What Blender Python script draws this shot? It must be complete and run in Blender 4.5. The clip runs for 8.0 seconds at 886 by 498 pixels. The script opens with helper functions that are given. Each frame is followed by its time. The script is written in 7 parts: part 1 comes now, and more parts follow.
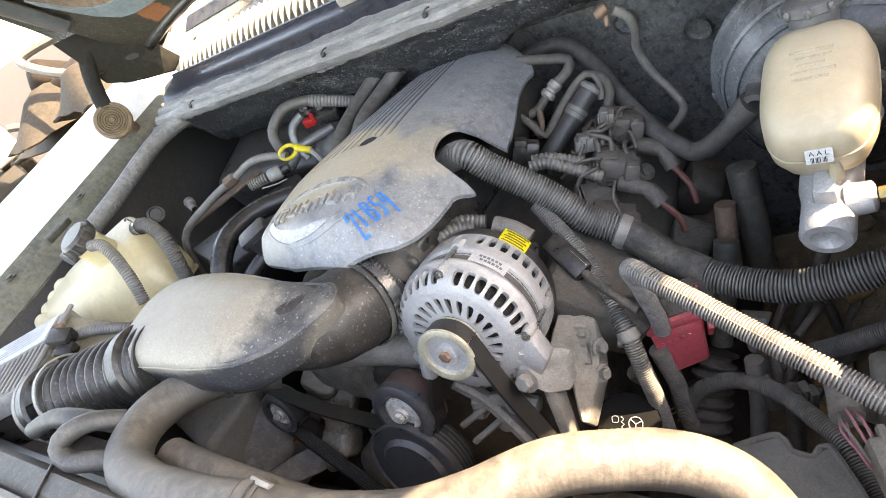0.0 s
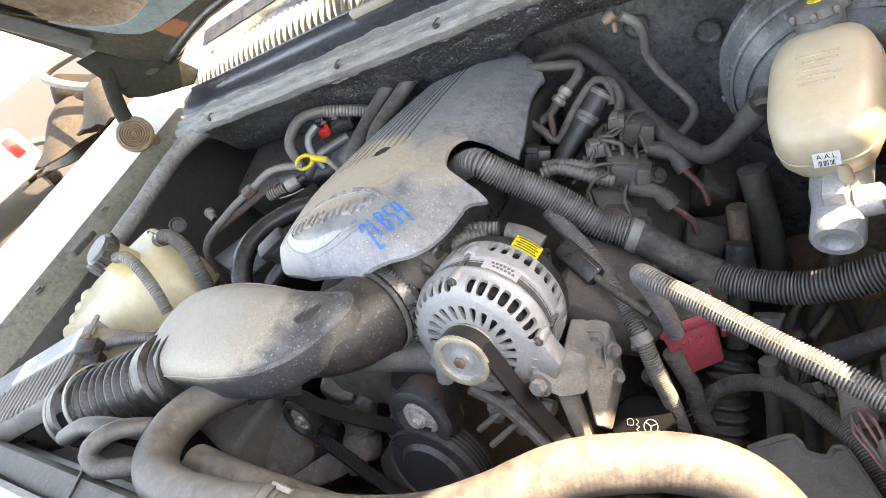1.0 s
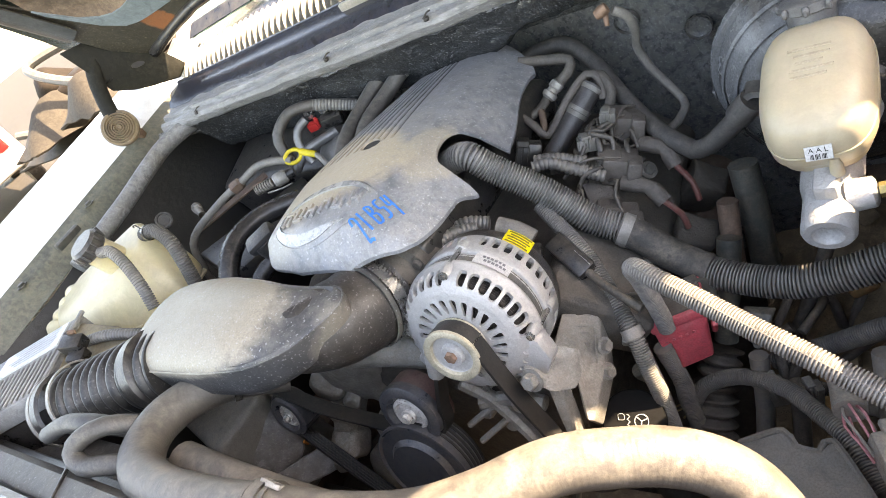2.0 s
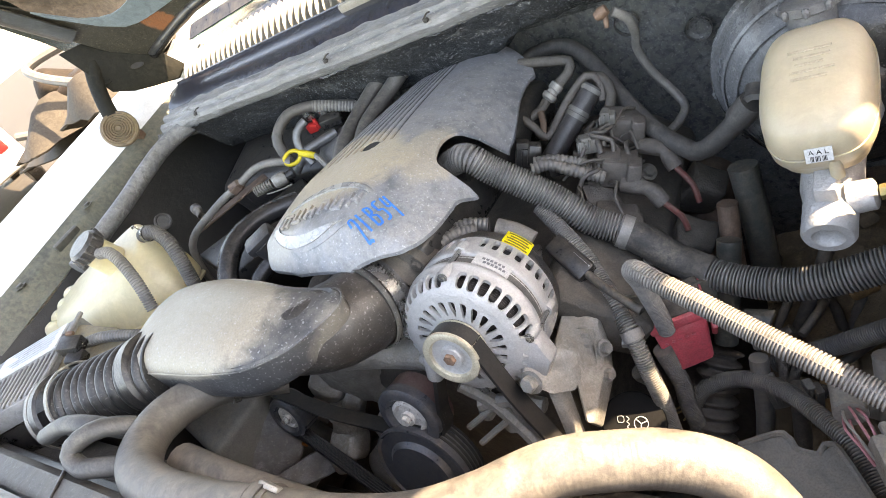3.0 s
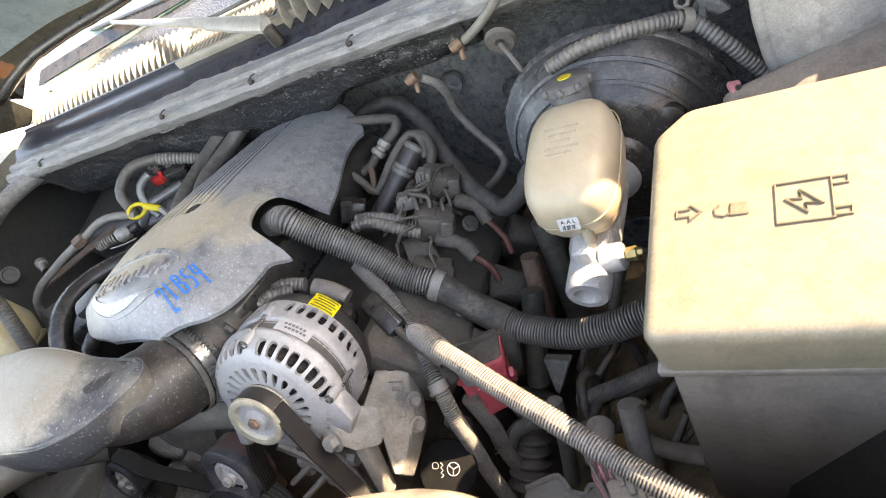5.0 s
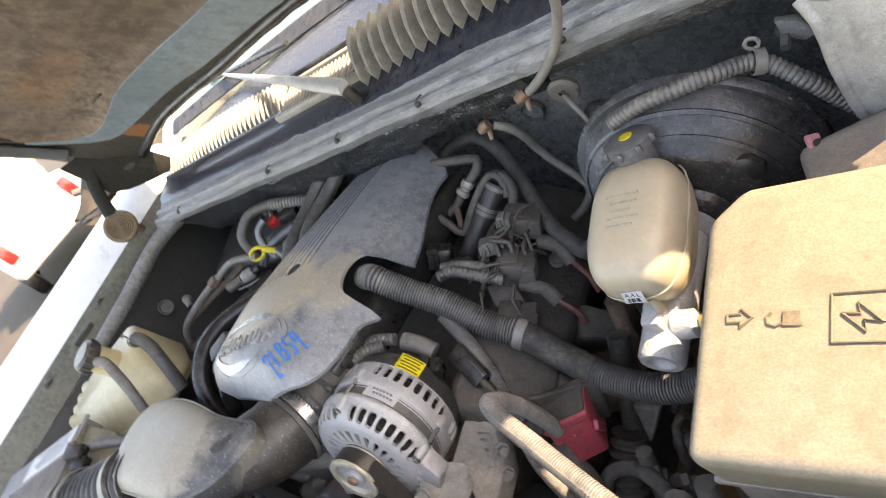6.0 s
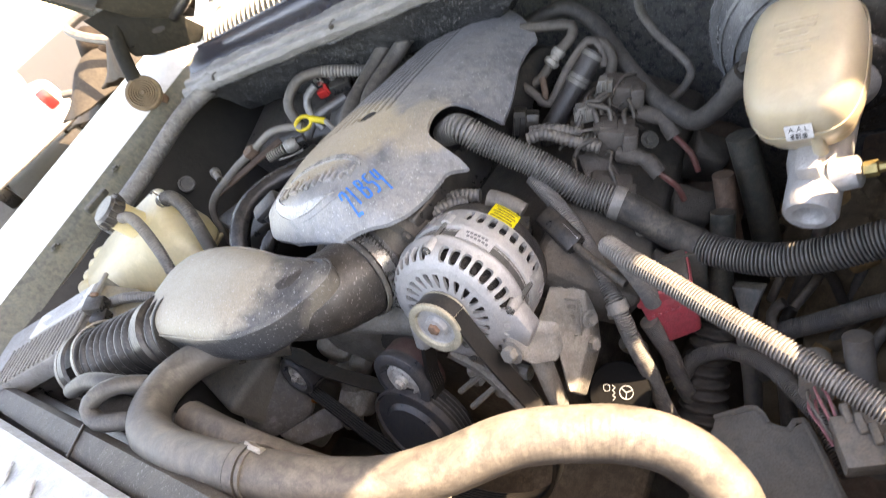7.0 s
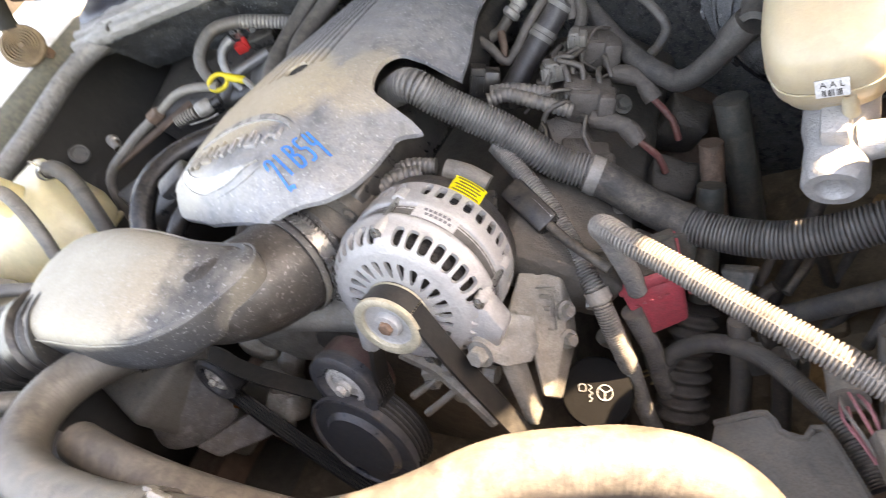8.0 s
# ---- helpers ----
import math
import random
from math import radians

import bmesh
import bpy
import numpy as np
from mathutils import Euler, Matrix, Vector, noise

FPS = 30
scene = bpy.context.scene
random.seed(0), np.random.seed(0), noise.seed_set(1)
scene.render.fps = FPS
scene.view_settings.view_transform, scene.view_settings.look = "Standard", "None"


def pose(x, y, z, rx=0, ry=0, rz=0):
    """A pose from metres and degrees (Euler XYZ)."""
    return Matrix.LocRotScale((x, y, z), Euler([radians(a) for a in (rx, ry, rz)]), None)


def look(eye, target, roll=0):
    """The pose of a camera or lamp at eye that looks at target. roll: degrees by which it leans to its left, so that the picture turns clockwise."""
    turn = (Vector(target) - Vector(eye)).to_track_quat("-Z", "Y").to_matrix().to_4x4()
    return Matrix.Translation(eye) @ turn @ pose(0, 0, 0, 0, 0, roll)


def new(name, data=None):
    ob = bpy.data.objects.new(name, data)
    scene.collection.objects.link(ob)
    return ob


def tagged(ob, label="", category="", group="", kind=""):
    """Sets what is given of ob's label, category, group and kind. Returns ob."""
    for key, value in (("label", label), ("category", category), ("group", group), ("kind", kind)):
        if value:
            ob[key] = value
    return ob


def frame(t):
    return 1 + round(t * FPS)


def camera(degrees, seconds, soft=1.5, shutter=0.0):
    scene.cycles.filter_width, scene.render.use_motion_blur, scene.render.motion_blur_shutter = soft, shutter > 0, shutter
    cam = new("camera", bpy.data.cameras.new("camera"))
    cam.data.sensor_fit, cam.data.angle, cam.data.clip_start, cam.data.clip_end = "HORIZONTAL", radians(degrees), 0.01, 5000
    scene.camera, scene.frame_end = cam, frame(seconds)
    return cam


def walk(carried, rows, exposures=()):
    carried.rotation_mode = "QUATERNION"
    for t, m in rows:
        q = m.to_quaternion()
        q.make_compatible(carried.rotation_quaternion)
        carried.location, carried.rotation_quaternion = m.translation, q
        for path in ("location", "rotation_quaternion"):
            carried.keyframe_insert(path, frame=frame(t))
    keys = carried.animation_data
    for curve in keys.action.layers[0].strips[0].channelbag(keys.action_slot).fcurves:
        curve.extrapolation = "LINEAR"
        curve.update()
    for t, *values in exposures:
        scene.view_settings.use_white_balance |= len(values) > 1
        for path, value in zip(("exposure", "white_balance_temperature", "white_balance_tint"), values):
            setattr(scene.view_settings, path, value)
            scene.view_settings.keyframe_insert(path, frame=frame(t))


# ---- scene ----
cam = camera(69.7, 8.0, soft=0.8, shutter=0.35)
# seconds, place in metres, turn in degrees
PATH = [
    (0, 0.5528, 0.0048, 1.4375, 50.69, 30.01, 26.59),
    (0.5, 0.5571, -0.0009, 1.4402, 51.14, 30.46, 27.61),
    (1, 0.5658, 0.0044, 1.4453, 51.30, 31.86, 27.37),
    (1.5, 0.5605, 0.0042, 1.4429, 50.53, 31.21, 26.47),
    (3, 0.5590, 0.0054, 1.4405, 50.71, 31.07, 26.49),
    (3.5, 0.5557, 0.0065, 1.4394, 50.20, 30.80, 25.89),
    (4, 0.5598, 0.0015, 1.4376, 51.08, 28.88, 24.38),
    (4.2, 0.5738, -0.0189, 1.4384, 52.47, 28.42, 22.89),
    (4.3, 0.5783, -0.0192, 1.4349, 54.41, 28.45, 22.17),
    (4.5, 0.6005, -0.0074, 1.4342, 53.34, 27.64, 16.16),
    (4.6, 0.6267, -0.0021, 1.4214, 51.08, 28.03, 16.79),
    (4.7, 0.6434, 0.0125, 1.4224, 49.91, 27.63, 17.10),
    (5.8, 0.7692, 0.1681, 1.4453, 48.36, 36.65, 27.10),
    (6, 0.7691, 0.1701, 1.4666, 49.54, 39.49, 27.33),
    (6.2, 0.7559, 0.1636, 1.4687, 47.99, 41.81, 26.07),
    (6.5, 0.7152, 0.1124, 1.4683, 49.41, 40.11, 25.99),
    (6.7, 0.6682, 0.0575, 1.4523, 51.12, 34.86, 28.79),
    (7, 0.6146, 0.0383, 1.4313, 48.32, 33.36, 30.15),
    (7.2, 0.5911, 0.0492, 1.4240, 45.55, 32.83, 27.30),
    (7.5, 0.5440, 0.0707, 1.4010, 46.66, 28.22, 27.87),
    (7.7, 0.5101, 0.0895, 1.3767, 41.79, 24.92, 23.98),
    (8, 0.5155, 0.0870, 1.3797, 43.14, 29.07, 24.19),
]
walk(cam, [(t, pose(x, y, z, rx, ry, rz)) for t, x, y, z, rx, ry, rz in PATH],
     exposures=[(0.0, 3.47, 9900, 17), (3.5, 3.47, 9900, 17), (4.5, 3.52, 9900, 17), (6.0, 2.95, 9800, 19), (6.6, 3.16, 9700, 20), (7.0, 3.40, 10000, 21), (7.5, 3.55, 10300, 21), (8.0, 3.72, 10700, 21)])

# ---- light ----
SUN_DIR = Vector((0.50, 0.30, 0.50)).normalized()
world = bpy.data.worlds.new("sky")
scene.world = world
world.use_nodes = True
wn = world.node_tree.nodes
sky = wn.new("ShaderNodeTexSky")
sky.sky_type = "NISHITA"
sky.sun_disc = False
sky.sun_elevation = math.asin(SUN_DIR.z)
sky.sun_rotation = math.atan2(SUN_DIR.x, SUN_DIR.y)
world.node_tree.links.new(sky.outputs[0], wn["Background"].inputs[0])
wn["Background"].inputs[1].default_value = 0.145
sun_data = bpy.data.lights.new("sun", "SUN")
sun_data.energy, sun_data.angle, sun_data.color = 2.9, radians(0.5), (1.0, 0.93, 0.82)
sun = new("sun", sun_data)
sun.matrix_world = look(SUN_DIR * 20, (0, 0, 0))


# ---- materials ----
def material(name, base, rough=0.6, metal=0.0, var=0.25, grain=90.0, bump=0.15, dust=0.0, dust_col=(0.33, 0.28, 0.22),
             blotch=9.0, spec=0.5, speck=0.0, speck_col=(0.5, 0.48, 0.44), coat=0.0, streak=None, grime=0.35, up=(-0.5, 0.75), patches=(), patch_col=(0.5, 0.42, 0.30), fleck=0.45):
    """Base colour varied at two scales, with settled dust, fine relief and pale specks."""
    m = bpy.data.materials.new(name)
    m.use_nodes = True
    t = m.node_tree
    nd, ln = t.nodes, t.links
    b = nd["Principled BSDF"]
    tc = nd.new("ShaderNodeTexCoord")
    src = tc.outputs["Object"]
    if streak:
        mp = nd.new("ShaderNodeMapping")
        mp.inputs["Scale"].default_value = streak
        ln.new(src, mp.inputs["Vector"])
        src = mp.outputs["Vector"]

    def noise_tex(scale, detail, dist=0.0):
        n = nd.new("ShaderNodeTexNoise")
        n.inputs["Scale"].default_value, n.inputs["Detail"].default_value = scale, detail
        n.inputs["Distortion"].default_value, n.inputs["Roughness"].default_value = dist, 0.66
        ln.new(src, n.inputs["Vector"])
        return n.outputs["Fac"]

    def ramp(fac, lo, hi):
        r = nd.new("ShaderNodeMapRange")
        r.inputs["From Min"].default_value, r.inputs["From Max"].default_value = lo, hi
        ln.new(fac, r.inputs["Value"])
        return r.outputs["Result"]

    def mix(fac, a, c):
        x = nd.new("ShaderNodeMix")
        x.data_type = "RGBA"
        if isinstance(fac, float):
            x.inputs["Factor"].default_value = fac
        else:
            ln.new(fac, x.inputs["Factor"])
        for s, v in ((6, a), (7, c)):
            if isinstance(v, tuple):
                x.inputs[s].default_value = (*v, 1)
            else:
                ln.new(v, x.inputs[s])
        return x.outputs[2]

    def times(a, k):
        x = nd.new("ShaderNodeMath")
        x.operation = "MULTIPLY"
        ln.new(a, x.inputs[0])
        if isinstance(k, float):
            x.inputs[1].default_value = k
        else:
            ln.new(k, x.inputs[1])
        return x.outputs[0]

    big, fine = noise_tex(blotch, 7, 0.6), noise_tex(grain, 7)
    dark = tuple(c * (1 - var) for c in base)
    light = tuple(min(0.95, c * (1 + var)) for c in base)
    col = mix(ramp(big, 0.36, 0.64), dark, light)
    if grime:
        spot = noise_tex(blotch * 5.3, 8, 0.4)
        col = mix(times(ramp(spot, 0.48, 0.60), min(1.0, grime * 1.7)), col, tuple(c * 0.42 for c in base))
    col = mix(times(ramp(fine, 0.42, 0.62), 0.75), col, dark)
    rgh = None
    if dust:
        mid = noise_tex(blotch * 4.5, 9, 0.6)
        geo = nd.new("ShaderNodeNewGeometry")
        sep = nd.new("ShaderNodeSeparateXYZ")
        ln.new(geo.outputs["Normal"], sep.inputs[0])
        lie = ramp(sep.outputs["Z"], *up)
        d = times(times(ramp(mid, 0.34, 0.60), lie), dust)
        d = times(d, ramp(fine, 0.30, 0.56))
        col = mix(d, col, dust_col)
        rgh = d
    for (px, py, pz), reach, strength in patches:
        # a patch with an uneven edge, used for dust, rust and painted reflected sun
        mp = nd.new("ShaderNodeMapping")
        mp.vector_type = "TEXTURE"
        mp.inputs["Location"].default_value, mp.inputs["Scale"].default_value = (px, py, pz), reach
        ln.new(tc.outputs["Object"], mp.inputs["Vector"])
        ball = nd.new("ShaderNodeVectorMath")
        ball.operation = "LENGTH"
        ln.new(mp.outputs["Vector"], ball.inputs[0])
        edge = nd.new("ShaderNodeMath")
        edge.operation = "MULTIPLY_ADD"
        ln.new(noise_tex(40, 5, 0.3), edge.inputs[0])
        edge.inputs[1].default_value = -0.55
        ln.new(ball.outputs["Value"], edge.inputs[2])
        col = mix(times(times(ramp(edge.outputs[0], 0.84, 0.60), strength), ramp(fine, 0.0, 0.40)), col, patch_col)
    if speck:
        sp = noise_tex(grain * 3.2, 3)
        s = times(ramp(sp, 0.60, 0.67), speck)
        col = mix(s, col, speck_col)
    micro = noise_tex(520, 3)
    col = mix(times(ramp(micro, 0.40, 0.66), fleck), col, tuple(c * 0.45 for c in base))
    ln.new(col, b.inputs["Base Color"])
    b.inputs["Metallic"].default_value = metal
    b.inputs["Specular IOR Level"].default_value = spec
    b.inputs["Coat Weight"].default_value = coat
    rr = nd.new("ShaderNodeMapRange")
    rr.inputs["To Min"].default_value, rr.inputs["To Max"].default_value = max(0.05, rough - 0.18), min(1.0, rough + 0.22)
    ln.new(rgh if rgh is not None else big, rr.inputs["Value"])
    ln.new(rr.outputs["Result"], b.inputs["Roughness"])
    if bump:
        bp = nd.new("ShaderNodeBump")
        bp.inputs["Strength"].default_value, bp.inputs["Distance"].default_value = min(1.0, bump * 2.2), 0.003
        ln.new(fine, bp.inputs["Height"])
        bq = nd.new("ShaderNodeBump")
        bq.inputs["Strength"].default_value, bq.inputs["Distance"].default_value = min(1.0, bump * 1.6), 0.0012
        ln.new(micro, bq.inputs["Height"])
        ln.new(bp.outputs["Normal"], bq.inputs["Normal"])
        bp = bq
        ln.new(bp.outputs["Normal"], b.inputs["Normal"])
    return m


def plastic_milky(name, base, trans=0.35):
    m = material(name, base, rough=0.5, var=0.08, bump=0.04, dust=0.25, dust_col=(0.42, 0.36, 0.26), grime=0.12, fleck=0.08)
    b = m.node_tree.nodes["Principled BSDF"]
    b.inputs["Subsurface Weight"].default_value = trans
    b.inputs["Subsurface Radius"].default_value = (0.02, 0.015, 0.008)
    b.inputs["Subsurface Scale"].default_value = 0.5
    return m


# ---- mesh helpers ----
def root_place(ob):
    v = Vector((0, 0, 0))
    while ob is not None:
        v += ob.location
        ob = ob.parent
    return v


def part(name, bm, mat, parent=None, label="", base=None, sharp=38):
    """Links a bmesh, given in world metres, as one mesh object: a part under its parent, or a thing of its own."""
    o = root_place(parent) if parent else Vector(base or (0, 0, 0))
    bm.transform(Matrix.Translation(-o))
    bmesh.ops.recalc_face_normals(bm, faces=bm.faces)
    me = bpy.data.meshes.new(name)
    bm.to_mesh(me)
    bm.free()
    me.materials.append(mat)
    me.shade_smooth()
    me.set_sharp_from_angle(angle=radians(sharp))
    ob = new(name, me)
    if parent:
        ob.parent = parent
    else:
        ob.location = o
    if label:
        ob["label"] = label
    return ob


def thing(name, base, label, category, group="", kind=""):
    ob = new(name)
    ob.location = base
    ob.empty_display_size = 0.03
    return tagged(ob, label, category, group, kind)


def joined(*bms):
    out = bmesh.new()
    for b in bms:
        me = bpy.data.meshes.new("tmp")
        b.to_mesh(me)
        out.from_mesh(me)
        b.free()
        bpy.data.meshes.remove(me)
    return out


def box(c, s, bevel=0.004, turn=(0, 0, 0), segs=2, taper=1.0):
    """A bevelled box of size s about c; taper narrows its foot."""
    bm = bmesh.new()
    bmesh.ops.create_cube(bm, size=1)
    for v in bm.verts:
        k = taper if v.co.z < 0 else 1.0
        v.co = Vector((v.co.x * s[0] * k, v.co.y * s[1] * k, v.co.z * s[2]))
    if bevel:
        bmesh.ops.bevel(bm, geom=list(bm.edges), offset=bevel, segments=segs, profile=0.5, affect="EDGES")
    bm.transform(pose(*c, *turn))
    return bm


def spline(pts, step):
    """A smooth line through pts, sampled every step metres."""
    p = [Vector(q) for q in pts]
    p = [p[0] * 2 - p[1]] + p + [p[-1] * 2 - p[-2]]
    out = []
    for i in range(1, len(p) - 2):
        n = max(2, int((p[i + 1] - p[i]).length / step))
        for k in range(n):
            t = k / n
            a, b, c, d = p[i - 1], p[i], p[i + 1], p[i + 2]
            out.append(0.5 * (2 * b + (c - a) * t + (2 * a - 5 * b + 4 * c - d) * t * t + (3 * b - a - 3 * c + d) * t ** 3))
    out.append(p[-2].copy())
    return out


def even(pts, step):
    fine = spline(pts, step * 0.25)
    out, acc = [fine[0]], 0.0
    for a, b in zip(fine, fine[1:]):
        acc += (b - a).length
        if acc >= step:
            out.append(b)
            acc = 0.0
    return out


def sweep(line, radii, segs=14, caps=True, flat=1.0):
    """A tube along sampled points with a radius at each."""
    bm = bmesh.new()
    rings, up = [], None
    for i, c in enumerate(line):
        d = (line[min(i + 1, len(line) - 1)] - line[max(i - 1, 0)]).normalized()
        if up is None:
            up = d.orthogonal().normalized()
        up = (up - d * up.dot(d)).normalized()
        side = d.cross(up)
        r = radii[i] if hasattr(radii, "__len__") else radii
        rings.append([bm.verts.new(c + (up * math.cos(a) + side * math.sin(a) * flat) * r)
                      for a in (2 * math.pi * k / segs for k in range(segs))])
    for a, b in zip(rings, rings[1:]):
        for k in range(segs):
            bm.faces.new((a[k], a[(k + 1) % segs], b[(k + 1) % segs], b[k]))
    if caps:
        bm.faces.new(rings[0][::-1])
        bm.faces.new(rings[-1])
    return bm


def tube(pts, r, segs=12, step=0.012):
    return sweep(spline(pts, step), r, segs)


def corrugated(pts, r, pitch=0.004, depth=0.0016, segs=16):
    """A ribbed conduit: rings proud of a thinner core."""
    line = even(pts, pitch / 6)
    radii = [r - depth * (0.0, 0.0, 0.12, 1.0, 1.0, 0.12)[i % 6] for i in range(len(line))]
    return sweep(line, radii, segs)


def lathe(profile, origin, axis, segs=40, cut=None):
    """A turned shape: profile of (distance along the axis, radius). cut(i, k) leaves out a face."""
    ax = Vector(axis).normalized()
    u = ax.orthogonal().normalized()
    w = ax.cross(u)
    bm = bmesh.new()
    rings = []
    for s, r in profile:
        c = Vector(origin) + ax * s
        if r < 1e-6:
            rings.append([bm.verts.new(c)] * segs)
        else:
            rings.append([bm.verts.new(c + (u * math.cos(a) + w * math.sin(a)) * r) for a in (2 * math.pi * k / segs for k in range(segs))])
    for i, (a, b) in enumerate(zip(rings, rings[1:])):
        for k in range(segs):
            if cut and cut(i, k):
                continue
            q = (a[k], a[(k + 1) % segs], b[(k + 1) % segs], b[k])
            q = tuple(dict.fromkeys(q))
            if len(q) > 2:
                bm.faces.new(q)
    return bm


def thicken(bm, t):
    """Gives an open sheet its thickness."""
    bmesh.ops.recalc_face_normals(bm, faces=bm.faces)
    bmesh.ops.solidify(bm, geom=list(bm.faces), thickness=t)
    return bm


def sheet(f, us, vs):
    """A grid of quads from f(u, v)."""
    bm = bmesh.new()
    g = [[bm.verts.new(f(u, v)) for v in vs] for u in us]
    for i in range(len(us) - 1):
        for j in range(len(vs) - 1):
            bm.faces.new((g[i][j], g[i + 1][j], g[i + 1][j + 1], g[i][j + 1]))
    return bm


def steps(a, b, n):
    return [a + (b - a) * i / (n - 1) for i in range(n)]


def prism(poly, way, bevel=0.003):
    """A flat outline in space pushed along way."""
    bm = bmesh.new()
    vs = [bm.verts.new(p) for p in poly]
    f = bm.faces.new(vs)
    r = bmesh.ops.extrude_face_region(bm, geom=[f])
    bmesh.ops.translate(bm, vec=Vector(way), verts=[g for g in r["geom"] if isinstance(g, bmesh.types.BMVert)])
    if bevel:
        bmesh.ops.recalc_face_normals(bm, faces=bm.faces)
        bmesh.ops.bevel(bm, geom=list(bm.edges), offset=bevel, segments=2, profile=0.5, affect="EDGES")
    return bm


def curve(table):
    """A smooth function through (x, y) pairs."""
    xs, ys = [a for a, _ in table], [b for _, b in table]
    fine = spline([(a, b, 0) for a, b in table], 0.0008)
    xs, ys = np.maximum.accumulate([p.x for p in fine]), [p.y for p in fine]
    return lambda x: float(np.mean(np.interp([x + 0.0015 * k for k in (-2, -1, 0, 1, 2)], xs, ys)))


def bolt(c, axis, r=0.007, h=0.006):
    """A hex head on a washer."""
    a = Vector(axis).normalized()
    w = lathe([(0, 0), (0, r * 1.5), (0.0015, r * 1.5), (0.0015, 0)], c, a, 20)
    hx = lathe([(0.0015, r), (h, r), (h + 0.001, r * 0.85), (h + 0.001, 0)], c, a, 6)
    return joined(w, hx)


def hose_clamp(line_c, axis, r, width=0.010):
    return lathe([(-width / 2, r), (-width / 2, r + 0.0018), (width / 2, r + 0.0018), (width / 2, r)], line_c, axis, 40)

# tan patches paint warm reflected sun on the cover; the second is a stain
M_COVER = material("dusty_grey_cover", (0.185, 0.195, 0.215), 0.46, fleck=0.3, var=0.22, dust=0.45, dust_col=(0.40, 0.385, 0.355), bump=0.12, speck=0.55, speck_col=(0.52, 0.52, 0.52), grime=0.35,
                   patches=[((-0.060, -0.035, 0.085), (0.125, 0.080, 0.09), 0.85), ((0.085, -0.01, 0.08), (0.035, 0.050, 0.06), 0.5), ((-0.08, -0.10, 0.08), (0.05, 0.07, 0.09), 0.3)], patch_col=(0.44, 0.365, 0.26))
# the broad tan patch puts reflected sunlight into the lobe's top colour
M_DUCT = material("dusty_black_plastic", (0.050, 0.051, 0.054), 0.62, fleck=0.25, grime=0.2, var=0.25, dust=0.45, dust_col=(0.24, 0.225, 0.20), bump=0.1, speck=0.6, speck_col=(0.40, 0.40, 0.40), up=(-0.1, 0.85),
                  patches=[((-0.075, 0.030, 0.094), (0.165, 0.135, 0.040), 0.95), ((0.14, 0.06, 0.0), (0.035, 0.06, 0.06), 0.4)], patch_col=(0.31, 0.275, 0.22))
M_BLACK = material("black_plastic", (0.019, 0.019, 0.020), 0.45, var=0.3, dust=0.2, bump=0.1)
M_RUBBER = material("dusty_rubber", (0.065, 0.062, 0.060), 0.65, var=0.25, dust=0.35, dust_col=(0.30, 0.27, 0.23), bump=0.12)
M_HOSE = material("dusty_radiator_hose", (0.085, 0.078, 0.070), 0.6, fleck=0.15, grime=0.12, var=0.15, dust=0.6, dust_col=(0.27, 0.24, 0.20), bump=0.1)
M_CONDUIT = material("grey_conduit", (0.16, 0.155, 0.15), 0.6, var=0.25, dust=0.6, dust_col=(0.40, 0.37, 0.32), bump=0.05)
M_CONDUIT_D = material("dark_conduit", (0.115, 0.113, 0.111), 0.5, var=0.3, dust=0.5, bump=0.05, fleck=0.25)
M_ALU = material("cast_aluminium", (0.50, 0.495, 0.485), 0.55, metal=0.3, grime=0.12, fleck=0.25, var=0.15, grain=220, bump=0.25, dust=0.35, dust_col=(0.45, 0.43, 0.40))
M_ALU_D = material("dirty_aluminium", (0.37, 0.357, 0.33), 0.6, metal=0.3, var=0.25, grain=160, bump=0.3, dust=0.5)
M_STEEL = material("dull_steel", (0.42, 0.42, 0.41), 0.42, metal=0.8, var=0.3, bump=0.08, dust=0.35, dust_col=(0.25, 0.23, 0.20))
M_ENGINE = material("grimy_engine_metal", (0.115, 0.103, 0.09), 0.75, metal=0.2, var=0.4, grain=60, bump=0.4, dust=0.5, dust_col=(0.20, 0.17, 0.14))
M_RUST = material("rusty_brown_metal", (0.16, 0.098, 0.07), 0.85, var=0.45, grain=70, bump=0.4, dust=0.3)
M_FIREWALL = material("black_speckled_insulation", (0.026, 0.030, 0.034), 0.36, var=0.5, grain=95, bump=1.0, dust=0.45, dust_col=(0.24, 0.25, 0.25), speck=0.45, speck_col=(0.40, 0.41, 0.41), spec=0.9)
M_PAINT = material("dark_green_paint", (0.03, 0.048, 0.042), 0.4, var=0.2, dust=0.35, dust_col=(0.2, 0.18, 0.14), bump=0.05, blotch=20, grime=0.2)
M_LIP = material("weathered_grey_rubber", (0.20, 0.205, 0.215), 0.5, var=0.45, grain=60, bump=0.45, dust=0.5, dust_col=(0.38, 0.36, 0.33), streak=(0.5, 2.0, 2.0), speck=0.5, grime=0.7)
M_COWL = material("dark_blue_cowl_plastic", (0.018, 0.022, 0.036), 0.4, var=0.15, dust=0.08, bump=0.05)
M_LOUVER = material("sun_bleached_plastic", (0.25, 0.235, 0.205), 0.6, var=0.2, dust=0.4, bump=0.1)
M_WHITE = material("white_car_paint", (0.78, 0.77, 0.74), 0.3, var=0.05, bump=0.0, coat=0.3, grime=0.1)
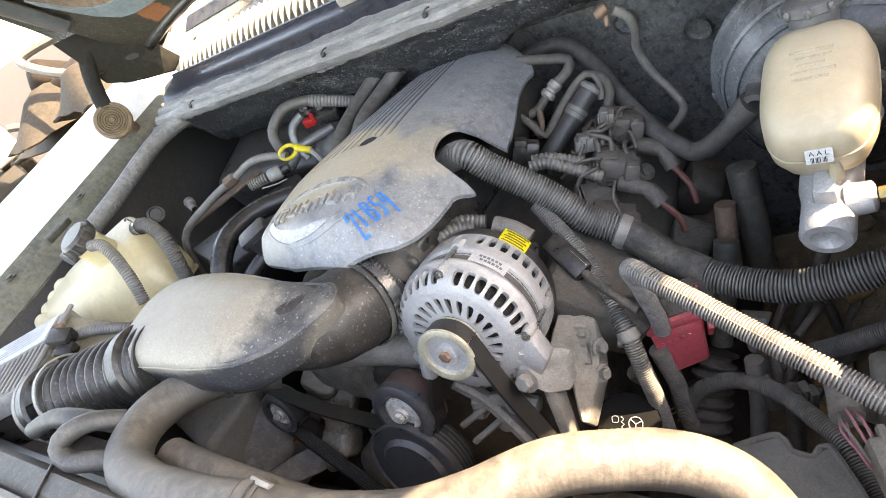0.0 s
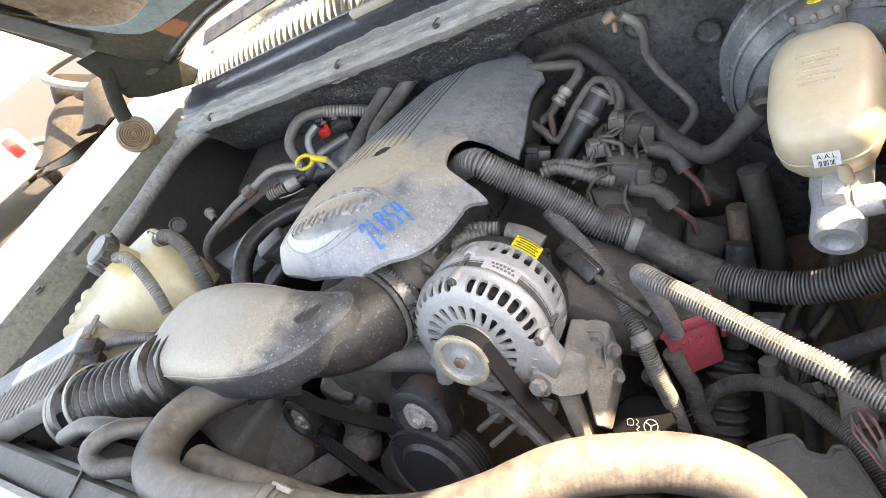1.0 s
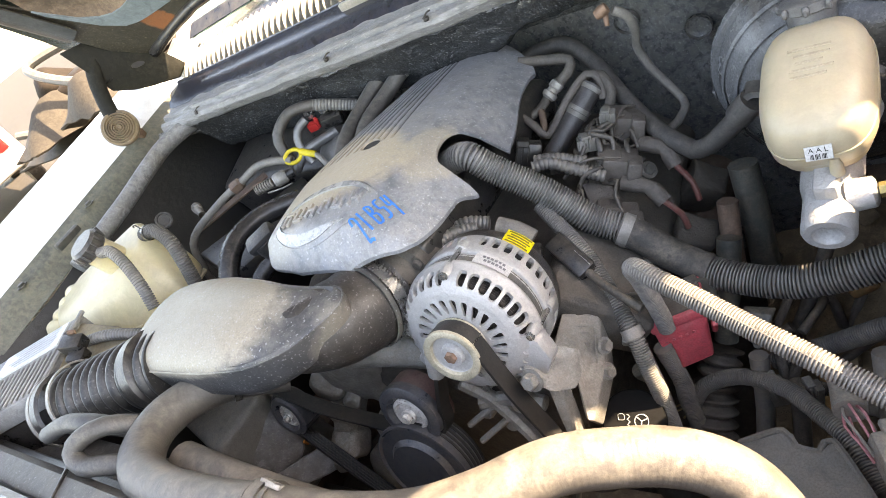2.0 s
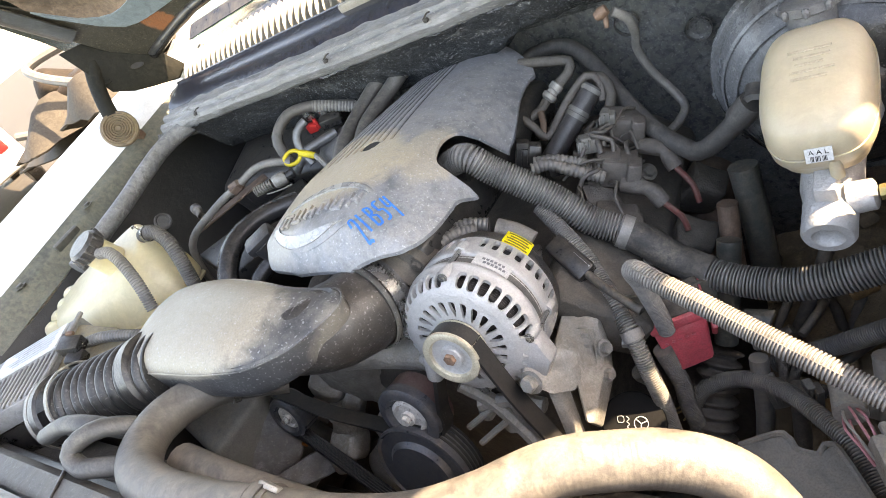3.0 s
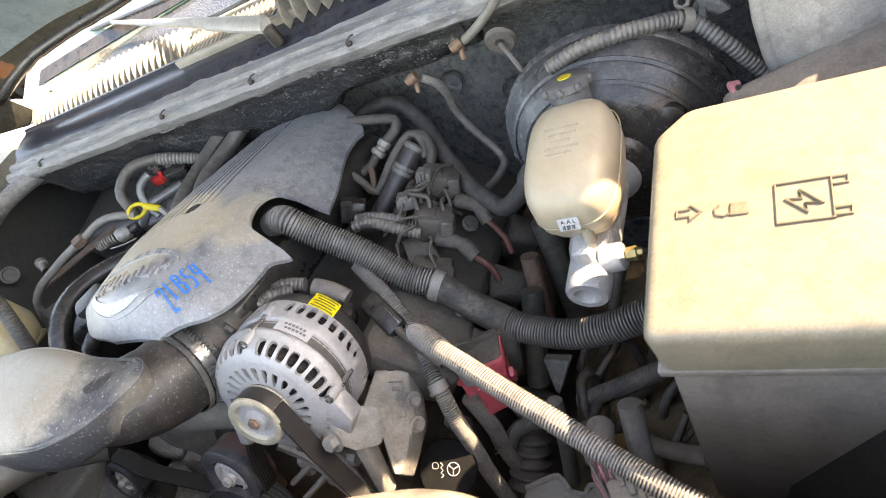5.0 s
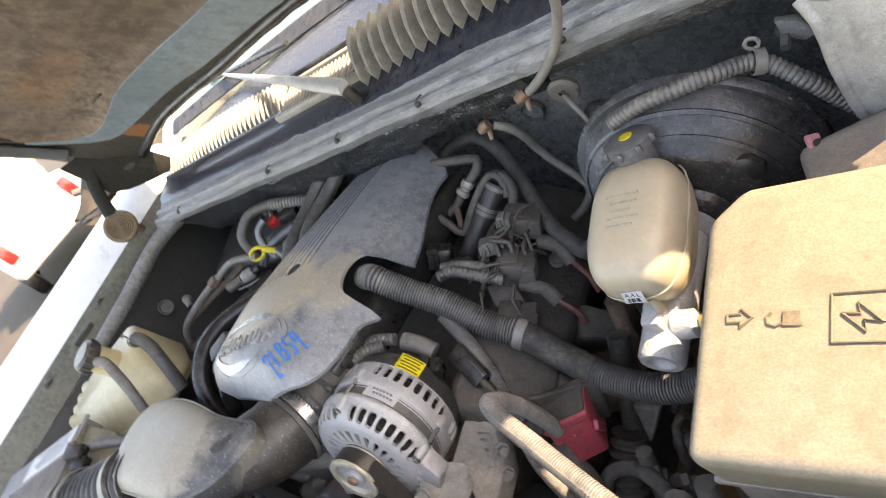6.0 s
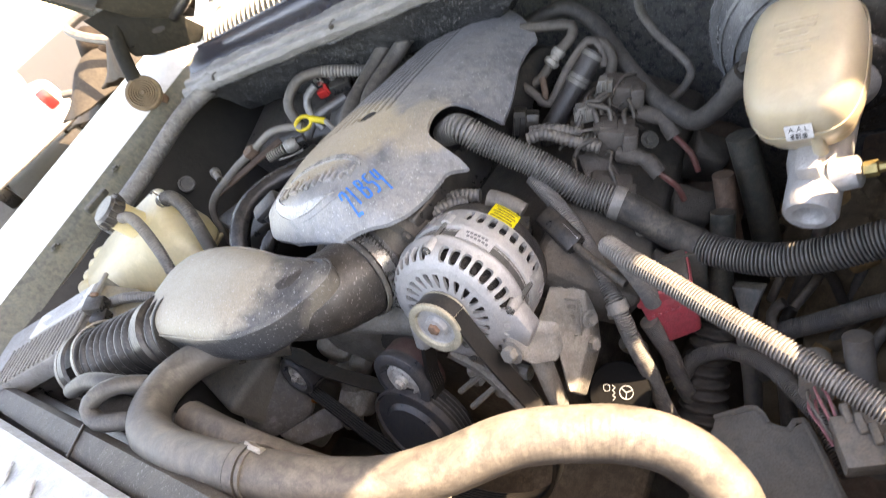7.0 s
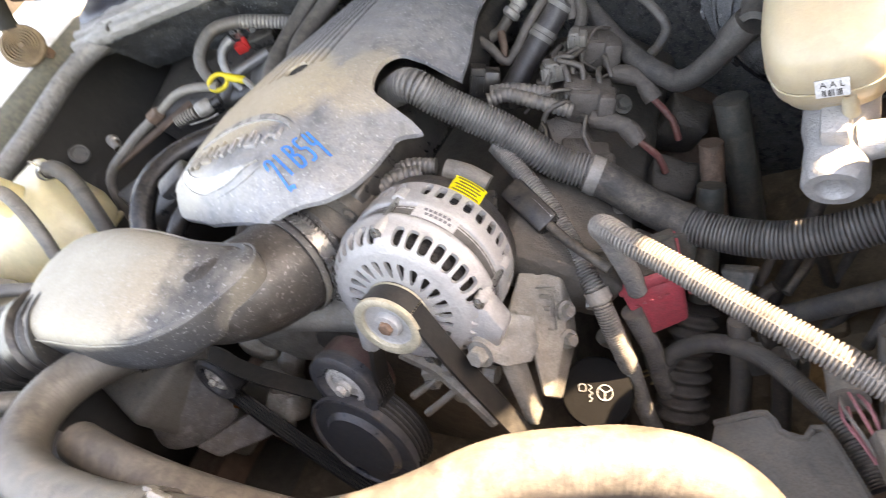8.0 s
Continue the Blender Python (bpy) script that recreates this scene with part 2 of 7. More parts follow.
M_HOODIN = material("brown_dusty_hood_lining", (0.20, 0.145, 0.105), 0.8, var=0.45, blotch=4, patches=[((-0.42, -0.159, 0.221), (0.18, 0.04, 0.06), 0.22), ((-0.589, -0.041, 0.07), (0.035, 0.06, 0.08), 0.9), ((-0.474, -0.185, 0.241), (0.12, 0.03, 0.05), 0.25)], patch_col=(0.33, 0.15, 0.05), bump=0.15, dust=0.0, speck=0.2, speck_col=(0.30, 0.15, 0.06), grime=0.6)
M_HOODRIM = material("dull_green_hood_rim", (0.21, 0.27, 0.295), 0.45, var=0.2, bump=0.05)
M_TANK = plastic_milky("yellowed_tank", (0.57, 0.49, 0.31))
M_RES = plastic_milky("cream_reservoir", (0.455, 0.38, 0.27))
M_FUSE = material("cream_fuse_lid", (0.21, 0.185, 0.135), 0.55, var=0.1, dust=0.3, bump=0.05, grime=0.22, speck=0.15, speck_col=(0.2, 0.17, 0.11))
M_FUSE_D = material("grey_fuse_body", (0.20, 0.175, 0.155), 0.6, var=0.15, dust=0.4, bump=0.05)
M_SPRING = material("tan_dusty_spring", (0.22, 0.165, 0.11), 0.7, var=0.3, bump=0.15)
M_RED = material("faded_red_plastic", (0.60, 0.085, 0.11), 0.55, var=0.2, dust=0.35, dust_col=(0.45, 0.30, 0.28), bump=0.08)
M_REDB = material("red_plastic", (0.55, 0.03, 0.03), 0.45, var=0.1, bump=0.0)
M_YELLOW = material("yellow_plastic", (0.72, 0.55, 0.03), 0.45, var=0.15, bump=0.0)
M_YLABEL = material("yellow_label", (0.85, 0.70, 0.02), 0.5, var=0.05, bump=0.0)
M_PAPER = material("white_label", (0.58, 0.58, 0.57), 0.5, var=0.08, bump=0.0, dust=0.15, grime=0.15)
M_INKBLACK = material("ink_black", (0.02, 0.02, 0.02), 0.6, var=0.1, bump=0.0)
M_BLUE = material("blue_paint_marker", (0.001, 0.18, 0.60), 0.6, var=0.1, bump=0.0)
M_SILVER = material("silver_emblem", (0.36, 0.37, 0.38), 0.4, metal=0.2, var=0.1, bump=0.0, dust=0.3)
M_BELT = material("ribbed_black_belt", (0.018, 0.018, 0.018), 0.55, var=0.2, dust=0.08, bump=0.05)
M_PULLEY = material("dark_blue_grey_pulley", (0.075, 0.082, 0.097), 0.45, metal=0.3, var=0.2, dust=0.3, bump=0.05)
M_COPPER = material("corroded_copper", (0.27, 0.165, 0.115), 0.6, metal=0.4, var=0.3, bump=0.2)
M_WIND = material("dark_windings", (0.035, 0.028, 0.024), 0.5, var=0.5, grain=300, bump=0.6)
M_DIRT = material("pale_dirt_ground", (0.05, 0.04, 0.03), 0.95, var=0.3, grain=30, blotch=0.6, bump=0.4)
M_GLASS = bpy.data.materials.new("tinted_sky_glass")
M_GLASS.use_nodes = True
gb = M_GLASS.node_tree.nodes["Principled BSDF"]
# cyan base and reduced transmission put the reflected sky into the glass colour
gb.inputs["Base Color"].default_value, gb.inputs["Roughness"].default_value = (0.34, 0.52, 0.50, 1), 0.04
gb.inputs["Transmission Weight"].default_value, gb.inputs["IOR"].default_value = 0.55, 1.5
M_TAIL = material("red_tail_light", (0.60, 0.02, 0.02), 0.2, var=0.1, bump=0.0, coat=0.5)
M_TAN = material("tan_plastic_scrap", (0.030, 0.022, 0.016), 0.8, spec=0.2, var=0.5, bump=0.1, dust=0.0)
M_BLUECAR = material("blue_car_paint", (0.02, 0.07, 0.22), 0.25, var=0.1, bump=0.0, coat=0.5)

M_WALL = material("dusty_green_black_sheet", (0.16, 0.17, 0.175), 0.42, blotch=14, grime=0.6, var=0.45, dust=0.4, up=(-1.0, 0.6), bump=0.35, speck=0.6, speck_col=(0.45, 0.45, 0.43))
M_SOIL = material("orange_brown_soil", (0.36, 0.21, 0.09), 0.9, var=0.3, bump=0.4)
M_ARM = material("pale_grey_wiper_paint", (0.34, 0.33, 0.315), 0.5, var=0.15, dust=0.25, bump=0.03)
M_DARKRIM = material("dusty_dark_green_metal", (0.055, 0.06, 0.055), 0.55, var=0.3, dust=0.5, bump=0.15)
M_BLUEWHITE = material("dusty_blue_white_panel", (0.42, 0.47, 0.52), 0.5, var=0.15, dust=0.4)
M_LEDGE = material("tan_dusty_ledge", (0.065, 0.058, 0.050), 0.7, var=0.35, dust=0.15, blotch=8, speck=0.3)
M_BOOST = material("dusty_black_booster", (0.032, 0.031, 0.032), 0.40, var=0.45, grime=0.6, dust=0.3, dust_col=(0.20, 0.18, 0.16), speck=0.15, blotch=6, bump=0.12,
                   patches=[((-0.10, -0.08, 0.15), (0.045, 0.07, 0.10), 0.6), ((-0.03, -0.06, 0.22), (0.10, 0.06, 0.05), 0.2)], patch_col=(0.20, 0.21, 0.22))
M_PINK = material("faded_pink_wire", (0.50, 0.20, 0.22), 0.5, var=0.2, bump=0.0)
M_GREYBOX = material("grey_green_plastic", (0.165, 0.162, 0.15), 0.6, var=0.2, dust=0.4, blotch=5)
M_BAND = material("reddish_brown_belt_band", (0.11, 0.055, 0.05), 0.6, var=0.2, dust=0.2)
M_PULLEY_RIM = material("pale_worn_pulley_rim", (0.55, 0.50, 0.38), 0.4, metal=0.3, var=0.2)
# ---- setting ----
bm = bmesh.new()
bmesh.ops.create_grid(bm, x_segments=8, y_segments=8, size=150)
g = part("ground", bm, M_DIRT)
tagged(g, "pale dry dirt ground of a vehicle yard", "ground", kind="structure")


def text_mesh(body, size, m, mat, name, parent, label=""):
    """Flat lettering in the built-in font, placed by m."""
    cu = bpy.data.curves.new("lettering", "FONT")
    cu.body, cu.size, cu.align_x, cu.align_y, cu.extrude = body, size, "CENTER", "CENTER", 0.0002
    tmp = bpy.data.objects.new("lettering", cu)
    me = bpy.data.meshes.new_from_object(tmp)
    bm = bmesh.new()
    bm.from_mesh(me)
    bm.transform(m)
    bpy.data.objects.remove(tmp)
    bpy.data.curves.remove(cu)
    bpy.data.meshes.remove(me)
    return part(name, bm, mat, parent, label)


def firewall():
    root = thing("wall_firewall", (0, 0.85, 0.5), "black firewall hung with speckled dusty sound insulation", "firewall", kind="structure")
    knots = [(0.708, 1.176), (0.720, 1.160), (0.742, 1.115), (0.762, 1.085), (0.80, 1.075)]
    prof = [tuple(np.interp(t, range(5), [k[j] for k in knots]) for j in (0, 1)) for t in steps(0, 4, 33)]
    bm = sheet(lambda u, v: Vector((v, *prof[int(u)])), range(len(prof)), steps(-0.66, 0.34, 240))
    for v in bm.verts:
        short = 1 - 0.55 * min(1, max(0, (v.co.x - 0.02) / 0.10))
        v.co.y, v.co.z = 0.708 + (v.co.y - 0.708) * short, 1.176 + (v.co.z - 1.176) * short
        crumple = 0.007 * noise.noise(v.co * 11) + 0.0045 * noise.noise(v.co * 34) + 0.0026 * noise.noise(v.co * 85)
        v.co.y += crumple
        v.co.z += 0.006 * noise.noise(v.co * 17 + Vector((5, 0, 0))) + 0.002 * noise.noise(v.co * 90 + Vector((5, 0, 0)))
    part("insulation_pad", thicken(bm, 0.012), M_FIREWALL, root, "crumbling black insulation pad with pale flecks")
    prof = [(0.716, 1.172), (0.735, 1.150), (0.82, 1.125), (0.875, 1.06), (0.88, 0.9), (0.88, 0.55), (0.80, 0.40)]
    bm = sheet(lambda u, v: Vector((v, *prof[int(u)])), range(len(prof)), steps(-0.84, 0.84, 40))
    for v in bm.verts:
        v.co.y += 0.006 * noise.noise(v.co * 9)
    part("panel", thicken(bm, 0.012), M_WALL, root, "dusty dark green-black sheet metal")
    for x, z in ((0.29, 0.98), (0.20, 1.02), (0.33, 0.93)):
        part("plug", lathe([(0, 0), (0, 0.014), (-0.004, 0.018), (-0.012, 0.018)], (x, 0.862, z), (0, 1, 0), 24), M_WALL, root)


firewall()


def undertray():
    root = thing("undertray", (0, 0.4, 0.5), "dark grimy frame and an added floor hiding the sunlit ground", "undertray", kind="structure")
    # dark floor added below the bay to keep the sunlit ground from showing
    f = lambda u, v: Vector((v, u, 0.52 + 0.05 * noise.noise(Vector((u * 4, v * 4, 0))) + 0.12 * v * v))
    part("shield", thicken(sheet(f, steps(0.0, 0.88, 30), steps(-0.80, 0.80, 40)), 0.006), M_ENGINE, root)
    for s in (-1, 1):
        part("frame_rail", box((s * 0.46, 0.40, 0.60), (0.09, 1.0, 0.14), 0.012), M_RUST, root)
    part("cross_member", box((0, 0.20, 0.56), (0.95, 0.10, 0.10), 0.012), M_ENGINE, root)
    for i in range(5):
        part("soil_clod", box((0.46 + 0.05 * i, 0.46 - 0.05 * (i % 2), 0.69), (0.05, 0.10, 0.012), 0.004, (6 * i, 8, 25 * i)), M_SOIL, root)


undertray()


def cowl():
    root = thing("cowl", (0, 0.70, 1.17), "dark blue plastic cowl with louvred air intakes below the windscreen", "cowl", kind="structure")
    lip = [(0.722, 1.160), (0.704, 1.166), (0.694, 1.172), (0.690, 1.184), (0.693, 1.192), (0.700, 1.196), (0.703, 1.191), (0.708, 1.192), (0.712, 1.201), (0.720, 1.203), (0.724, 1.198), (0.730, 1.199), (0.742, 1.206)]
    bm = sheet(lambda u, v: Vector((v, lip[u][0], lip[u][1])), range(len(lip)), steps(-0.72, 0.80, 160))
    for v in bm.verts:
        v.co.z += 0.0025 * noise.noise(v.co * 14) + 0.001 * noise.noise(v.co * 60)
        v.co.y += 0.003 * noise.noise(v.co * 6 + Vector((3, 0, 0)))
    part("lip_strip", thicken(bm, 0.004), M_LIP, root, "weathered grey rubber strip with dirt streaks")
    for x in (-0.574, -0.187, 0.02, 0.20, 0.42):
        part("clip", joined(box((x, 0.692, 1.193), (0.008, 0.007, 0.006), 0.0015, (0, 0, 10), 1), tube([(x - 0.003, 0.690, 1.195), (x + 0.002, 0.698, 1.199), (x + 0.004, 0.703, 1.198)], 0.0012, 6, 0.004)), M_BLACK, root)
    panel = [(0.738, 1.203), (0.748, 1.214), (0.770, 1.220), (0.795, 1.226), (0.80, 1.232)]
    part("front_panel", thicken(sheet(lambda u, v: Vector((v, *panel[int(u)])), range(5), steps(-0.72, 0.80, 30)), 0.004), M_COWL, root)
    tray = [(0.80, 1.232), (0.806, 1.210), (0.88, 1.225), (0.885, 1.250), (0.93, 1.262), (0.99, 1.275)]
    part("tray", thicken(sheet(lambda u, v: Vector((v, *tray[int(u)])), range(6), steps(-0.72, 0.80, 30)), 0.004), M_COWL, root)
    # tall fins: a leaning blade with a pointed, thickened head
    def fin_mesh(h, d, wid):
        # leaf-shaped: a thin point in front, broad and rounded behind
        bm = bmesh.new()
        rows = []
        for t in steps(0, 1, 9):
            w = 0.0004 + wid * math.sin(math.pi * min(1, t * 0.78)) ** 0.8
            y = -d / 2 + d * t
            ztop = -h * 0.30 + h * 0.80 * math.sin(math.pi * 0.5 * t) ** 0.8
            rows.append([bm.verts.new(c) for c in ((-w * 0.5, y, -h * 0.5), (-w, y, ztop - 0.002), (-w * 0.3, y, ztop), (w * 0.5, y, ztop - 0.004), (w * 0.5, y, -h * 0.5))])
        for a, b in zip(rows, rows[1:]):
            for k in range(5):
                bm.faces.new((a[k], a[(k + 1) % 5], b[(k + 1) % 5], b[k]))
        bm.faces.new(rows[0][::-1])
        bm.faces.new(rows[-1])
        bmesh.ops.recalc_face_normals(bm, faces=bm.faces)
        me = bpy.data.meshes.new("louver")
        bm.to_mesh(me)
        bm.free()
        me.materials.append(M_LOUVER)
        return me
    for x0, x1, y0, z0, h, d, lean, gap, wid in ((-0.70, -0.19, 0.832, 1.238, 0.036, 0.062, 14, 0.0175, 0.0024), (0.07, 0.70, 0.792, 1.250, 0.058, 0.074, 12, 0.0225, 0.0042)):
        me = fin_mesh(h, d, wid)
        n = int((x1 - x0) / gap)
        for i in range(n):
            x = x0 + (x1 - x0) * i / (n - 1)
            ob = new("louver", me)
            ob.parent = root
            up = 0.014 * math.sin(math.pi * min(1, i / (n - 1)))
            ob.matrix_basis = pose(x, y0 - 0.70 + up * 0.4, z0 - 1.17 + up * 0.5, 8, -lean, 0)
        part("fin_rail", box(((x0 + x1) / 2, y0 + d * 0.55, z0 + 0.006), (x1 - x0 + 0.02, 0.012, 0.010), 0.004), M_COWL, root)
    part("slot_backing", box((-0.05, 0.815, 1.226), (0.27, 0.075, 0.006), 0.002, (14, 0, 0)), M_COWL, root)
    for i in range(24):
        part("slot_bar", box((-0.175 + i * 0.0108, 0.815, 1.234), (0.0046, 0.062, 0.010), 0.0015, (14, 8, 0), 1), M_LOUVER, root)
    part("slot_frame", joined(box((-0.05, 0.783, 1.228), (0.27, 0.010, 0.014), 0.003), box((-0.05, 0.852, 1.243), (0.27, 0.014, 0.014), 0.003)), M_LOUVER, root)


cowl()


def wiper(x, y, z, tip, name="wiper"):
    root = thing(name, (x, y, z - 0.02), "pale grey dusty wiper arm resting on the cowl", "wiper")
    a, b = Vector((x, y, z)), Vector(tip)
    k = a.lerp(b, 0.30)
    part("pivot", lathe([(-0.02, 0.010), (0.0, 0.010), (0.006, 0.009), (0.008, 0)], a, (0, -0.1, 1), 20), M_BLACK, root)
    line = [a.lerp(k, t) + Vector((0, 0, 0.010)) for t in steps(0, 1, 8)]
    part("arm_head", sweep(line, [0.012, 0.0125, 0.0125, 0.012, 0.012, 0.011, 0.011, 0.010], 10, flat=0.7), M_ARM, root)
    line = [k.lerp(b, t) + Vector((0, 0, 0.012)) for t in steps(0, 1, 12)]
    part("arm_blade", sweep(line, [0.009 - 0.0055 * t for t in steps(0, 1, 12)], 8, flat=0.6), M_ARM, root)
    p, q = b + Vector((0.30, -0.055, 0.0)), b + Vector((-0.18, 0.045, 0.01))
    part("rubber_blade", sweep([p.lerp(q, t) + Vector((0, 0.0, 0.004)) for t in steps(0, 1, 10)], 0.005, 6), M_BLACK, root)


wiper(0.066, 0.735, 1.232, (-0.465, 0.955, 1.292))


def windscreen():
    root = thing("window_1", (0, 0.92, 1.26), "tinted windscreen with painted sky reflection and a dark lower border", "windscreen", kind="structure")
    f = lambda u, v: Vector((v, 0.985 + 0.75 * u - 0.16 * v * v, 1.275 + 0.50 * u))
    g = part("pane", thicken(sheet(f, steps(0, 1, 10), steps(-0.72, 0.72, 24)), 0.005), M_GLASS, root)
    g.visible_shadow = False
    f2 = lambda u, v: Vector((v, 0.978 + 0.03 * u - 0.16 * v * v, 1.276 + 0.02 * u))
    part("border", thicken(sheet(f2, (0, 1), steps(-0.72, 0.72, 24)), 0.002), M_BLACK, root)
    for s in (-1, 1):
        part("pillar", tube([(s * 0.76, 0.86, 1.22), (s * 0.75, 1.1, 1.38), (s * 0.68, 1.7, 1.80)], 0.035), M_WHITE, root)
    part("dashboard", box((0, 1.45, 1.22), (1.4, 0.62, 0.16), 0.03), M_COWL, root, "dark blue dashboard")
    part("bulkhead", box((0, 1.05, 0.95), (1.5, 0.04, 0.6), 0.01), M_BLACK, root)
    part("roof", box((0, 2.0, 1.83), (1.4, 0.9, 0.05), 0.02), M_WHITE, root)


windscreen()


def hood():
    root = thing("hood", (0, 0.85, 1.27), "raised hood with a brown dusty underside and a black rear seal", "hood")
    a = radians(51)
    edge = lambda x: 1.335 - 0.145 * x * x
    back = curve([(0.0, 0.012), (0.27, 0.018), (0.41, 0.036), (0.52, 0.052), (0.60, 0.056), (0.80, 0.056)])
    outer = curve([(0.0, 0.026), (0.27, 0.044), (0.41, 0.072), (0.58, 0.100), (0.67, 0.128), (0.705, 0.180), (0.735, 0.29), (0.80, 0.50)])
    inner_edge = curve([(0.0, 0.120), (0.17, 0.122), (0.44, 0.156), (0.57, 0.154), (0.64, 0.160), (0.68, 0.182), (0.71, 0.225), (0.732, 0.30)])

    def f(dn):
        return lambda u, v: Vector((v, 0.85 + 0.02 * (1 - (v / 0.8) ** 2) - u * math.cos(a) + dn * math.sin(a), edge(v) + u * math.sin(a) + dn * math.cos(a)))

    part("skin", thicken(sheet(lambda u, v: f(0.035)(u + 0.04, v * (0.92 - 0.36 * min(u, 0.7) + 0.45 * min(u, 0.7) ** 2)), steps(0, 1.15, 12), steps(-1, 1, 20)), 0.003), M_PAINT, root)

    def lining(u, v):
        lo = inner_edge(abs(v))
        q = lo + (1.05 - lo) * u * u
        dip = 0.008 + 0.010 * min(1, max(0, (q - lo) / 0.03)) + 0.004 * noise.noise(Vector((q * 6, v * 6, 0)))
        return f(dip)(q, v)

    part("lining", thicken(sheet(lining, steps(0, 1, 40), steps(-0.732, 0.732, 60)), 0.004), M_HOODIN, root, "brown dusty inner panel with rust blotches")
    part("rear_rim", thicken(sheet(lambda u, v: f(0.006)(outer(abs(v)) + (inner_edge(abs(v)) + 0.004 - outer(abs(v))) * u, v), steps(0, 1, 4), steps(-0.728, 0.728, 60)), 0.004), M_HOODRIM, root, "dull blue-green painted rim")
    part("corner_flange", thicken(sheet(lambda u, v: f(0.011 + 0.003 * noise.noise(Vector((u * 9, v * 22, 0))))(back(abs(v)) + (outer(abs(v)) + 0.02 - back(abs(v))) * u, v), steps(0, 1, 10), steps(-0.79, 0.79, 70)), 0.004), M_HOODEDGE, root, "dark speckled edge flange with a rust spot")
    for s in (-1, 1):
        part("side_rim", thicken(sheet(lambda u, v: f(-0.012 * math.sin(v * 3.1) + 0.015 * v)(u, s * (0.735 + 0.07 * v)), steps(0.21, 1.1, 24), steps(0, 1, 7)), 0.004), M_DARKRIM, root)
    seal = [f(0.006)(back(abs(x)) - 0.002, x) for x in steps(-0.75, 0.75, 60)]
    line = spline(seal, 0.02)
    part("rear_seal", sweep(line, [0.012 + 0.0015 * noise.noise(p * 30) for p in line], 10), M_BLACK, root, "perished black rubber seal")
    part("lining_clip", box(f(0.010)(0.185, -0.50), (0.040, 0.006, 0.004), 0.0015, (47, 0, 30), 1), M_BLACK, root)


M_HOODEDGE = material("dark_speckled_hood_edge", (0.060, 0.055, 0.040), 0.6, var=0.4, blotch=18, patches=[((-0.63, -0.043, 0.07), (0.03, 0.05, 0.06), 0.9)], patch_col=(0.36, 0.13, 0.05), bump=0.25, speck=0.8, speck_col=(0.24, 0.21, 0.15))


hood()


def hood_hinge(s):
    root = thing("hinge_assembly", (s * 0.80, 0.72, 1.20), "dusty hood hinge arm with a coiled spring disc", "hinge", group="hood hinges")
    ax = Vector((s * 0.75, 0.45, -0.45)).normalized()
    c = Vector((s * 0.795, 0.664, 1.236))
    prof = [(0.0, 0.0), (-0.002, 0.005)]
    for r in (0.009, 0.014, 0.019, 0.024, 0.029):
        prof += [(0.001, r - 0.002), (-0.003, r), (-0.003, r + 0.001), (0.001, r + 0.003)]
    prof += [(0.0, 0.035), (0.003, 0.038), (0.014, 0.038), (0.016, 0.03), (0.016, 0)]
    part("spring_disc", lathe(prof, c, ax, 40), M_SPRING, root, "tan dusty coiled spring")
    part("arm", sweep(spline([c + ax * 0.018, (s * 0.810, 0.682, 1.268), (s * 0.822, 0.712, 1.318), (s * 0.820, 0.740, 1.36)], 0.012), 0.017, 8, flat=0.45), M_HINGE, root)
    poly = [(-0.830, 0.705, 1.405), (-0.824, 0.716, 1.350), (-0.815, 0.724, 1.292), (-0.795, 0.752, 1.268), (-0.776, 0.781, 1.252), (-0.744, 0.827, 1.231), (-0.730, 0.853, 1.246), (-0.752, 0.831, 1.312), (-0.792, 0.774, 1.390)]
    pl = [Vector((-s * p[0], p[1], p[2])) for p in poly]
    part("plate", prism(pl, (s * 0.006, 0.004, -0.003), 0.002), M_HINGE, root, "dark dusty hinge plate")
    n = Vector((-s * 0.8, -0.45, 0.3))
    part("rivet", lathe([(-0.001, 0), (-0.001, 0.006), (0.0, 0.007), (0.0, 0.010), (-0.001, 0.011), (0.002, 0.012)], (s * 0.812, 0.735, 1.318), -n, 24), M_HINGE, root)
    # no opening here: a black lens on the plate paints the slot's darkness
    hole = [Vector((-s * -0.776, 0.790, 1.300)) + n.normalized() * 0.004 + (Vector((s * 0.3, -0.55, 0.2)) * 0.022 * math.cos(a) + Vector((0, 0.3, 0.9)) * 0.006 * math.sin(a)) for a in steps(0, 2 * math.pi, 15)[:-1]]
    part("slot", prism(hole, n.normalized() * 0.0012, 0), M_INKBLACK, root, "black lens on the plate standing in for a dark open slot")
    part("rusty_bracket", box((s * 0.80, 0.69, 1.20), (0.022, 0.016, 0.022), 0.004, (20, 30, 10)), M_RUST, root)


M_HINGE = material("dark_hinge_metal", (0.020, 0.019, 0.014), 0.6, spec=0.2, var=0.45, dust=0.0, bump=0.2, blotch=15)
hood_hinge(-1)
hood_hinge(1)


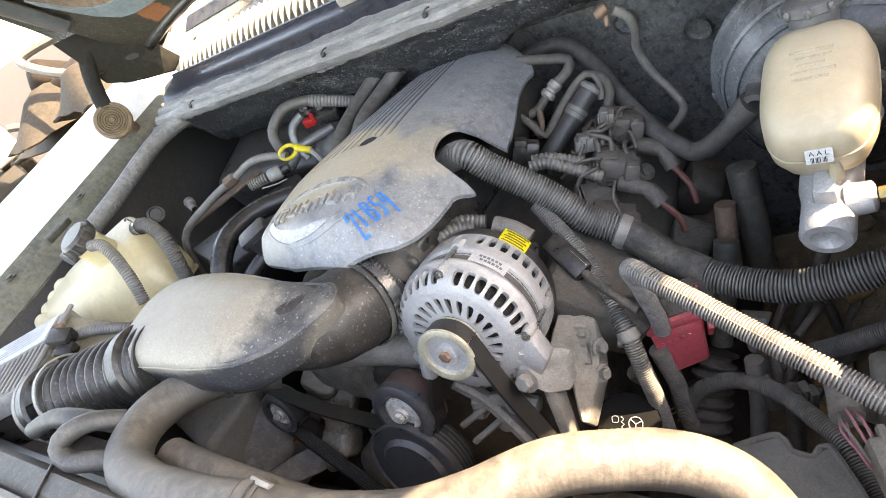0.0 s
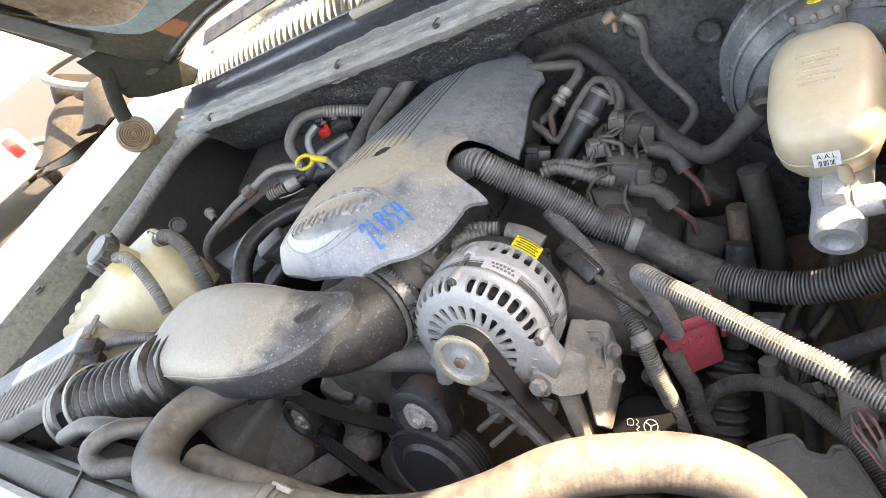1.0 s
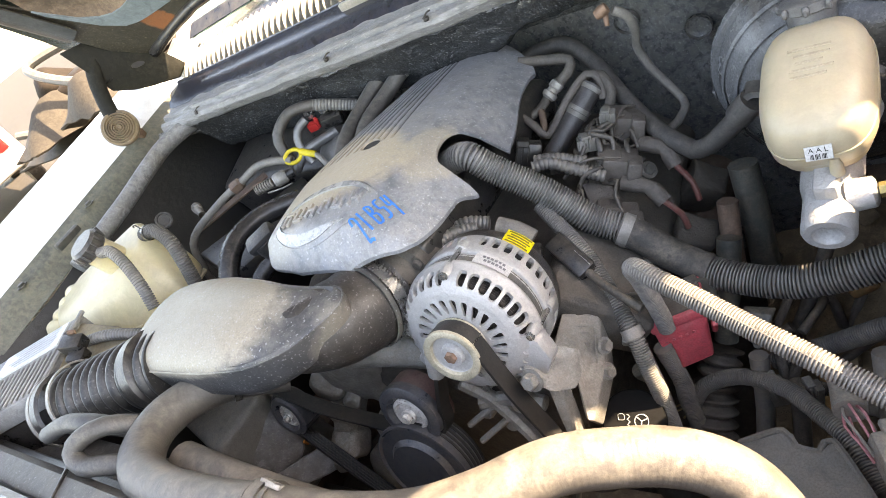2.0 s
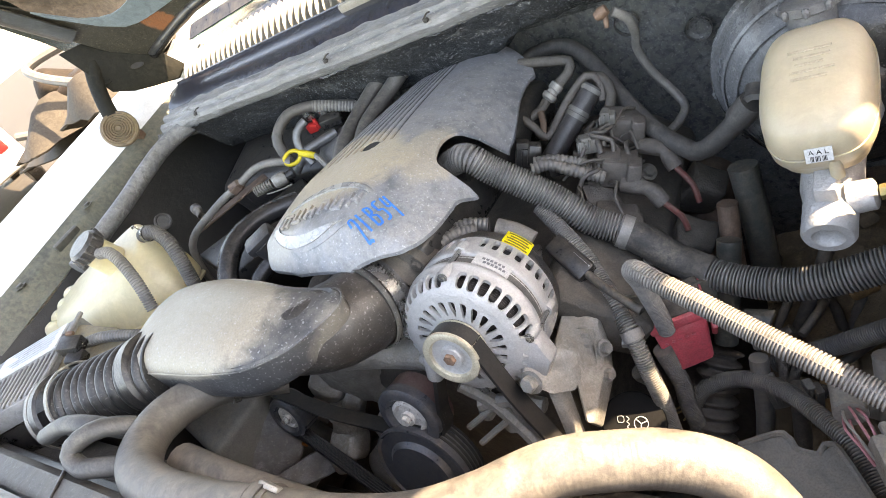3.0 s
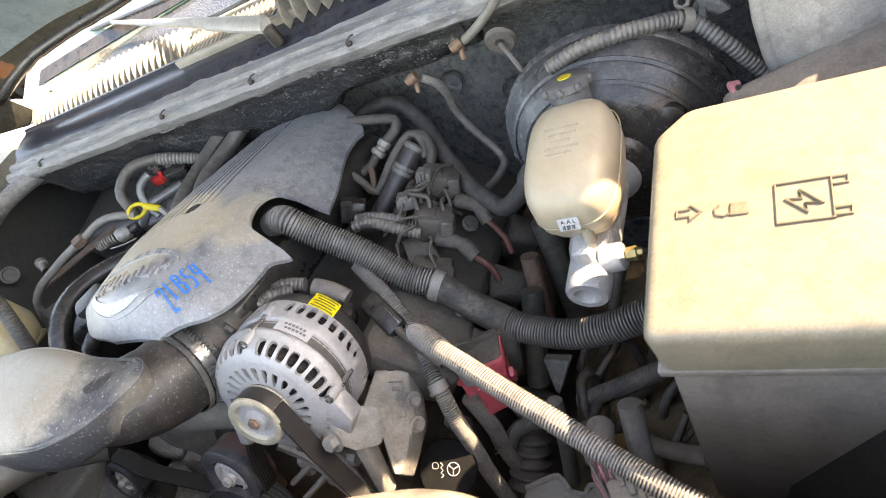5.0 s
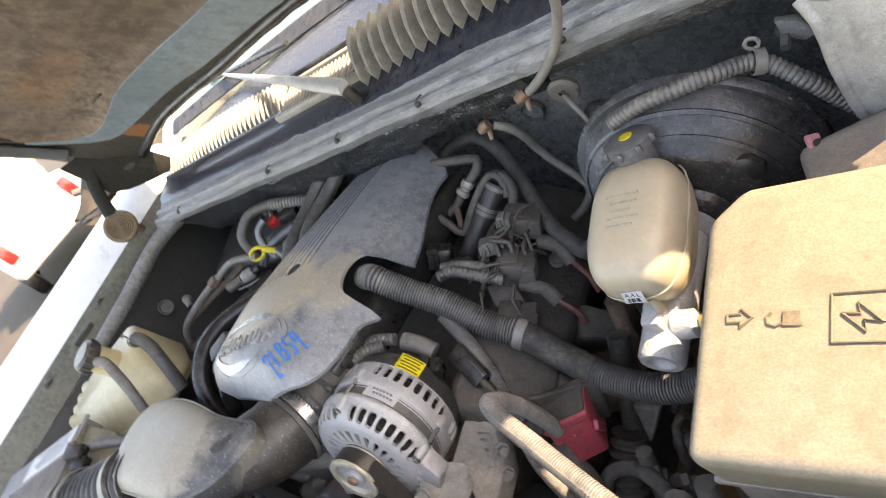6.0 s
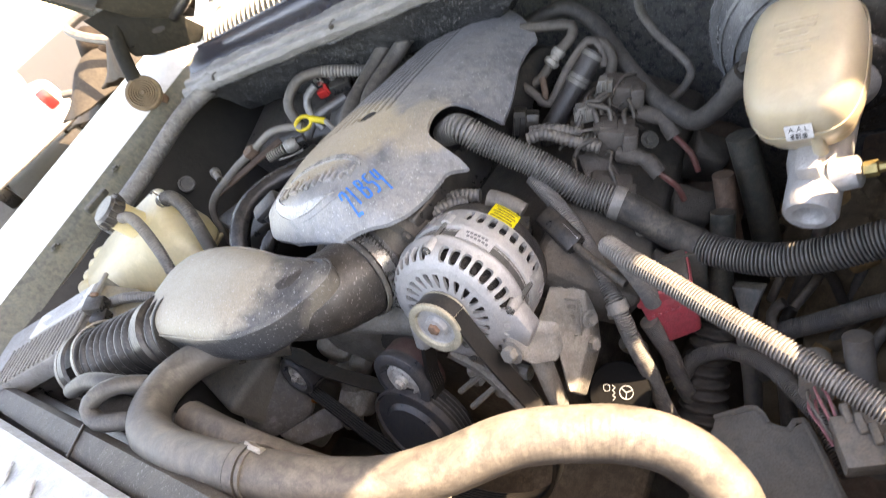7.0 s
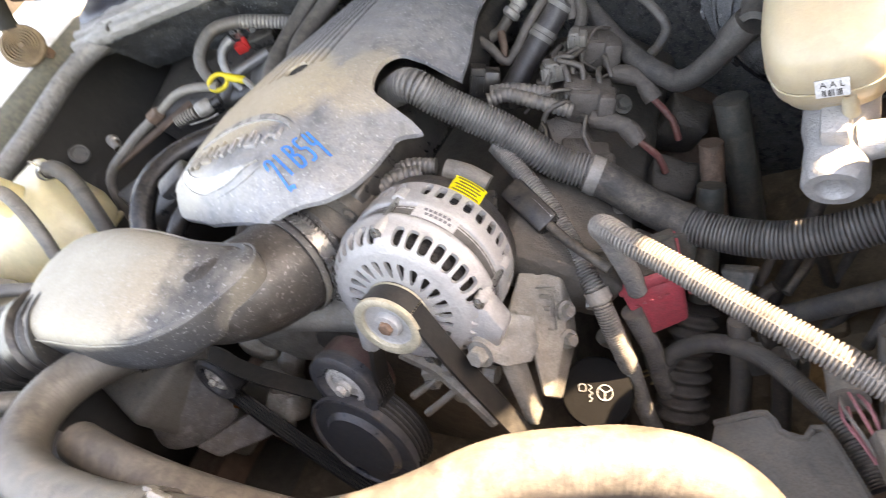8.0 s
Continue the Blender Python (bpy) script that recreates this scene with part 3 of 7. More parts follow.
def fender(s, mat):
    root = thing("fender", (s * 0.86, 0.3, 1.15), "pale front fender, sunlit along its top edge" if s < 0 else "white front fender beside the fuse box", "fender", group="front fenders")
    z = lambda y: 1.146 + 0.075 * y
    prof = [(0.78, -0.055), (0.795, -0.02), (0.812, -0.010), (0.822, 0.0), (0.87, 0.028), (0.93, 0.048), (0.99, 0.055), (1.04, 0.040), (1.075, -0.01), (1.09, -0.12), (1.10, -0.35), (1.06, -0.60)]
    f = lambda u, v: Vector((s * prof[int(u)][0], v, z(v) + prof[int(u)][1]))
    part("top_panel", thicken(sheet(f, range(3, len(prof)), steps(-0.45, 0.95, 24)), 0.003), mat, root)
    part("inner_flange", thicken(sheet(f, range(4), steps(-0.45, 0.95, 24)), 0.003), M_KHAKI, root, "khaki dusty inner flange")
    ap = [(0.785, -0.055), (0.765, -0.10), (0.72, -0.20), (0.62, -0.34), (0.55, -0.60), (0.53, -0.9)]
    g = lambda u, v: Vector((s * ap[int(u)][0], v, z(v) + ap[int(u)][1] + 0.012 * noise.noise(Vector((v * 5, u, 0)))))
    part("apron", thicken(sheet(g, range(len(ap)), steps(-0.3, 0.86, 24)), 0.004), M_APRON, root, "black dusty inner apron")
    for y, zz in ((0.30, 0.0), (0.50, 0.0)):
        part("bolt", bolt((s * 0.803, y, z(y) - 0.012), (0, 0, 1), 0.007, 0.005), M_DARKRIM, root)
    part("notch_plate", box((s * 0.80, 0.42, z(0.42) - 0.03), (0.012, 0.06, 0.04), 0.004, (0, -20 * s, 0)), M_DARKRIM, root)


M_APRON = material("black_apron_plastic", (0.012, 0.012, 0.012), 0.5, var=0.4, dust=0.08, dust_col=(0.15, 0.13, 0.11), bump=0.15)
M_KHAKI = material("khaki_dusty_paint", (0.10, 0.105, 0.085), 0.55, var=0.3, dust=0.5, dust_col=(0.26, 0.23, 0.17), bump=0.1, blotch=20)
fender(-1, M_WHITE)
fender(1, M_WHITE)


def bay_seal():
    ob = part("bay_seal", sweep(spline([(-0.70, 0.36, 1.13), (-0.697, 0.452, 1.142), (-0.696, 0.516, 1.149), (-0.689, 0.591, 1.162), (-0.684, 0.649, 1.169), (-0.655, 0.701, 1.171), (-0.63, 0.742, 1.168)], 0.01), 0.019, 12, flat=0.85), M_LIP, base=(-0.65, 0.5, 1.15))
    tagged(ob, "weathered grey rubber seal strip beside the cowl", "seal strip")
    ob = part("apron_plug", lathe([(0, 0), (0, 0.012), (-0.003, 0.014), (-0.003, 0.017), (0.004, 0.018)], (-0.715, 0.545, 1.065), (-1, 0.2, -0.4), 24), M_RUBBER, base=(-0.71, 0.545, 1.06))
    tagged(ob, "round grey rubber plug in the black apron", "plug")


bay_seal()


def radiator_support():
    root = thing("radiator_support", (0, -0.02, 1.10), "dusty upper radiator support with a pale blue panel", "radiator support", kind="structure")
    prof = [(0.010, 1.126), (0.002, 1.138), (-0.03, 1.144), (-0.09, 1.140), (-0.11, 1.10), (-0.11, 0.7)]
    part("front_panel", thicken(sheet(lambda u, v: Vector((v, prof[int(u)][0] + 0.012 * v, prof[int(u)][1])), range(len(prof)), steps(-0.80, 0.33, 24)), 0.003), M_BLUEWHITE, root, "pale blue-white sheet panel")
    for i in range(6):
        part("slot_rib", box((-0.42 + 0.09 * i, -0.035, 1.147), (0.012, 0.03, 0.004), 0.0015, (0, 0, 40), 1), M_BLUEWHITE, root)
    prof = [(0.010, 1.112), (0.020, 1.116), (0.040, 1.115), (0.048, 1.105), (0.050, 1.04), (0.11, 1.02), (0.115, 0.95)]
    part("rear_ledge", thicken(sheet(lambda u, v: Vector((v, *prof[int(u)])), range(len(prof)), steps(-0.78, 0.45, 30)), 0.004), M_LEDGE, root, "tan dusty ledge")
    part("core", box((0.0, 0.03, 0.80), (1.3, 0.06, 0.56), 0.006), M_BLACK, root)
    part("ledge_seam", box((-0.21, 0.030, 1.1165), (0.004, 0.06, 0.004), 0.001, (0, 0, 25), 1), M_BLACK, root)


radiator_support()
# ---- engine ----
zc = curve([(0.32, 1.10), (0.335, 1.118), (0.35, 1.134), (0.37, 1.145), (0.45, 1.147), (0.514, 1.139), (0.6, 1.125), (0.73, 1.10), (0.82, 1.08)])


def cover_z(x, y):
    k = 1.0 if x > 0 else 0.28
    arch = 0.009 * math.exp(-((x - 0.115) / 0.03) ** 2 - ((y - 0.515) / 0.04) ** 2)
    return zc(y) - k * (2.5 * x * x + 120 * x ** 4) + arch


M_RECESS = material("black_recess_fill", (0.03, 0.029, 0.028), 0.8, var=0.4, bump=0.2)


def engine_cover():
    root = thing("engine_cover", (0, 0.5, 1.05), "dusty grey plastic engine cover with moulded grooves and an oval emblem", "engine cover")
    right = curve([(0.325, 0.02), (0.331, 0.05), (0.342, 0.088), (0.357, 0.108), (0.40, 0.119), (0.438, 0.122), (0.458, 0.131), (0.466, 0.130), (0.470, 0.104), (0.482, 0.092), (0.51, 0.086),
                   (0.532, 0.090), (0.542, 0.102), (0.546, 0.131), (0.56, 0.131), (0.60, 0.125), (0.66, 0.113), (0.70, 0.109), (0.728, 0.107), (0.76, 0.078), (0.785, 0.04), (0.80, 0.0)])
    knots = right
    right = lambda y: knots(y) if y > 0.43 else sum(knots(y + d) for d in (-0.016, -0.010, -0.005, 0, 0.005, 0.010, 0.016)) / 7
    left = curve([(0.325, -0.04), (0.331, -0.085), (0.336, -0.107), (0.36, -0.113), (0.45, -0.118), (0.60, -0.118), (0.78, -0.11), (0.80, -0.08)])

    pitch = lambda y: (0.088 + 0.13 * max(0, 0.765 - y)) / 9.0

    def f(u, v):
        lo, hi = left(v), right(v)
        a, b = max(-0.105, lo + 0.006), min(0.070, hi - 0.012)
        x = lo + (a - lo) * u if u < 1 else a + (b - a) * (u - 1) if u < 2 else b + (hi - b) * (u - 2)
        z = cover_z(x, v)
        if v > 0.40:
            k = round((x + 0.100) / pitch(v))
            if 0 <= k <= 9 and v > 0.468 + 0.005 * k:
                off = abs(x + 0.100 - k * pitch(v))
                z -= 0.0030 * min(1.0, max(0.0, 1 - off / 0.0024) * 2.5)
        d = math.hypot((x + 0.011) / 0.016, (v - 0.504) / 0.011)
        if d < 1:
            z -= 0.022 * min(1.0, (1 - d) * 3)
        return Vector((x, v, z))

    bm = sheet(f, steps(0, 1, 8)[:-1] + steps(1, 2, 160)[:-1] + steps(2, 3, 34), steps(0.325, 0.36, 24)[:-1] + steps(0.36, 0.78, 116)[:-1] + steps(0.78, 0.80, 10))
    skirt = [e for e in bm.edges if e.is_boundary]
    r = bmesh.ops.extrude_edge_only(bm, edges=skirt)
    for v in (g for g in r["geom"] if isinstance(g, bmesh.types.BMVert)):
        v.co.z -= 0.005
        v.co.x *= 0.99
    part("shell", thicken(bm, 0.002), M_COVER, root)

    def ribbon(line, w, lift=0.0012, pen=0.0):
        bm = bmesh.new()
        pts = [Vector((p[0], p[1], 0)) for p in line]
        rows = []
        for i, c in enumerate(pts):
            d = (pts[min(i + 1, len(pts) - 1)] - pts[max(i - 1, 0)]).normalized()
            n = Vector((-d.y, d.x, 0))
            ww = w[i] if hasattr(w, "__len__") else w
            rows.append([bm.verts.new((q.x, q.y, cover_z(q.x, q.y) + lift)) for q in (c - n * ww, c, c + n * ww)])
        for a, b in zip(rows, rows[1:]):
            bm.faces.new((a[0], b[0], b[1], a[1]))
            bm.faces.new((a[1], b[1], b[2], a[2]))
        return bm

    # a thin dark strip just below the surface along each groove
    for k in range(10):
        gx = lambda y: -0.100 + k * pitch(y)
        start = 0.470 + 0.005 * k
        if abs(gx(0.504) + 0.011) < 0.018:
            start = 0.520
        part("groove_line", ribbon([(gx(y), y) for y in steps(start, 0.785, 40)], [0.0003 + 0.0008 * min(1, i / 14) for i in range(40)], -0.0006), M_RECESS, root)
    # dark disc that paints the shade inside the open stud hole
    part("hole_shade", prism([(-0.011 + 0.0145 * math.cos(t), 0.504 + 0.0105 * math.sin(t), cover_z(-0.011, 0.504) - 0.003) for t in steps(0, 2 * math.pi, 25)[:-1]], (0, 0, -0.002), 0), M_RECESS, root, "dark disc standing in for the shade of the oval stud hole")
    # emblem: oval rim, silver crescent and a row of plain raised blocks
    at = lambda a, b: (-0.016 + 0.985 * a - 0.17 * b, 0.384 + 0.17 * a + 0.985 * b)
    oval = [at(0.080 * math.cos(t), 0.041 * math.sin(t)) for t in steps(0, 2 * math.pi, 60)]
    part("emblem_rim", thicken(ribbon(oval, 0.0014, 0.0014), 0.002), M_COVER, root)
    tl = steps(math.pi * 0.86, math.pi * 1.72, 40)
    low = [at(0.073 * math.cos(t), 0.033 * math.sin(t)) for t in tl]
    part("emblem_swoosh", thicken(ribbon(low, [0.0052 * math.sin(math.pi * (i + 0.5) / 40) ** 0.7 for i in range(40)], 0.002), 0.002), M_SILVER, root, "silver crescent of the emblem")
    tl = steps(math.pi * 0.10, math.pi * 0.80, 40)
    hi = [at(0.073 * math.cos(t), 0.035 * math.sin(t)) for t in tl]
    part("emblem_arc", thicken(ribbon(hi, [0.0042 * math.sin(math.pi * (i + 0.5) / 40) ** 0.7 for i in range(40)], 0.002), 0.002), M_SILVER, root)
    for i in range(6):
        x, y = at(-0.054 + i * 0.0215, 0.002)
        blocks = [box((x + dx, y + dy, cover_z(x + dx, y + dy) + 0.0012), (w, h, 0.0046), 0.0008, (0, 0, 6), 1) for dx, dy, w, h in ((-0.0055, 0, 0.0045, 0.022), (0.0055, (-0.003, 0.003)[i % 2], 0.0045, 0.016), (0.0, (0.008, -0.008, 0.0)[i % 3], 0.014, 0.0048))]
        part("emblem_block", joined(*blocks), M_COVER, root)
    # hand-written yard mark 21B54 in blue
    glyphs = {
        "2": [[(-0.05, 0.7), (0.15, 1), (0.5, 0.95), (0.5, 0.6), (0.2, 0.1), (0.1, -0.1), (0.3, -0.1), (0.6, -0.2)]],
        "1": [[(0.15, 1), (0.12, 0)]],
        "B": [[(0.05, 1), (0, 0)], [(0.05, 1), (0.5, 0.9), (0.45, 0.6), (0.1, 0.52), (0.6, 0.4), (0.5, 0.05), (0, 0)]],
        "5": [[(0.6, 1), (0.15, 0.95), (0.12, 0.55), (0.5, 0.5), (0.5, 0.1), (0.05, 0)]],
        "4": [[(0.1, 1), (0.05, 0.5), (0.5, 0.5)], [(0.5, 1), (0.42, -0.1)]],
    }
    along, upw = Vector((0.0305, 0.051)), Vector((-0.0190, 0.0105))
    o = Vector((0.0655, 0.3445))
    strokes = []
    for i, ch in enumerate("21B54"):
        for st in glyphs[ch]:
            pts = spline([(*(o + along * (0.08 + 0.182 * i + 0.19 * a) + upw * b * (1.3 if i else 1.25)), 0) for a, b in st], 0.0012)
            strokes.append(ribbon([(p.x, p.y) for p in pts], 0.0013, 0.0022))
    part("yard_mark", joined(*strokes), M_BLUE, root, "blue hand-written yard mark 21B54")


engine_cover()


M_ELBOW = material("dark_elbow_plastic", (0.036, 0.033, 0.031), 0.55, var=0.4, blotch=14, dust=0.25, dust_col=(0.17, 0.145, 0.12), bump=0.12, fleck=0.35, speck=0.5, speck_col=(0.30, 0.29, 0.28))


def intake_duct():
    root = thing("intake_duct", (-0.08, 0.2, 1.05), "dusty black moulded air intake resonator on a round elbow", "air duct")
    # plan outline of the flat lobe: straight front skirt, round back, narrow neck
    ring = [(-0.246, 0.172), (-0.215, 0.172), (-0.163, 0.174), (-0.110, 0.175), (-0.065, 0.178), (-0.021, 0.186), (0.012, 0.202), (0.034, 0.219), (0.047, 0.237), (0.060, 0.256), (0.066, 0.278), (0.052, 0.293), (0.018, 0.292),
            (-0.03, 0.293), (-0.09, 0.302), (-0.15, 0.308), (-0.21, 0.306), (-0.255, 0.294), (-0.281, 0.266), (-0.282, 0.228), (-0.268, 0.192)]
    loop = spline([(*p, 0) for p in ring + ring[:1]], 0.005)[:-1]
    mid = Vector((-0.105, 0.236, 0))
    levels = [(0.80, -0.052), (0.92, -0.050), (0.966, -0.044), (0.985, -0.032), (0.994, -0.014), (1.0, -0.003), (0.997, 0.0005), (0.985, 0.0025), (0.965, 0.005), (0.93, 0.0085), (0.87, 0.0125), (0.78, 0.0165), (0.66, 0.0195), (0.5, 0.0215), (0.34, 0.0225), (0.18, 0.0230)]
    bm = bmesh.new()
    rows = []
    for k, h in levels:
        row = []
        for p in loop:
            q = mid + (p - mid) * k
            neck = max(0.0, q.x + 0.05)
            z = 1.118 + h * (1.0 - 0.35 * min(1, neck / 0.12)) + 0.04 * (q.y - 0.22) - 0.10 * neck
            z += 0.0025 * noise.noise(Vector((q.x * 13, q.y * 13, 0)))
            # shallow valley where the lobe runs into the neck
            z -= 0.007 * math.exp(-((q.x - 0.015 - 0.5 * (q.y - 0.25)) / 0.022) ** 2) * (1 if h > 0.006 else 0)
            row.append(bm.verts.new((q.x, q.y, z)))
        rows.append(row)
    n = len(loop)
    for a, b in zip(rows, rows[1:]):
        for k in range(n):
            bm.faces.new((a[k], a[(k + 1) % n], b[(k + 1) % n], b[k]))
    bm.faces.new(rows[0][::-1])
    bm.faces.new(rows[-1])
    part("resonator", bm, M_DUCT, root, sharp=50)
    seam = [mid + (p - mid) * 1.001 + Vector((0, 0, 1.1195 + 0.04 * (p.y - 0.22) - 0.10 * max(0.0, p.x + 0.05))) for p in loop]
    part("seam_bead", sweep(seam + seam[:1], 0.0013, 6, False), M_DUCT, root, "moulded seam round the lobe")
    line = spline([(-0.030, 0.246, 1.088), (-0.004, 0.256, 1.082), (0.016, 0.272, 1.073), (0.026, 0.298, 1.060), (0.031, 0.345, 1.042)], 0.004)
    m = len(line) - 1
    radii = [0.040 + 0.0095 * math.sin(math.pi / 2 * min(1, i / m * 1.3)) + 0.0015 * noise.noise(line[i] * 60) for i in range(len(line))]
    part("elbow", sweep(line, radii, 40), M_ELBOW, root, "dark moulded elbow with worn dust patches", sharp=60)
    c, ax = Vector((0.0290, 0.326, 1.0490)), Vector((0.11, 1, -0.36)).normalized()
    clamp = part("clamp", hose_clamp(c, ax, 0.0535, 0.015), M_STEEL, root, "steel worm-drive hose clamp")
    part("cuff", joined(hose_clamp(c - ax * 0.0125, ax, 0.0525, 0.006), hose_clamp(c + ax * 0.0125, ax, 0.0525, 0.006)), M_DUCT, clamp)
    part("clamp_screw", joined(tube([c + Vector((-0.022, 0.015, 0.052)), c + Vector((0.002, 0.016, 0.057))], 0.0050, 10), box(c + Vector((0.006, 0.016, 0.0565)), (0.022, 0.014, 0.010), 0.002, (0, 4, 0), 2), lathe([(0, 0.0058), (0.005, 0.0058), (0.006, 0)], c + Vector((-0.022, 0.015, 0.052)), (-1, 0, -0.15), 6)), M_STEEL, clamp)
    for i in range(16):
        a = radians(18 + i * 4.6)
        part("clamp_slot", box(c + Vector((0.0552 * math.sin(a), 0.003 + 0.019 * math.cos(a), 0.0552 * math.cos(a) - 0.001)), (0.0018, 0.007, 0.0005), 0.0003, (0, math.degrees(a), 0), 1), M_BLACK, clamp)
    part("throttle_body", lathe([(0, 0.050), (0.02, 0.052), (0.025, 0.062), (0.05, 0.064), (0.08, 0.05)], (0.032, 0.345, 1.040), (0.02, 1, -0.05), 36), M_ENGINE, root)
    for a in (-0.9, -0.3, 0.5, 1.2):
        part("throttle_bolt", bolt((0.032 + 0.058 * math.sin(a), 0.368, 1.040 + 0.058 * math.cos(a)), (0, -1, 0.1), 0.006, 0.005), M_ENGINE, root)


intake_duct()


M_BELLOWS = material("black_bellows_rubber", (0.022, 0.022, 0.022), 0.5, var=0.3, dust=0.25, dust_col=(0.2, 0.18, 0.16), bump=0.08, speck=0.2)


def bellows():
    root = thing("intake_bellows", (-0.32, 0.15, 1.05), "black ribbed rubber air intake bellows with metal bands", "air hose")
    pts = [(-0.414, 0.136, 1.078), (-0.358, 0.158, 1.080), (-0.308, 0.174, 1.083), (-0.261, 0.188, 1.087), (-0.20, 0.205, 1.09)]
    line = even(pts, 0.0022)
    radii = [0.050 - 0.012 * (1 - abs(math.sin(i * math.pi / 8)) ** 0.7) for i in range(len(line))]
    part("bellows", sweep(line, radii, 36), M_BELLOWS, root, sharp=50)
    ax = Vector((0.065, 0.022, 0.01)).normalized()
    part("collar", lathe([(0, 0.050), (0.004, 0.054), (0.030, 0.054), (0.034, 0.050)], Vector((-0.450, 0.122, 1.074)), ax, 40), M_BLACK, root)
    for k in (0.0, 0.055):
        part("band", hose_clamp(Vector((-0.440, 0.126, 1.075)) + ax * k, ax, 0.0535 - 0.03 * k, 0.008), M_ALU_D, root, "dull steel band")
    part("end_cuff", lathe([(0, 0.048), (0.003, 0.052), (0.020, 0.052), (0.024, 0.047)], Vector((-0.250, 0.190, 1.088)), ax, 36), M_BLACK, root)


bellows()


def air_box():
    root = thing("air_filter_box", (-0.58, 0.12, 0.95), "grey ribbed air filter box with a white label on top", "air filter box")
    e1, e2 = Vector((0.524, -0.852, 0.0)), Vector((-0.852, -0.524, 0.0))
    c = Vector((-0.53, 0.26, 1.122))

    def q(a, b, z):
        return c + e1 * a + e2 * b + Vector((0, 0, z))

    part("lid", prism([q(0, 0, 0), q(0.155, 0, 0), q(0.155, 0.26, 0.0), q(0, 0.26, 0.0)], (0, 0, -0.035), 0.006), M_AIRBOX, root)
    part("body", prism([q(0.004, 0.004, -0.036), q(0.15, 0.004, -0.036), q(0.15, 0.25, -0.036), q(0.004, 0.25, -0.036)], (0, 0, -0.17), 0.008), M_BLACK, root)
    part("side_duct", prism([(-0.530, 0.247, 1.117), (-0.474, 0.131, 1.117), (-0.440, 0.127, 1.094), (-0.392, 0.165, 1.088), (-0.352, 0.234, 1.088), (-0.425, 0.252, 1.103)], (0.0, 0.0, -0.09), 0.006), M_TANDUST, root, "tan dust-covered side duct")
    part("edge_bead", tube([q(-0.002, 0, 0.001), q(0.08, 0, 0.001), q(0.157, 0, 0.001)], 0.004, 8), M_AIRBOX, root)
    for i in range(16):
        part("rib", box(q(0.112, 0.014 + i * 0.012, 0.0015), (0.004, 0.082, 0.004), 0.001, (0, 0, math.degrees(math.atan2(e1.y, e1.x)) + 90), 1), M_AIRBOX, root)
    sticker = part("label", prism([q(0.012, 0.018, 0.0035), q(0.062, 0.018, 0.0035), q(0.062, 0.16, 0.0035), q(0.012, 0.16, 0.0035)], (0, 0, -0.003), 0), M_PAPER, root, "white printed label")
    for i in range(6):
        part("print_bar", box(q(0.018 + 0.0072 * i, 0.085 - 0.004 * (i % 3), 0.0042), (0.0022, 0.11 - 0.014 * (i % 3), 0.0006), 0, (0, 0, math.degrees(math.atan2(e1.y, e1.x)))), M_GREYPRINT, sticker)
    s = Vector((-0.436, 0.197, 1.130))
    part("sensor", joined(box(s, (0.034, 0.024, 0.020), 0.003, (10, 20, 25)), box(s + Vector((0.010, -0.012, -0.014)), (0.026, 0.022, 0.018), 0.003, (10, 20, 25)), box(s + Vector((-0.014, 0.002, 0.010)), (0.008, 0.020, 0.006), 0.001, (10, 20, 25), 1)), M_BLACK, root, "black air flow sensor plug")
    part("sensor_tip", box(s + Vector((-0.004, 0.012, 0.012)), (0.012, 0.006, 0.006), 0.0015, (10, 20, 25)), M_COPPER, root)


M_AIRBOX = material("dusty_grey_airbox", (0.25, 0.25, 0.25), 0.6, var=0.15, dust=0.4)
M_TANDUST = material("tan_dust_on_plastic", (0.20, 0.16, 0.10), 0.8, var=0.3, dust=0.7, dust_col=(0.36, 0.29, 0.18), bump=0.3)
M_GREYPRINT = material("pale_grey_print", (0.42, 0.44, 0.46), 0.6, var=0.1, bump=0.0)
air_box()


def cable(name, pts, r, mat, label, category="cable", ribbed=False, group=""):
    bm = corrugated(pts, r, 0.005, r * 0.15, 12) if ribbed else tube(pts, r, 10)
    ob = part(name, bm, mat, base=pts[0], sharp=80)
    return tagged(ob, label, category, group)


cable("sensor_loom", [(-0.445, 0.212, 1.115), (-0.41, 0.225, 1.112), (-0.36, 0.238, 1.10), (-0.31, 0.25, 1.08), (-0.28, 0.26, 1.05)], 0.0085, M_CONDUIT_D, "dark ribbed sensor loom beside the air box", "loom", True)
cable("breather_hose", [(-0.33, 0.075, 1.115), (-0.27, 0.090, 1.128), (-0.22, 0.100, 1.122), (-0.18, 0.11, 1.10)], 0.011, M_RUBBER, "dusty black breather hose on the ledge", "hose")
cable("looped_hose", [(-0.165, 0.115, 1.105), (-0.178, 0.098, 1.128), (-0.195, 0.078, 1.134), (-0.205, 0.062, 1.128), (-0.185, 0.055, 1.117), (-0.15, 0.066, 1.110), (-0.11, 0.085, 1.09)], 0.011, M_RUBBER, "looped black rubber hose above the ledge", "hose")


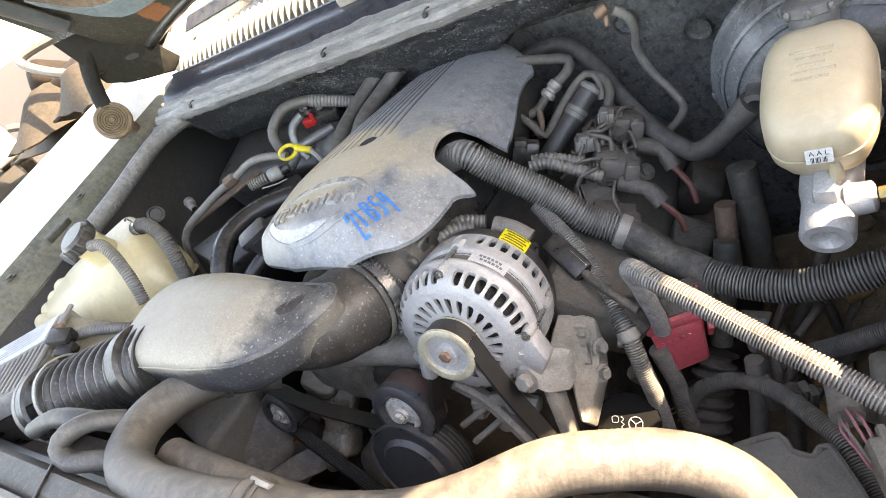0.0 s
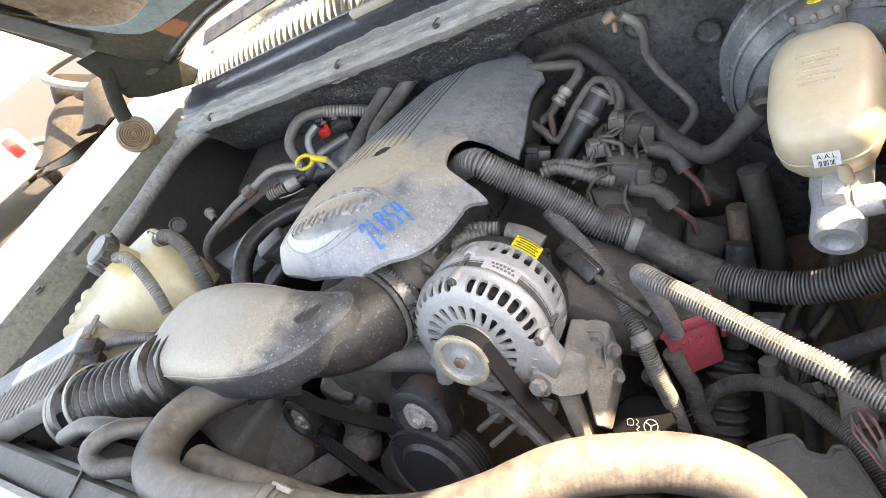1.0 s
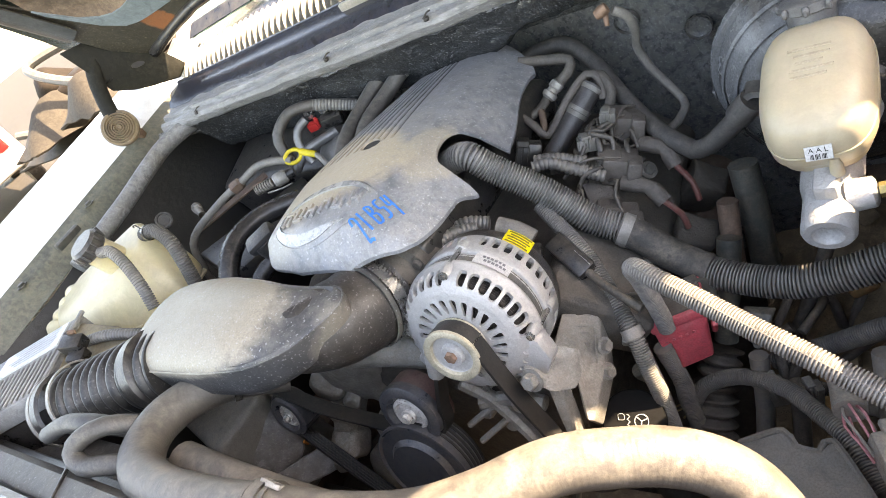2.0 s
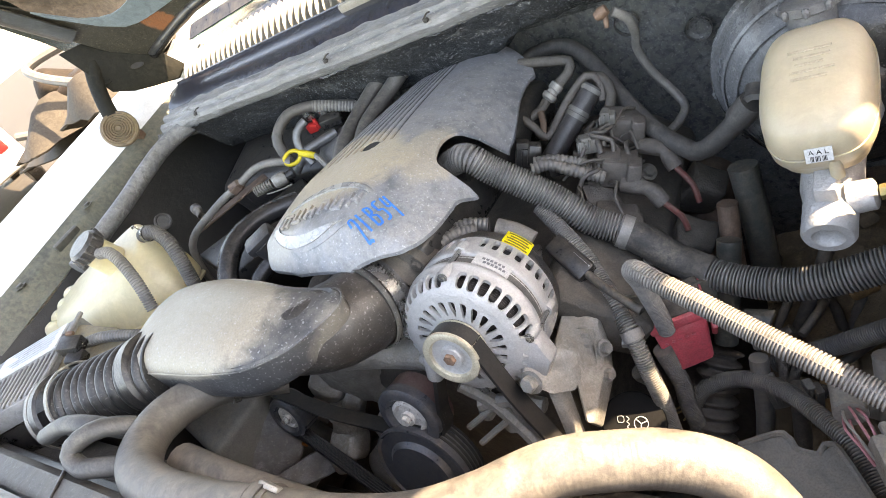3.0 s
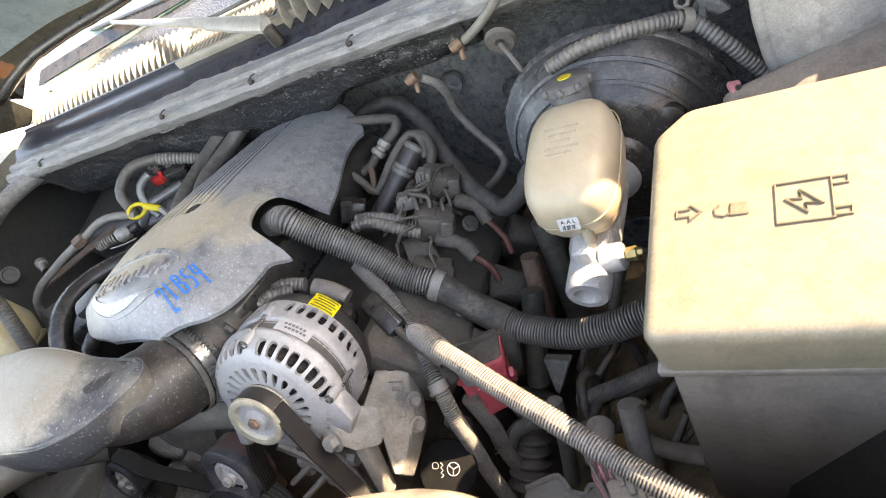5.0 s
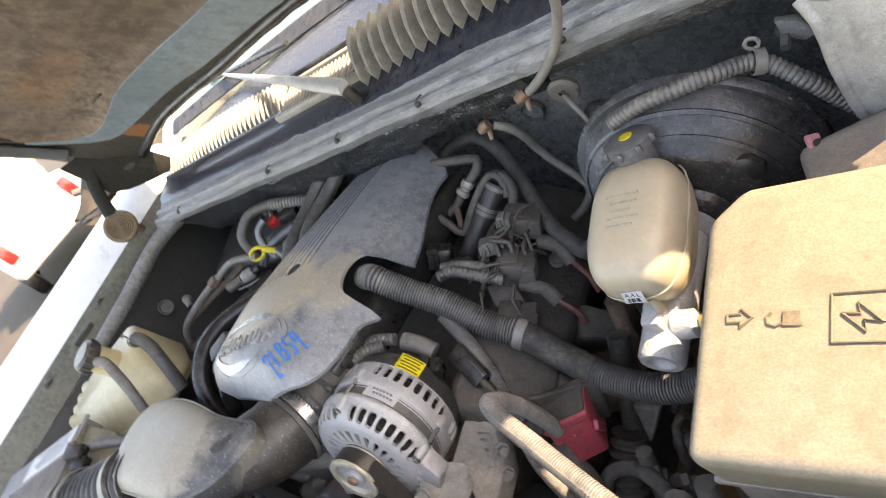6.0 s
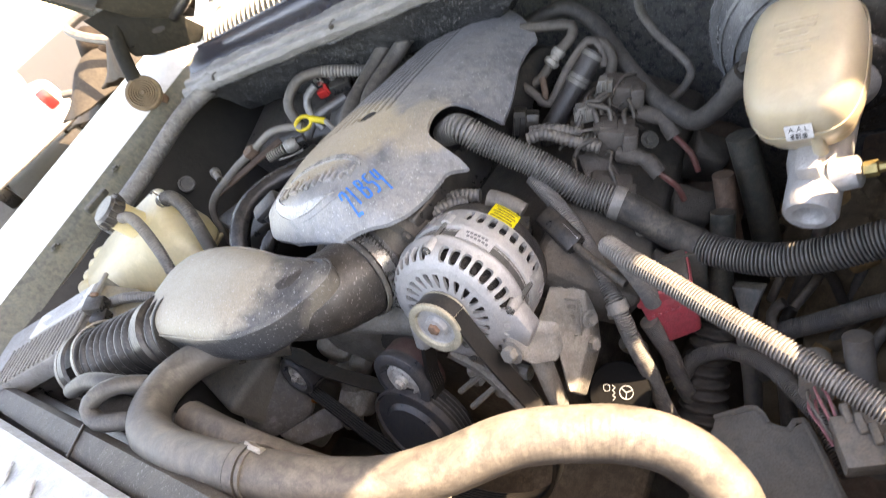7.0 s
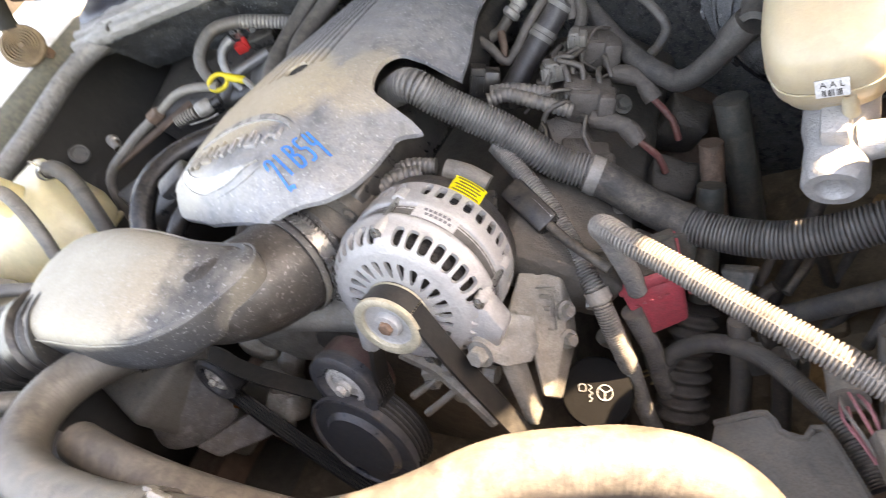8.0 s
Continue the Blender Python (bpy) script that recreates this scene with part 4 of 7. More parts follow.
def coolant_tank():
    root = thing("coolant_tank", (-0.6, 0.33, 1.0), "yellowed translucent coolant tank with a black cap", "coolant tank")
    k = lambda a, e: math.copysign(abs(a) ** e, a)

    def block(foot, top, z0, z1, bevel):
        bm = bmesh.new()
        for (pl, z) in ((foot, z0), (top, z1)):
            for x, y, *dz in pl:
                bm.verts.new((x, y, z + (dz[0] if dz else 0)))
        bmesh.ops.convex_hull(bm, input=list(bm.verts))
        bmesh.ops.dissolve_limit(bm, angle_limit=0.12, verts=list(bm.verts), edges=list(bm.edges))
        bmesh.ops.bevel(bm, geom=list(bm.edges), offset=bevel, segments=4, profile=0.5, affect="EDGES")
        return bm

    def lobe(c, s, turn, e=0.66):
        bm = bmesh.new()
        bmesh.ops.create_uvsphere(bm, u_segments=28, v_segments=18, radius=1)
        for v in bm.verts:
            p = v.co.copy()
            v.co = Vector((k(p.x, e) * s[0], k(p.y, e) * s[1], k(p.z, e) * s[2]))
        bm.transform(pose(*c, *turn))
        return bm

    body = block([(-0.735, 0.27), (-0.69, 0.36), (-0.61, 0.43), (-0.54, 0.46), (-0.45, 0.42), (-0.425, 0.36), (-0.47, 0.29), (-0.57, 0.245), (-0.67, 0.238)],
                 [(-0.728, 0.283, -0.046), (-0.680, 0.350, -0.022), (-0.595, 0.412, -0.008), (-0.553, 0.442, 0.0), (-0.505, 0.425, 0.004), (-0.456, 0.372, -0.014), (-0.480, 0.322, -0.036), (-0.565, 0.280, -0.044), (-0.670, 0.252, -0.048)], 1.035, 1.150, 0.013)
    part("body", body, M_TANK, root, sharp=50)
    for i in range(4):
        c = Vector((-0.712, 0.258, 1.068)).lerp(Vector((-0.700, 0.322, 1.088)), i / 3)
        part("scallop", lobe(c, (0.026, 0.015, 0.032), (0, 12, 25), 0.8), M_TANK, root, sharp=60)
    part("base_flange", box((-0.59, 0.325, 1.030), (0.285, 0.155, 0.010), 0.005, (0, 0, 10)), M_TANK, root)
    part("front_seam", tube([(-0.735, 0.252, 1.062), (-0.66, 0.226, 1.056), (-0.57, 0.246, 1.050), (-0.478, 0.290, 1.050)], 0.0022, 8), M_TANK, root)
    cc, up = Vector((-0.537, 0.352, 1.170)), Vector((0.02, -0.25, 1)).normalized()
    cap = part("cap", lathe([(0, 0.0), (0, 0.026), (0.003, 0.0285), (0.020, 0.0285), (0.025, 0.024), (0.025, 0)], cc, up, 40), M_CAP, root, "black ribbed screw cap", sharp=25)
    for a in steps(0, 2 * math.pi, 15)[:-1]:
        part("grip_rib", box(cc + up * 0.011 + Vector((0.0285 * math.cos(a), 0.0285 * math.sin(a), 0.007 * math.sin(a))), (0.005, 0.004, 0.018), 0.001, (14, 0, math.degrees(a)), 1), M_CAP, cap)
    part("neck", lathe([(-0.045, 0.026), (0.0, 0.024)], cc, up, 24), M_TANK, root)
    part("overflow_hose", corrugated([(-0.505, 0.345, 1.168), (-0.475, 0.345, 1.166), (-0.445, 0.335, 1.148), (-0.422, 0.318, 1.115), (-0.410, 0.300, 1.08)], 0.0095, 0.0040, 0.0018), M_CONDUIT, root)
    part("return_hose", corrugated([(-0.470, 0.400, 1.146), (-0.435, 0.402, 1.148), (-0.405, 0.394, 1.130), (-0.392, 0.38, 1.10), (-0.388, 0.36, 1.05)], 0.0115, 0.0034, 0.0010), M_RUBBER, root)
    part("hose_clip", joined(hose_clamp((-0.452, 0.401, 1.148), (0.035, 0.002, 0.002), 0.0118, 0.006), tube([(-0.455, 0.398, 1.158), (-0.457, 0.396, 1.172), (-0.462, 0.394, 1.168)], 0.0016, 6)), M_STEEL, root)


M_CAP = material("dusty_black_cap", (0.035, 0.036, 0.04), 0.5, var=0.2, dust=0.35)
coolant_tank()


AX = Vector((-0.03, 0.95, -0.31)).normalized()


M_STATOR = material("dark_stator_steel", (0.16, 0.16, 0.16), 0.5, metal=0.4, var=0.3, dust=0.4)


def vented(o, u, w, AX, bands):
    """A cast shell of bands, each (profile, cells, slot or None); a slot is (low, high, half width low, half width high, twist, left-out cells)."""
    bm = bmesh.new()
    ring = 144
    for prof, cells, slot in bands:
        run = [0.0]
        for a, b in zip(prof, prof[1:]):
            run.append(run[-1] + math.hypot(a[0] - b[0], a[1] - b[1]))
        xs, ss, rs = [q / run[-1] for q in run], [p[0] for p in prof], [p[1] for p in prof]

        def place(a, v):
            return bm.verts.new(o + AX * float(np.interp(v, xs, ss)) + (u * math.cos(a) + w * math.sin(a)) * float(np.interp(v, xs, rs)))

        top, m = ring // cells, 8
        pitch = 2 * math.pi / cells
        for c in range(cells):
            a0 = c * pitch
            if slot is None or c in slot[5]:
                grid = [[place(a0 + pitch * (i / top - 0.5), j / m) for i in range(top + 1)] for j in range(m + 1)]
                for j in range(m):
                    for i in range(top):
                        bm.faces.new((grid[j][i], grid[j][i + 1], grid[j + 1][i + 1], grid[j + 1][i]))
                continue
            lo, hi, h0, h1, tw, _ = slot
            edge = [(i / top - 0.5, 0.0) for i in range(top)] + [(0.5, j / m) for j in range(m)] + [(0.5 - i / top, 1.0) for i in range(top)] + [(-0.5, 1 - j / m) for j in range(m)]
            hole = []
            for a, v in edge:
                th = math.atan2((v - 0.5) * 2, a * 2)
                sn, cs = math.sin(th), math.cos(th)
                vv = (lo + hi) / 2 + (hi - lo) / 2 * math.copysign(abs(sn) ** 0.7, sn)
                half = h0 + (h1 - h0) * (vv - lo) / (hi - lo)
                hole.append((half * math.copysign(abs(cs) ** 0.55, cs) + tw * (vv - lo), vv))
            loops = [[place(a0 + pitch * (a * (1 - k) + b * k), v * (1 - k) + d * k) for (a, v), (b, d) in zip(edge, hole)] for k in (0, 0.6, 1)]
            n = len(edge)
            for one, two in zip(loops, loops[1:]):
                for i in range(n):
                    bm.faces.new((one[i], one[(i + 1) % n], two[(i + 1) % n], two[i]))
    bmesh.ops.remove_doubles(bm, verts=bm.verts, dist=0.00006)
    bmesh.ops.recalc_face_normals(bm, faces=bm.faces)
    bm.normal_update()
    # inner skin, joined to the outer one round every opening
    outside = list(bm.faces)
    rim = [e for e in bm.edges if e.is_boundary]
    hub = o + AX * 0.06
    deep = {}
    for v in list(bm.verts):
        n = v.normal if v.normal.dot(v.co - hub) > 0 else -v.normal
        deep[v] = bm.verts.new(v.co - n * 0.0045)
    for f in outside:
        bm.faces.new([deep[v] for v in reversed(f.verts)])
    for e in rim:
        a, b = e.verts
        bm.faces.new((a, b, deep[b], deep[a]))
    bmesh.ops.recalc_face_normals(bm, faces=bm.faces)
    return bm


def alternator():
    AX = Vector((-0.10, 0.95, -0.27)).normalized()
    o = Vector((0.149, 0.2745, 1.017))
    u = (Vector((1, 0, 0)) - AX * AX.x).normalized()
    w = u.cross(AX).normalized()
    at = lambda s, r, deg: o + AX * s + (u * math.cos(radians(deg)) + w * math.sin(radians(deg))) * r
    root = thing("alternator", o + AX * 0.1, "silver cast alternator with vent slots and a grooved pulley", "alternator")
    pul = part("pulley", lathe([(0.004, 0.0225), (0.001, 0.0240), (0.000, 0.0295), (0.001, 0.0315), (0.004, 0.0320), (0.006, 0.030), (0.007, 0.0268), (0.022, 0.0268), (0.023, 0.031), (0.025, 0.031), (0.026, 0.0)], o, AX, 48), M_PULLEY_RIM, root, "pale worn pulley rim")
    part("dish", lathe([(0.003, 0.0235), (0.006, 0.0225), (0.007, 0.0130), (0.003, 0.0125), (0.001, 0.0115), (0.001, 0.0)], o, AX, 40), M_ALU, pul, "pale dished pulley face")
    part("nut", lathe([(-0.003, 0.0), (-0.003, 0.0055), (-0.002, 0.0068), (0.002, 0.0070)], o, AX, 6), M_COPPER, pul, "rusty pulley nut")
    front = [([(0.026, 0.016), (0.0265, 0.031)], 24, None), ([(0.0265, 0.031), (0.0270, 0.044), (0.0285, 0.053)], 24, (0.14, 0.90, 0.16, 0.33, 0.35, ())),
             ([(0.0285, 0.053), (0.0290, 0.058), (0.0305, 0.0625)], 24, None), ([(0.0305, 0.0625), (0.0335, 0.0685), (0.038, 0.0725), (0.046, 0.0752), (0.0525, 0.0765)], 36, (0.12, 0.82, 0.35, 0.37, 0.0, (8, 17, 26, 35))),
             ([(0.0525, 0.0765), (0.056, 0.0785), (0.0605, 0.0785), (0.062, 0.0770), (0.062, 0.073)], 36, None)]
    part("front_housing", vented(o, u, w, AX, front), M_ALU, root, sharp=40)
    part("stator", lathe([(0.056, 0.05), (0.056, 0.0735)] + [(0.060 + 0.0018 * i, 0.0742 + 0.0004 * (i % 2)) for i in range(11)] + [(0.084, 0.0735), (0.084, 0.05)], o, AX, 60), M_STATOR, root, "dark laminated stator band")
    rear = [([(0.078, 0.072), (0.078, 0.0775), (0.083, 0.0785), (0.090, 0.0785)], 36, None), ([(0.090, 0.0785), (0.100, 0.0785), (0.111, 0.0775)], 36, (0.08, 0.92, 0.30, 0.28, 0.0, (8, 17, 26, 35))), ([(0.111, 0.0775), (0.115, 0.070), (0.116, 0.055), (0.117, 0.02)], 36, None)]
    part("rear_housing", vented(o, u, w, AX, rear), M_ALU, root, sharp=40)
    part("rear_cap", lathe([(0.108, 0.066), (0.113, 0.0755), (0.129, 0.0740), (0.138, 0.066), (0.146, 0.052), (0.148, 0)], o, AX, 48), M_CAP, root, "dark plastic rear cap")
    part("winding_core", lathe([(0.036, 0.0), (0.036, 0.048), (0.039, 0.0625)] + [(0.040 + 0.0016 * i, 0.0640 + 0.0012 * (i % 2)) for i in range(42)] + [(0.110, 0.062), (0.112, 0)], o, AX, 60), M_WIND, root, "dark wire windings behind the vents")
    for deg in (-5, 85, 175, 265):
        part("through_bolt", tube([at(0.055, 0.0775, deg), at(0.087, 0.0775, deg)], 0.0030, 8), M_STEEL, root)
        part("bolt_lug", joined(lathe([(0, 0), (0, 0.0052), (0.008, 0.0065), (0.022, 0.006), (0.022, 0)], at(0.037, 0.0735, deg), AX, 14), lathe([(0, 0), (0, 0.007), (0.014, 0.0065), (0.014, 0)], at(0.082, 0.0755, deg), AX, 14)), M_ALU, root)
        part("bolt", bolt(at(0.0372, 0.0735, deg), -AX, 0.0035, 0.0025), M_STEEL, root)
    way = AX * 0.024
    part("mount_ear", prism([at(0.036, r, a) for r, a in ((0.066, -6), (0.080, -10), (0.0945, -24), (0.0945, -44), (0.082, -52), (0.064, -56))], way, 0.0035), M_ALU, root)
    part("lower_ear", prism([at(0.036, r, a) for r, a in ((0.066, 196), (0.083, 200), (0.085, 218), (0.066, 226))], way, 0.0035), M_ALU, root)

    def tag(s, deg, r, half, l, mat, name, lab, under=None):
        """A label that wraps the round body."""
        return part(name, thicken(sheet(lambda a, b: at(s + b, r, deg - a), steps(-half, half, 8), (-l / 2, l / 2)), 0.0006), mat, under or root, lab)

    warn = tag(0.1230, 47, 0.0765, 12, 0.022, M_YLABEL, "warning_label", "yellow warning label with black print")
    for i in range(5):
        tag(0.1145 + 0.0042 * i, 47, 0.0772, 10 - 2 * (i % 2), 0.0016, M_YPRINT, "print_bar", "", warn)
    maker = tag(0.0705, 54, 0.0775, 15, 0.016, M_PAPER, "maker_label", "white maker's label with dark print")
    for i in range(2):
        for j in range(6):
            tag(0.0740 - 0.0055 * i, 62 - 3.2 * j - 2 * i, 0.0783, 1.1, 0.0028, M_GREYINK, "print_bar", "", maker)


M_GREYINK = material("grey_label_print", (0.20, 0.20, 0.21), 0.6, var=0.1)
M_YPRINT = material("faded_label_print", (0.22, 0.17, 0.02), 0.6, var=0.2)


alternator()


def bracket():
    root = thing("alternator_bracket", (0.24, 0.33, 0.85), "grey cast aluminium alternator bracket with bolts", "bracket")
    # sloping cast face, its flange and side walls
    face = [(0.196, 0.396, 0.932), (0.214, 0.397, 0.934), (0.2405, 0.394, 0.925), (0.2425, 0.356, 0.886), (0.243, 0.320, 0.882), (0.2435, 0.292, 0.880), (0.236, 0.290, 0.884), (0.232, 0.318, 0.922), (0.205, 0.335, 0.938)]
    part("web", prism(face, (-0.004, 0.012, -0.030), 0.003), M_ALU_D, root)
    part("stamp_frame", joined(*[box(p, q, 0.0006, (42, 3, 2), 1) for p, q in (((0.2255, 0.382, 0.9235), (0.022, 0.0016, 0.002)), ((0.2275, 0.350, 0.9015), (0.018, 0.0016, 0.002)), ((0.2155, 0.366, 0.917), (0.0016, 0.036, 0.002)), ((0.2375, 0.366, 0.9085), (0.0016, 0.036, 0.002)))]), M_ALU_D, root, "cast stamp frame")
    for i in range(3):
        part("stamp_bar", box((0.2265, 0.376 - 0.009 * i, 0.9185 - 0.0075 * i), (0.010, 0.004, 0.002), 0.0006, (42, 3, 2), 1), M_ALU_D, root)
    part("arm", prism([(0.197, 0.306, 0.967), (0.214, 0.311, 0.965), (0.236, 0.322, 0.944), (0.238, 0.305, 0.920), (0.224, 0.288, 0.938), (0.208, 0.286, 0.956), (0.198, 0.294, 0.964)], (0.004, 0.016, 0.004), 0.003), M_ALU_D, root)
    part("bolt", joined(lathe([(0, 0), (0, 0.011), (0.002, 0.011), (0.002, 0.0)], (0.2135, 0.287, 0.9640), Vector((0.05, 0.85, -0.5)), 18), bolt((0.2135, 0.287, 0.9640), (-0.05, -0.85, 0.5), 0.0085, 0.010)), M_ALU_D, root)
    part("leg", prism([(0.214, 0.296, 0.945), (0.226, 0.300, 0.935), (0.230, 0.268, 0.862), (0.218, 0.268, 0.866)], (0.0, 0.02, 0), 0.003), M_ALU_D, root)
    for p in ((0.2425, 0.372, 0.902), (0.2435, 0.352, 0.882)):
        part("bolt", bolt(p, (1, -0.35, 0.35), 0.0065, 0.008), M_ALU_D, root)
    # lower casting with ribs, behind the belt
    ribs = [[(0.085, 0.300, 0.955), (0.12, 0.305, 0.94), (0.165, 0.315, 0.93), (0.20, 0.31, 0.93)], [(0.10, 0.295, 0.935), (0.125, 0.295, 0.905), (0.15, 0.285, 0.875), (0.17, 0.275, 0.84)],
            [(0.165, 0.30, 0.935), (0.175, 0.29, 0.89), (0.185, 0.28, 0.85), (0.19, 0.27, 0.82)], [(0.11, 0.29, 0.90), (0.15, 0.30, 0.90), (0.19, 0.30, 0.895)]]
    for r in ribs:
        part("casting_rib", tube(r, 0.009, 8), M_ALU_D, root)
    part("casting_web", prism([(0.08, 0.318, 0.96), (0.20, 0.328, 0.94), (0.20, 0.30, 0.85), (0.17, 0.292, 0.82), (0.11, 0.30, 0.88)], (0, 0.015, 0), 0.003), M_ENGINE, root)
    for p in ((0.112, 0.282, 0.888), (0.135, 0.282, 0.865), (0.165, 0.285, 0.905)):
        part("casting_boss", lathe([(0, 0), (0, 0.007), (0.004, 0.010), (0.02, 0.010)], p, AX, 14), M_ALU_D, root)
    part("small_cylinder", lathe([(0, 0), (0, 0.008), (0.003, 0.010), (0.035, 0.010), (0.035, 0)], (0.106, 0.275, 0.980), (0.3, 0.3, 1), 18), M_ALU, root)


bracket()


M_HUB = material("rust_flecked_hub", (0.68, 0.66, 0.62), 0.55, metal=0.2, var=0.3, speck=0.8, speck_col=(0.10, 0.05, 0.03), grain=60, bump=0.2)


def pulley(name, c, r, w, label, kind, face=M_HUB, rim=M_PULLEY):
    c = Vector(c)
    root = thing(name, c, label, "pulley", group="belt pulleys")
    if kind == "dished":
        part("face", lathe([(-0.004, 0), (-0.004, r * 0.62), (0.002, r * 0.70), (0.002, r * 0.93), (-0.001, r * 0.96), (0.0, r), (0.005, r), (0.006, r * 0.96), (w, r * 0.96), (w + 0.001, r * 0.5)], c, AX, 56), rim, root)
        for i in range(5):
            part("groove_ring", hose_clamp(c + AX * (0.012 + 0.0055 * i), AX, r * 0.955, 0.0026), M_BELT, root)
        part("rust_patch", lathe([(-0.0055, 0), (-0.0055, r * 0.20), (-0.004, r * 0.22)], c + Vector((0.0, -0.002, -r * 0.55)), AX, 20), M_COPPER, root, "rusty hub nose")
    else:
        part("rim", lathe([(0.006, r * 0.54), (0.002, r * 0.58), (-0.003, r * 0.72), (-0.003, r * 0.90), (0.0, r), (0.006, r * 1.02), (0.008, r), (w, r), (w, r * 0.4)], c, AX, 56), rim, root)
        part("hub", lathe([(-0.002, 0), (-0.002, r * 0.15), (0.003, r * 0.20), (0.004, r * 0.40), (0.000, r * 0.46), (0.002, r * 0.56), (0.007, r * 0.57)], c, AX, 40), face, root, "rust-flecked metal hub")
        part("bolt", bolt(c - AX * 0.001, -AX, r * 0.15, 0.006), face, root)
    return root


t = pulley("tensioner_pulley", (0.043, 0.247, 0.931), 0.042, 0.012, "dark blue-grey tensioner pulley with a rust-flecked hub", "ring")
part("belt_band", lathe([(0.012, 0.0400), (0.012, 0.0415), (0.034, 0.0415), (0.034, 0.03)], (0.043, 0.247, 0.931), AX, 48), M_BAND, t, "reddish-brown worn band")
pulley("idler_pulley", (-0.213, 0.238, 0.899), 0.033, 0.028, "small dark idler pulley with a dusty bolt", "ring")
pulley("crank_pulley", (0.034, 0.214, 0.860), 0.068, 0.034, "large dark blue-grey grooved pulley with a rusty nose", "dished")


def belt():
    def wrap(c, r, a0, a1, n):
        """Points round a pulley, from angle a0 to a1, in degrees from +x towards +z."""
        return [tuple(Vector(c) + Vector((r * math.cos(radians(a)), r * 0.31 * math.sin(radians(a)), r * 0.95 * math.sin(radians(a))))) for a in steps(a0, a1, n)]

    alt, ten, idl = (0.147, 0.2890, 1.0125), (0.043, 0.264, 0.926), (-0.2135, 0.2515, 0.8945)
    pts = wrap(alt, 0.0290, 20, 195, 9) + [(0.103, 0.272, 0.965)] + wrap(ten, 0.0440, 5, -85, 5) + [(-0.04, 0.249, 0.901), (-0.127, 0.250, 0.917)] + wrap(idl, 0.0345, 95, 235, 7)
    pts += [(-0.151, 0.222, 0.822), (-0.077, 0.204, 0.773), (0.0, 0.190, 0.745), (0.10, 0.195, 0.74), (0.19, 0.215, 0.78), (0.232, 0.245, 0.87), (0.218, 0.259, 0.905), (0.193, 0.275, 0.960)] + wrap(alt, 0.0290, 5, 20, 2)
    line = spline(pts, 0.006)
    bm = bmesh.new()
    rows = []
    sec = [(-0.011, -0.0022), (0.011, -0.0022)] + [(0.011 - 0.022 * (i + 0.5) / 12, 0.0022 if i % 2 else 0.0004) for i in range(12)]
    for i, c in enumerate(line):
        d = (line[(i + 1) % len(line)] - line[i - 1]).normalized()
        n = d.cross(AX).normalized()
        rows.append([bm.verts.new(c + AX * a + n * b) for a, b in sec])
    for a, b in zip(rows, rows[1:]):
        for k in range(len(sec)):
            bm.faces.new((a[k], a[(k + 1) % len(sec)], b[(k + 1) % len(sec)], b[k]))
    tagged(part("drive_belt", bm, M_BELT, base=(0.1, 0.25, 0.9), sharp=20), "worn black ribbed drive belt round the pulleys", "belt")


belt()


def radiator_hose():
    root = thing("radiator_hose", (0.2, 0.1, 1.0), "thick dusty grey-brown upper radiator hose with a clamp", "hose")
    pts = [(-0.095, 0.245, 1.015), (-0.130, 0.208, 1.052), (-0.148, 0.168, 1.076), (-0.150, 0.128, 1.090), (-0.134, 0.093, 1.096), (-0.100, 0.070, 1.098), (-0.05, 0.062, 1.098), (0.0, 0.062, 1.097), (0.051, 0.066, 1.094), (0.097, 0.072, 1.091),
           (0.154, 0.085, 1.070), (0.207, 0.108, 1.045), (0.253, 0.137, 1.034), (0.304, 0.178, 1.024), (0.354, 0.203, 1.005), (0.378, 0.212, 0.993), (0.399, 0.216, 0.981), (0.418, 0.214, 0.967), (0.432, 0.208, 0.951), (0.442, 0.197, 0.935), (0.447, 0.175, 0.910), (0.448, 0.13, 0.87)]
    line = spline(pts, 0.0016)
    radii = []
    for i, p in enumerate(line):
        bend = max(0, 1 - abs(p.x + 0.14) / 0.05) + max(0, 1 - abs(p.x - 0.36) / 0.13)
        radii.append(0.0232 - 0.0008 * min(1, max(0, p.x / 0.3)) + 0.00016 * bend * math.sin(i * 2 * math.pi / 3) + 0.0004 * noise.noise(p * 45))
    part("tube", sweep(line, radii, 32), M_HOSE, root, sharp=80)
    c, ax = Vector((0.097, 0.072, 1.091)), Vector((0.057, 0.010, -0.012)).normalized()
    part("clamp", joined(hose_clamp(c, ax, 0.0236, 0.011), hose_clamp(c + ax * 0.011, ax, 0.0234, 0.004), hose_clamp(c - ax * 0.008, ax, 0.0232, 0.003)), M_HOSE, root, "dusty spring clamp")
    part("clamp_ear", joined(box(c + Vector((0.016, 0.018, 0.015)), (0.014, 0.005, 0.010), 0.0015, (20, 30, 0)), box(c + Vector((0.004, 0.020, 0.014)), (0.010, 0.004, 0.009), 0.0012, (20, 20, 0))), M_ALU_D, root)
    part("end_clamp", hose_clamp((-0.131, 0.207, 1.053), (-0.5, -0.85, 0.6), 0.0240, 0.009), M_STEEL, root)
    lower = tube([(-0.12, 0.105, 1.055), (-0.05, 0.100, 1.050), (0.03, 0.100, 1.03), (0.10, 0.11, 0.98), (0.16, 0.13, 0.90)], 0.020, 16)
    part("lower_branch", lower, M_HOSE, root)


radiator_hose()


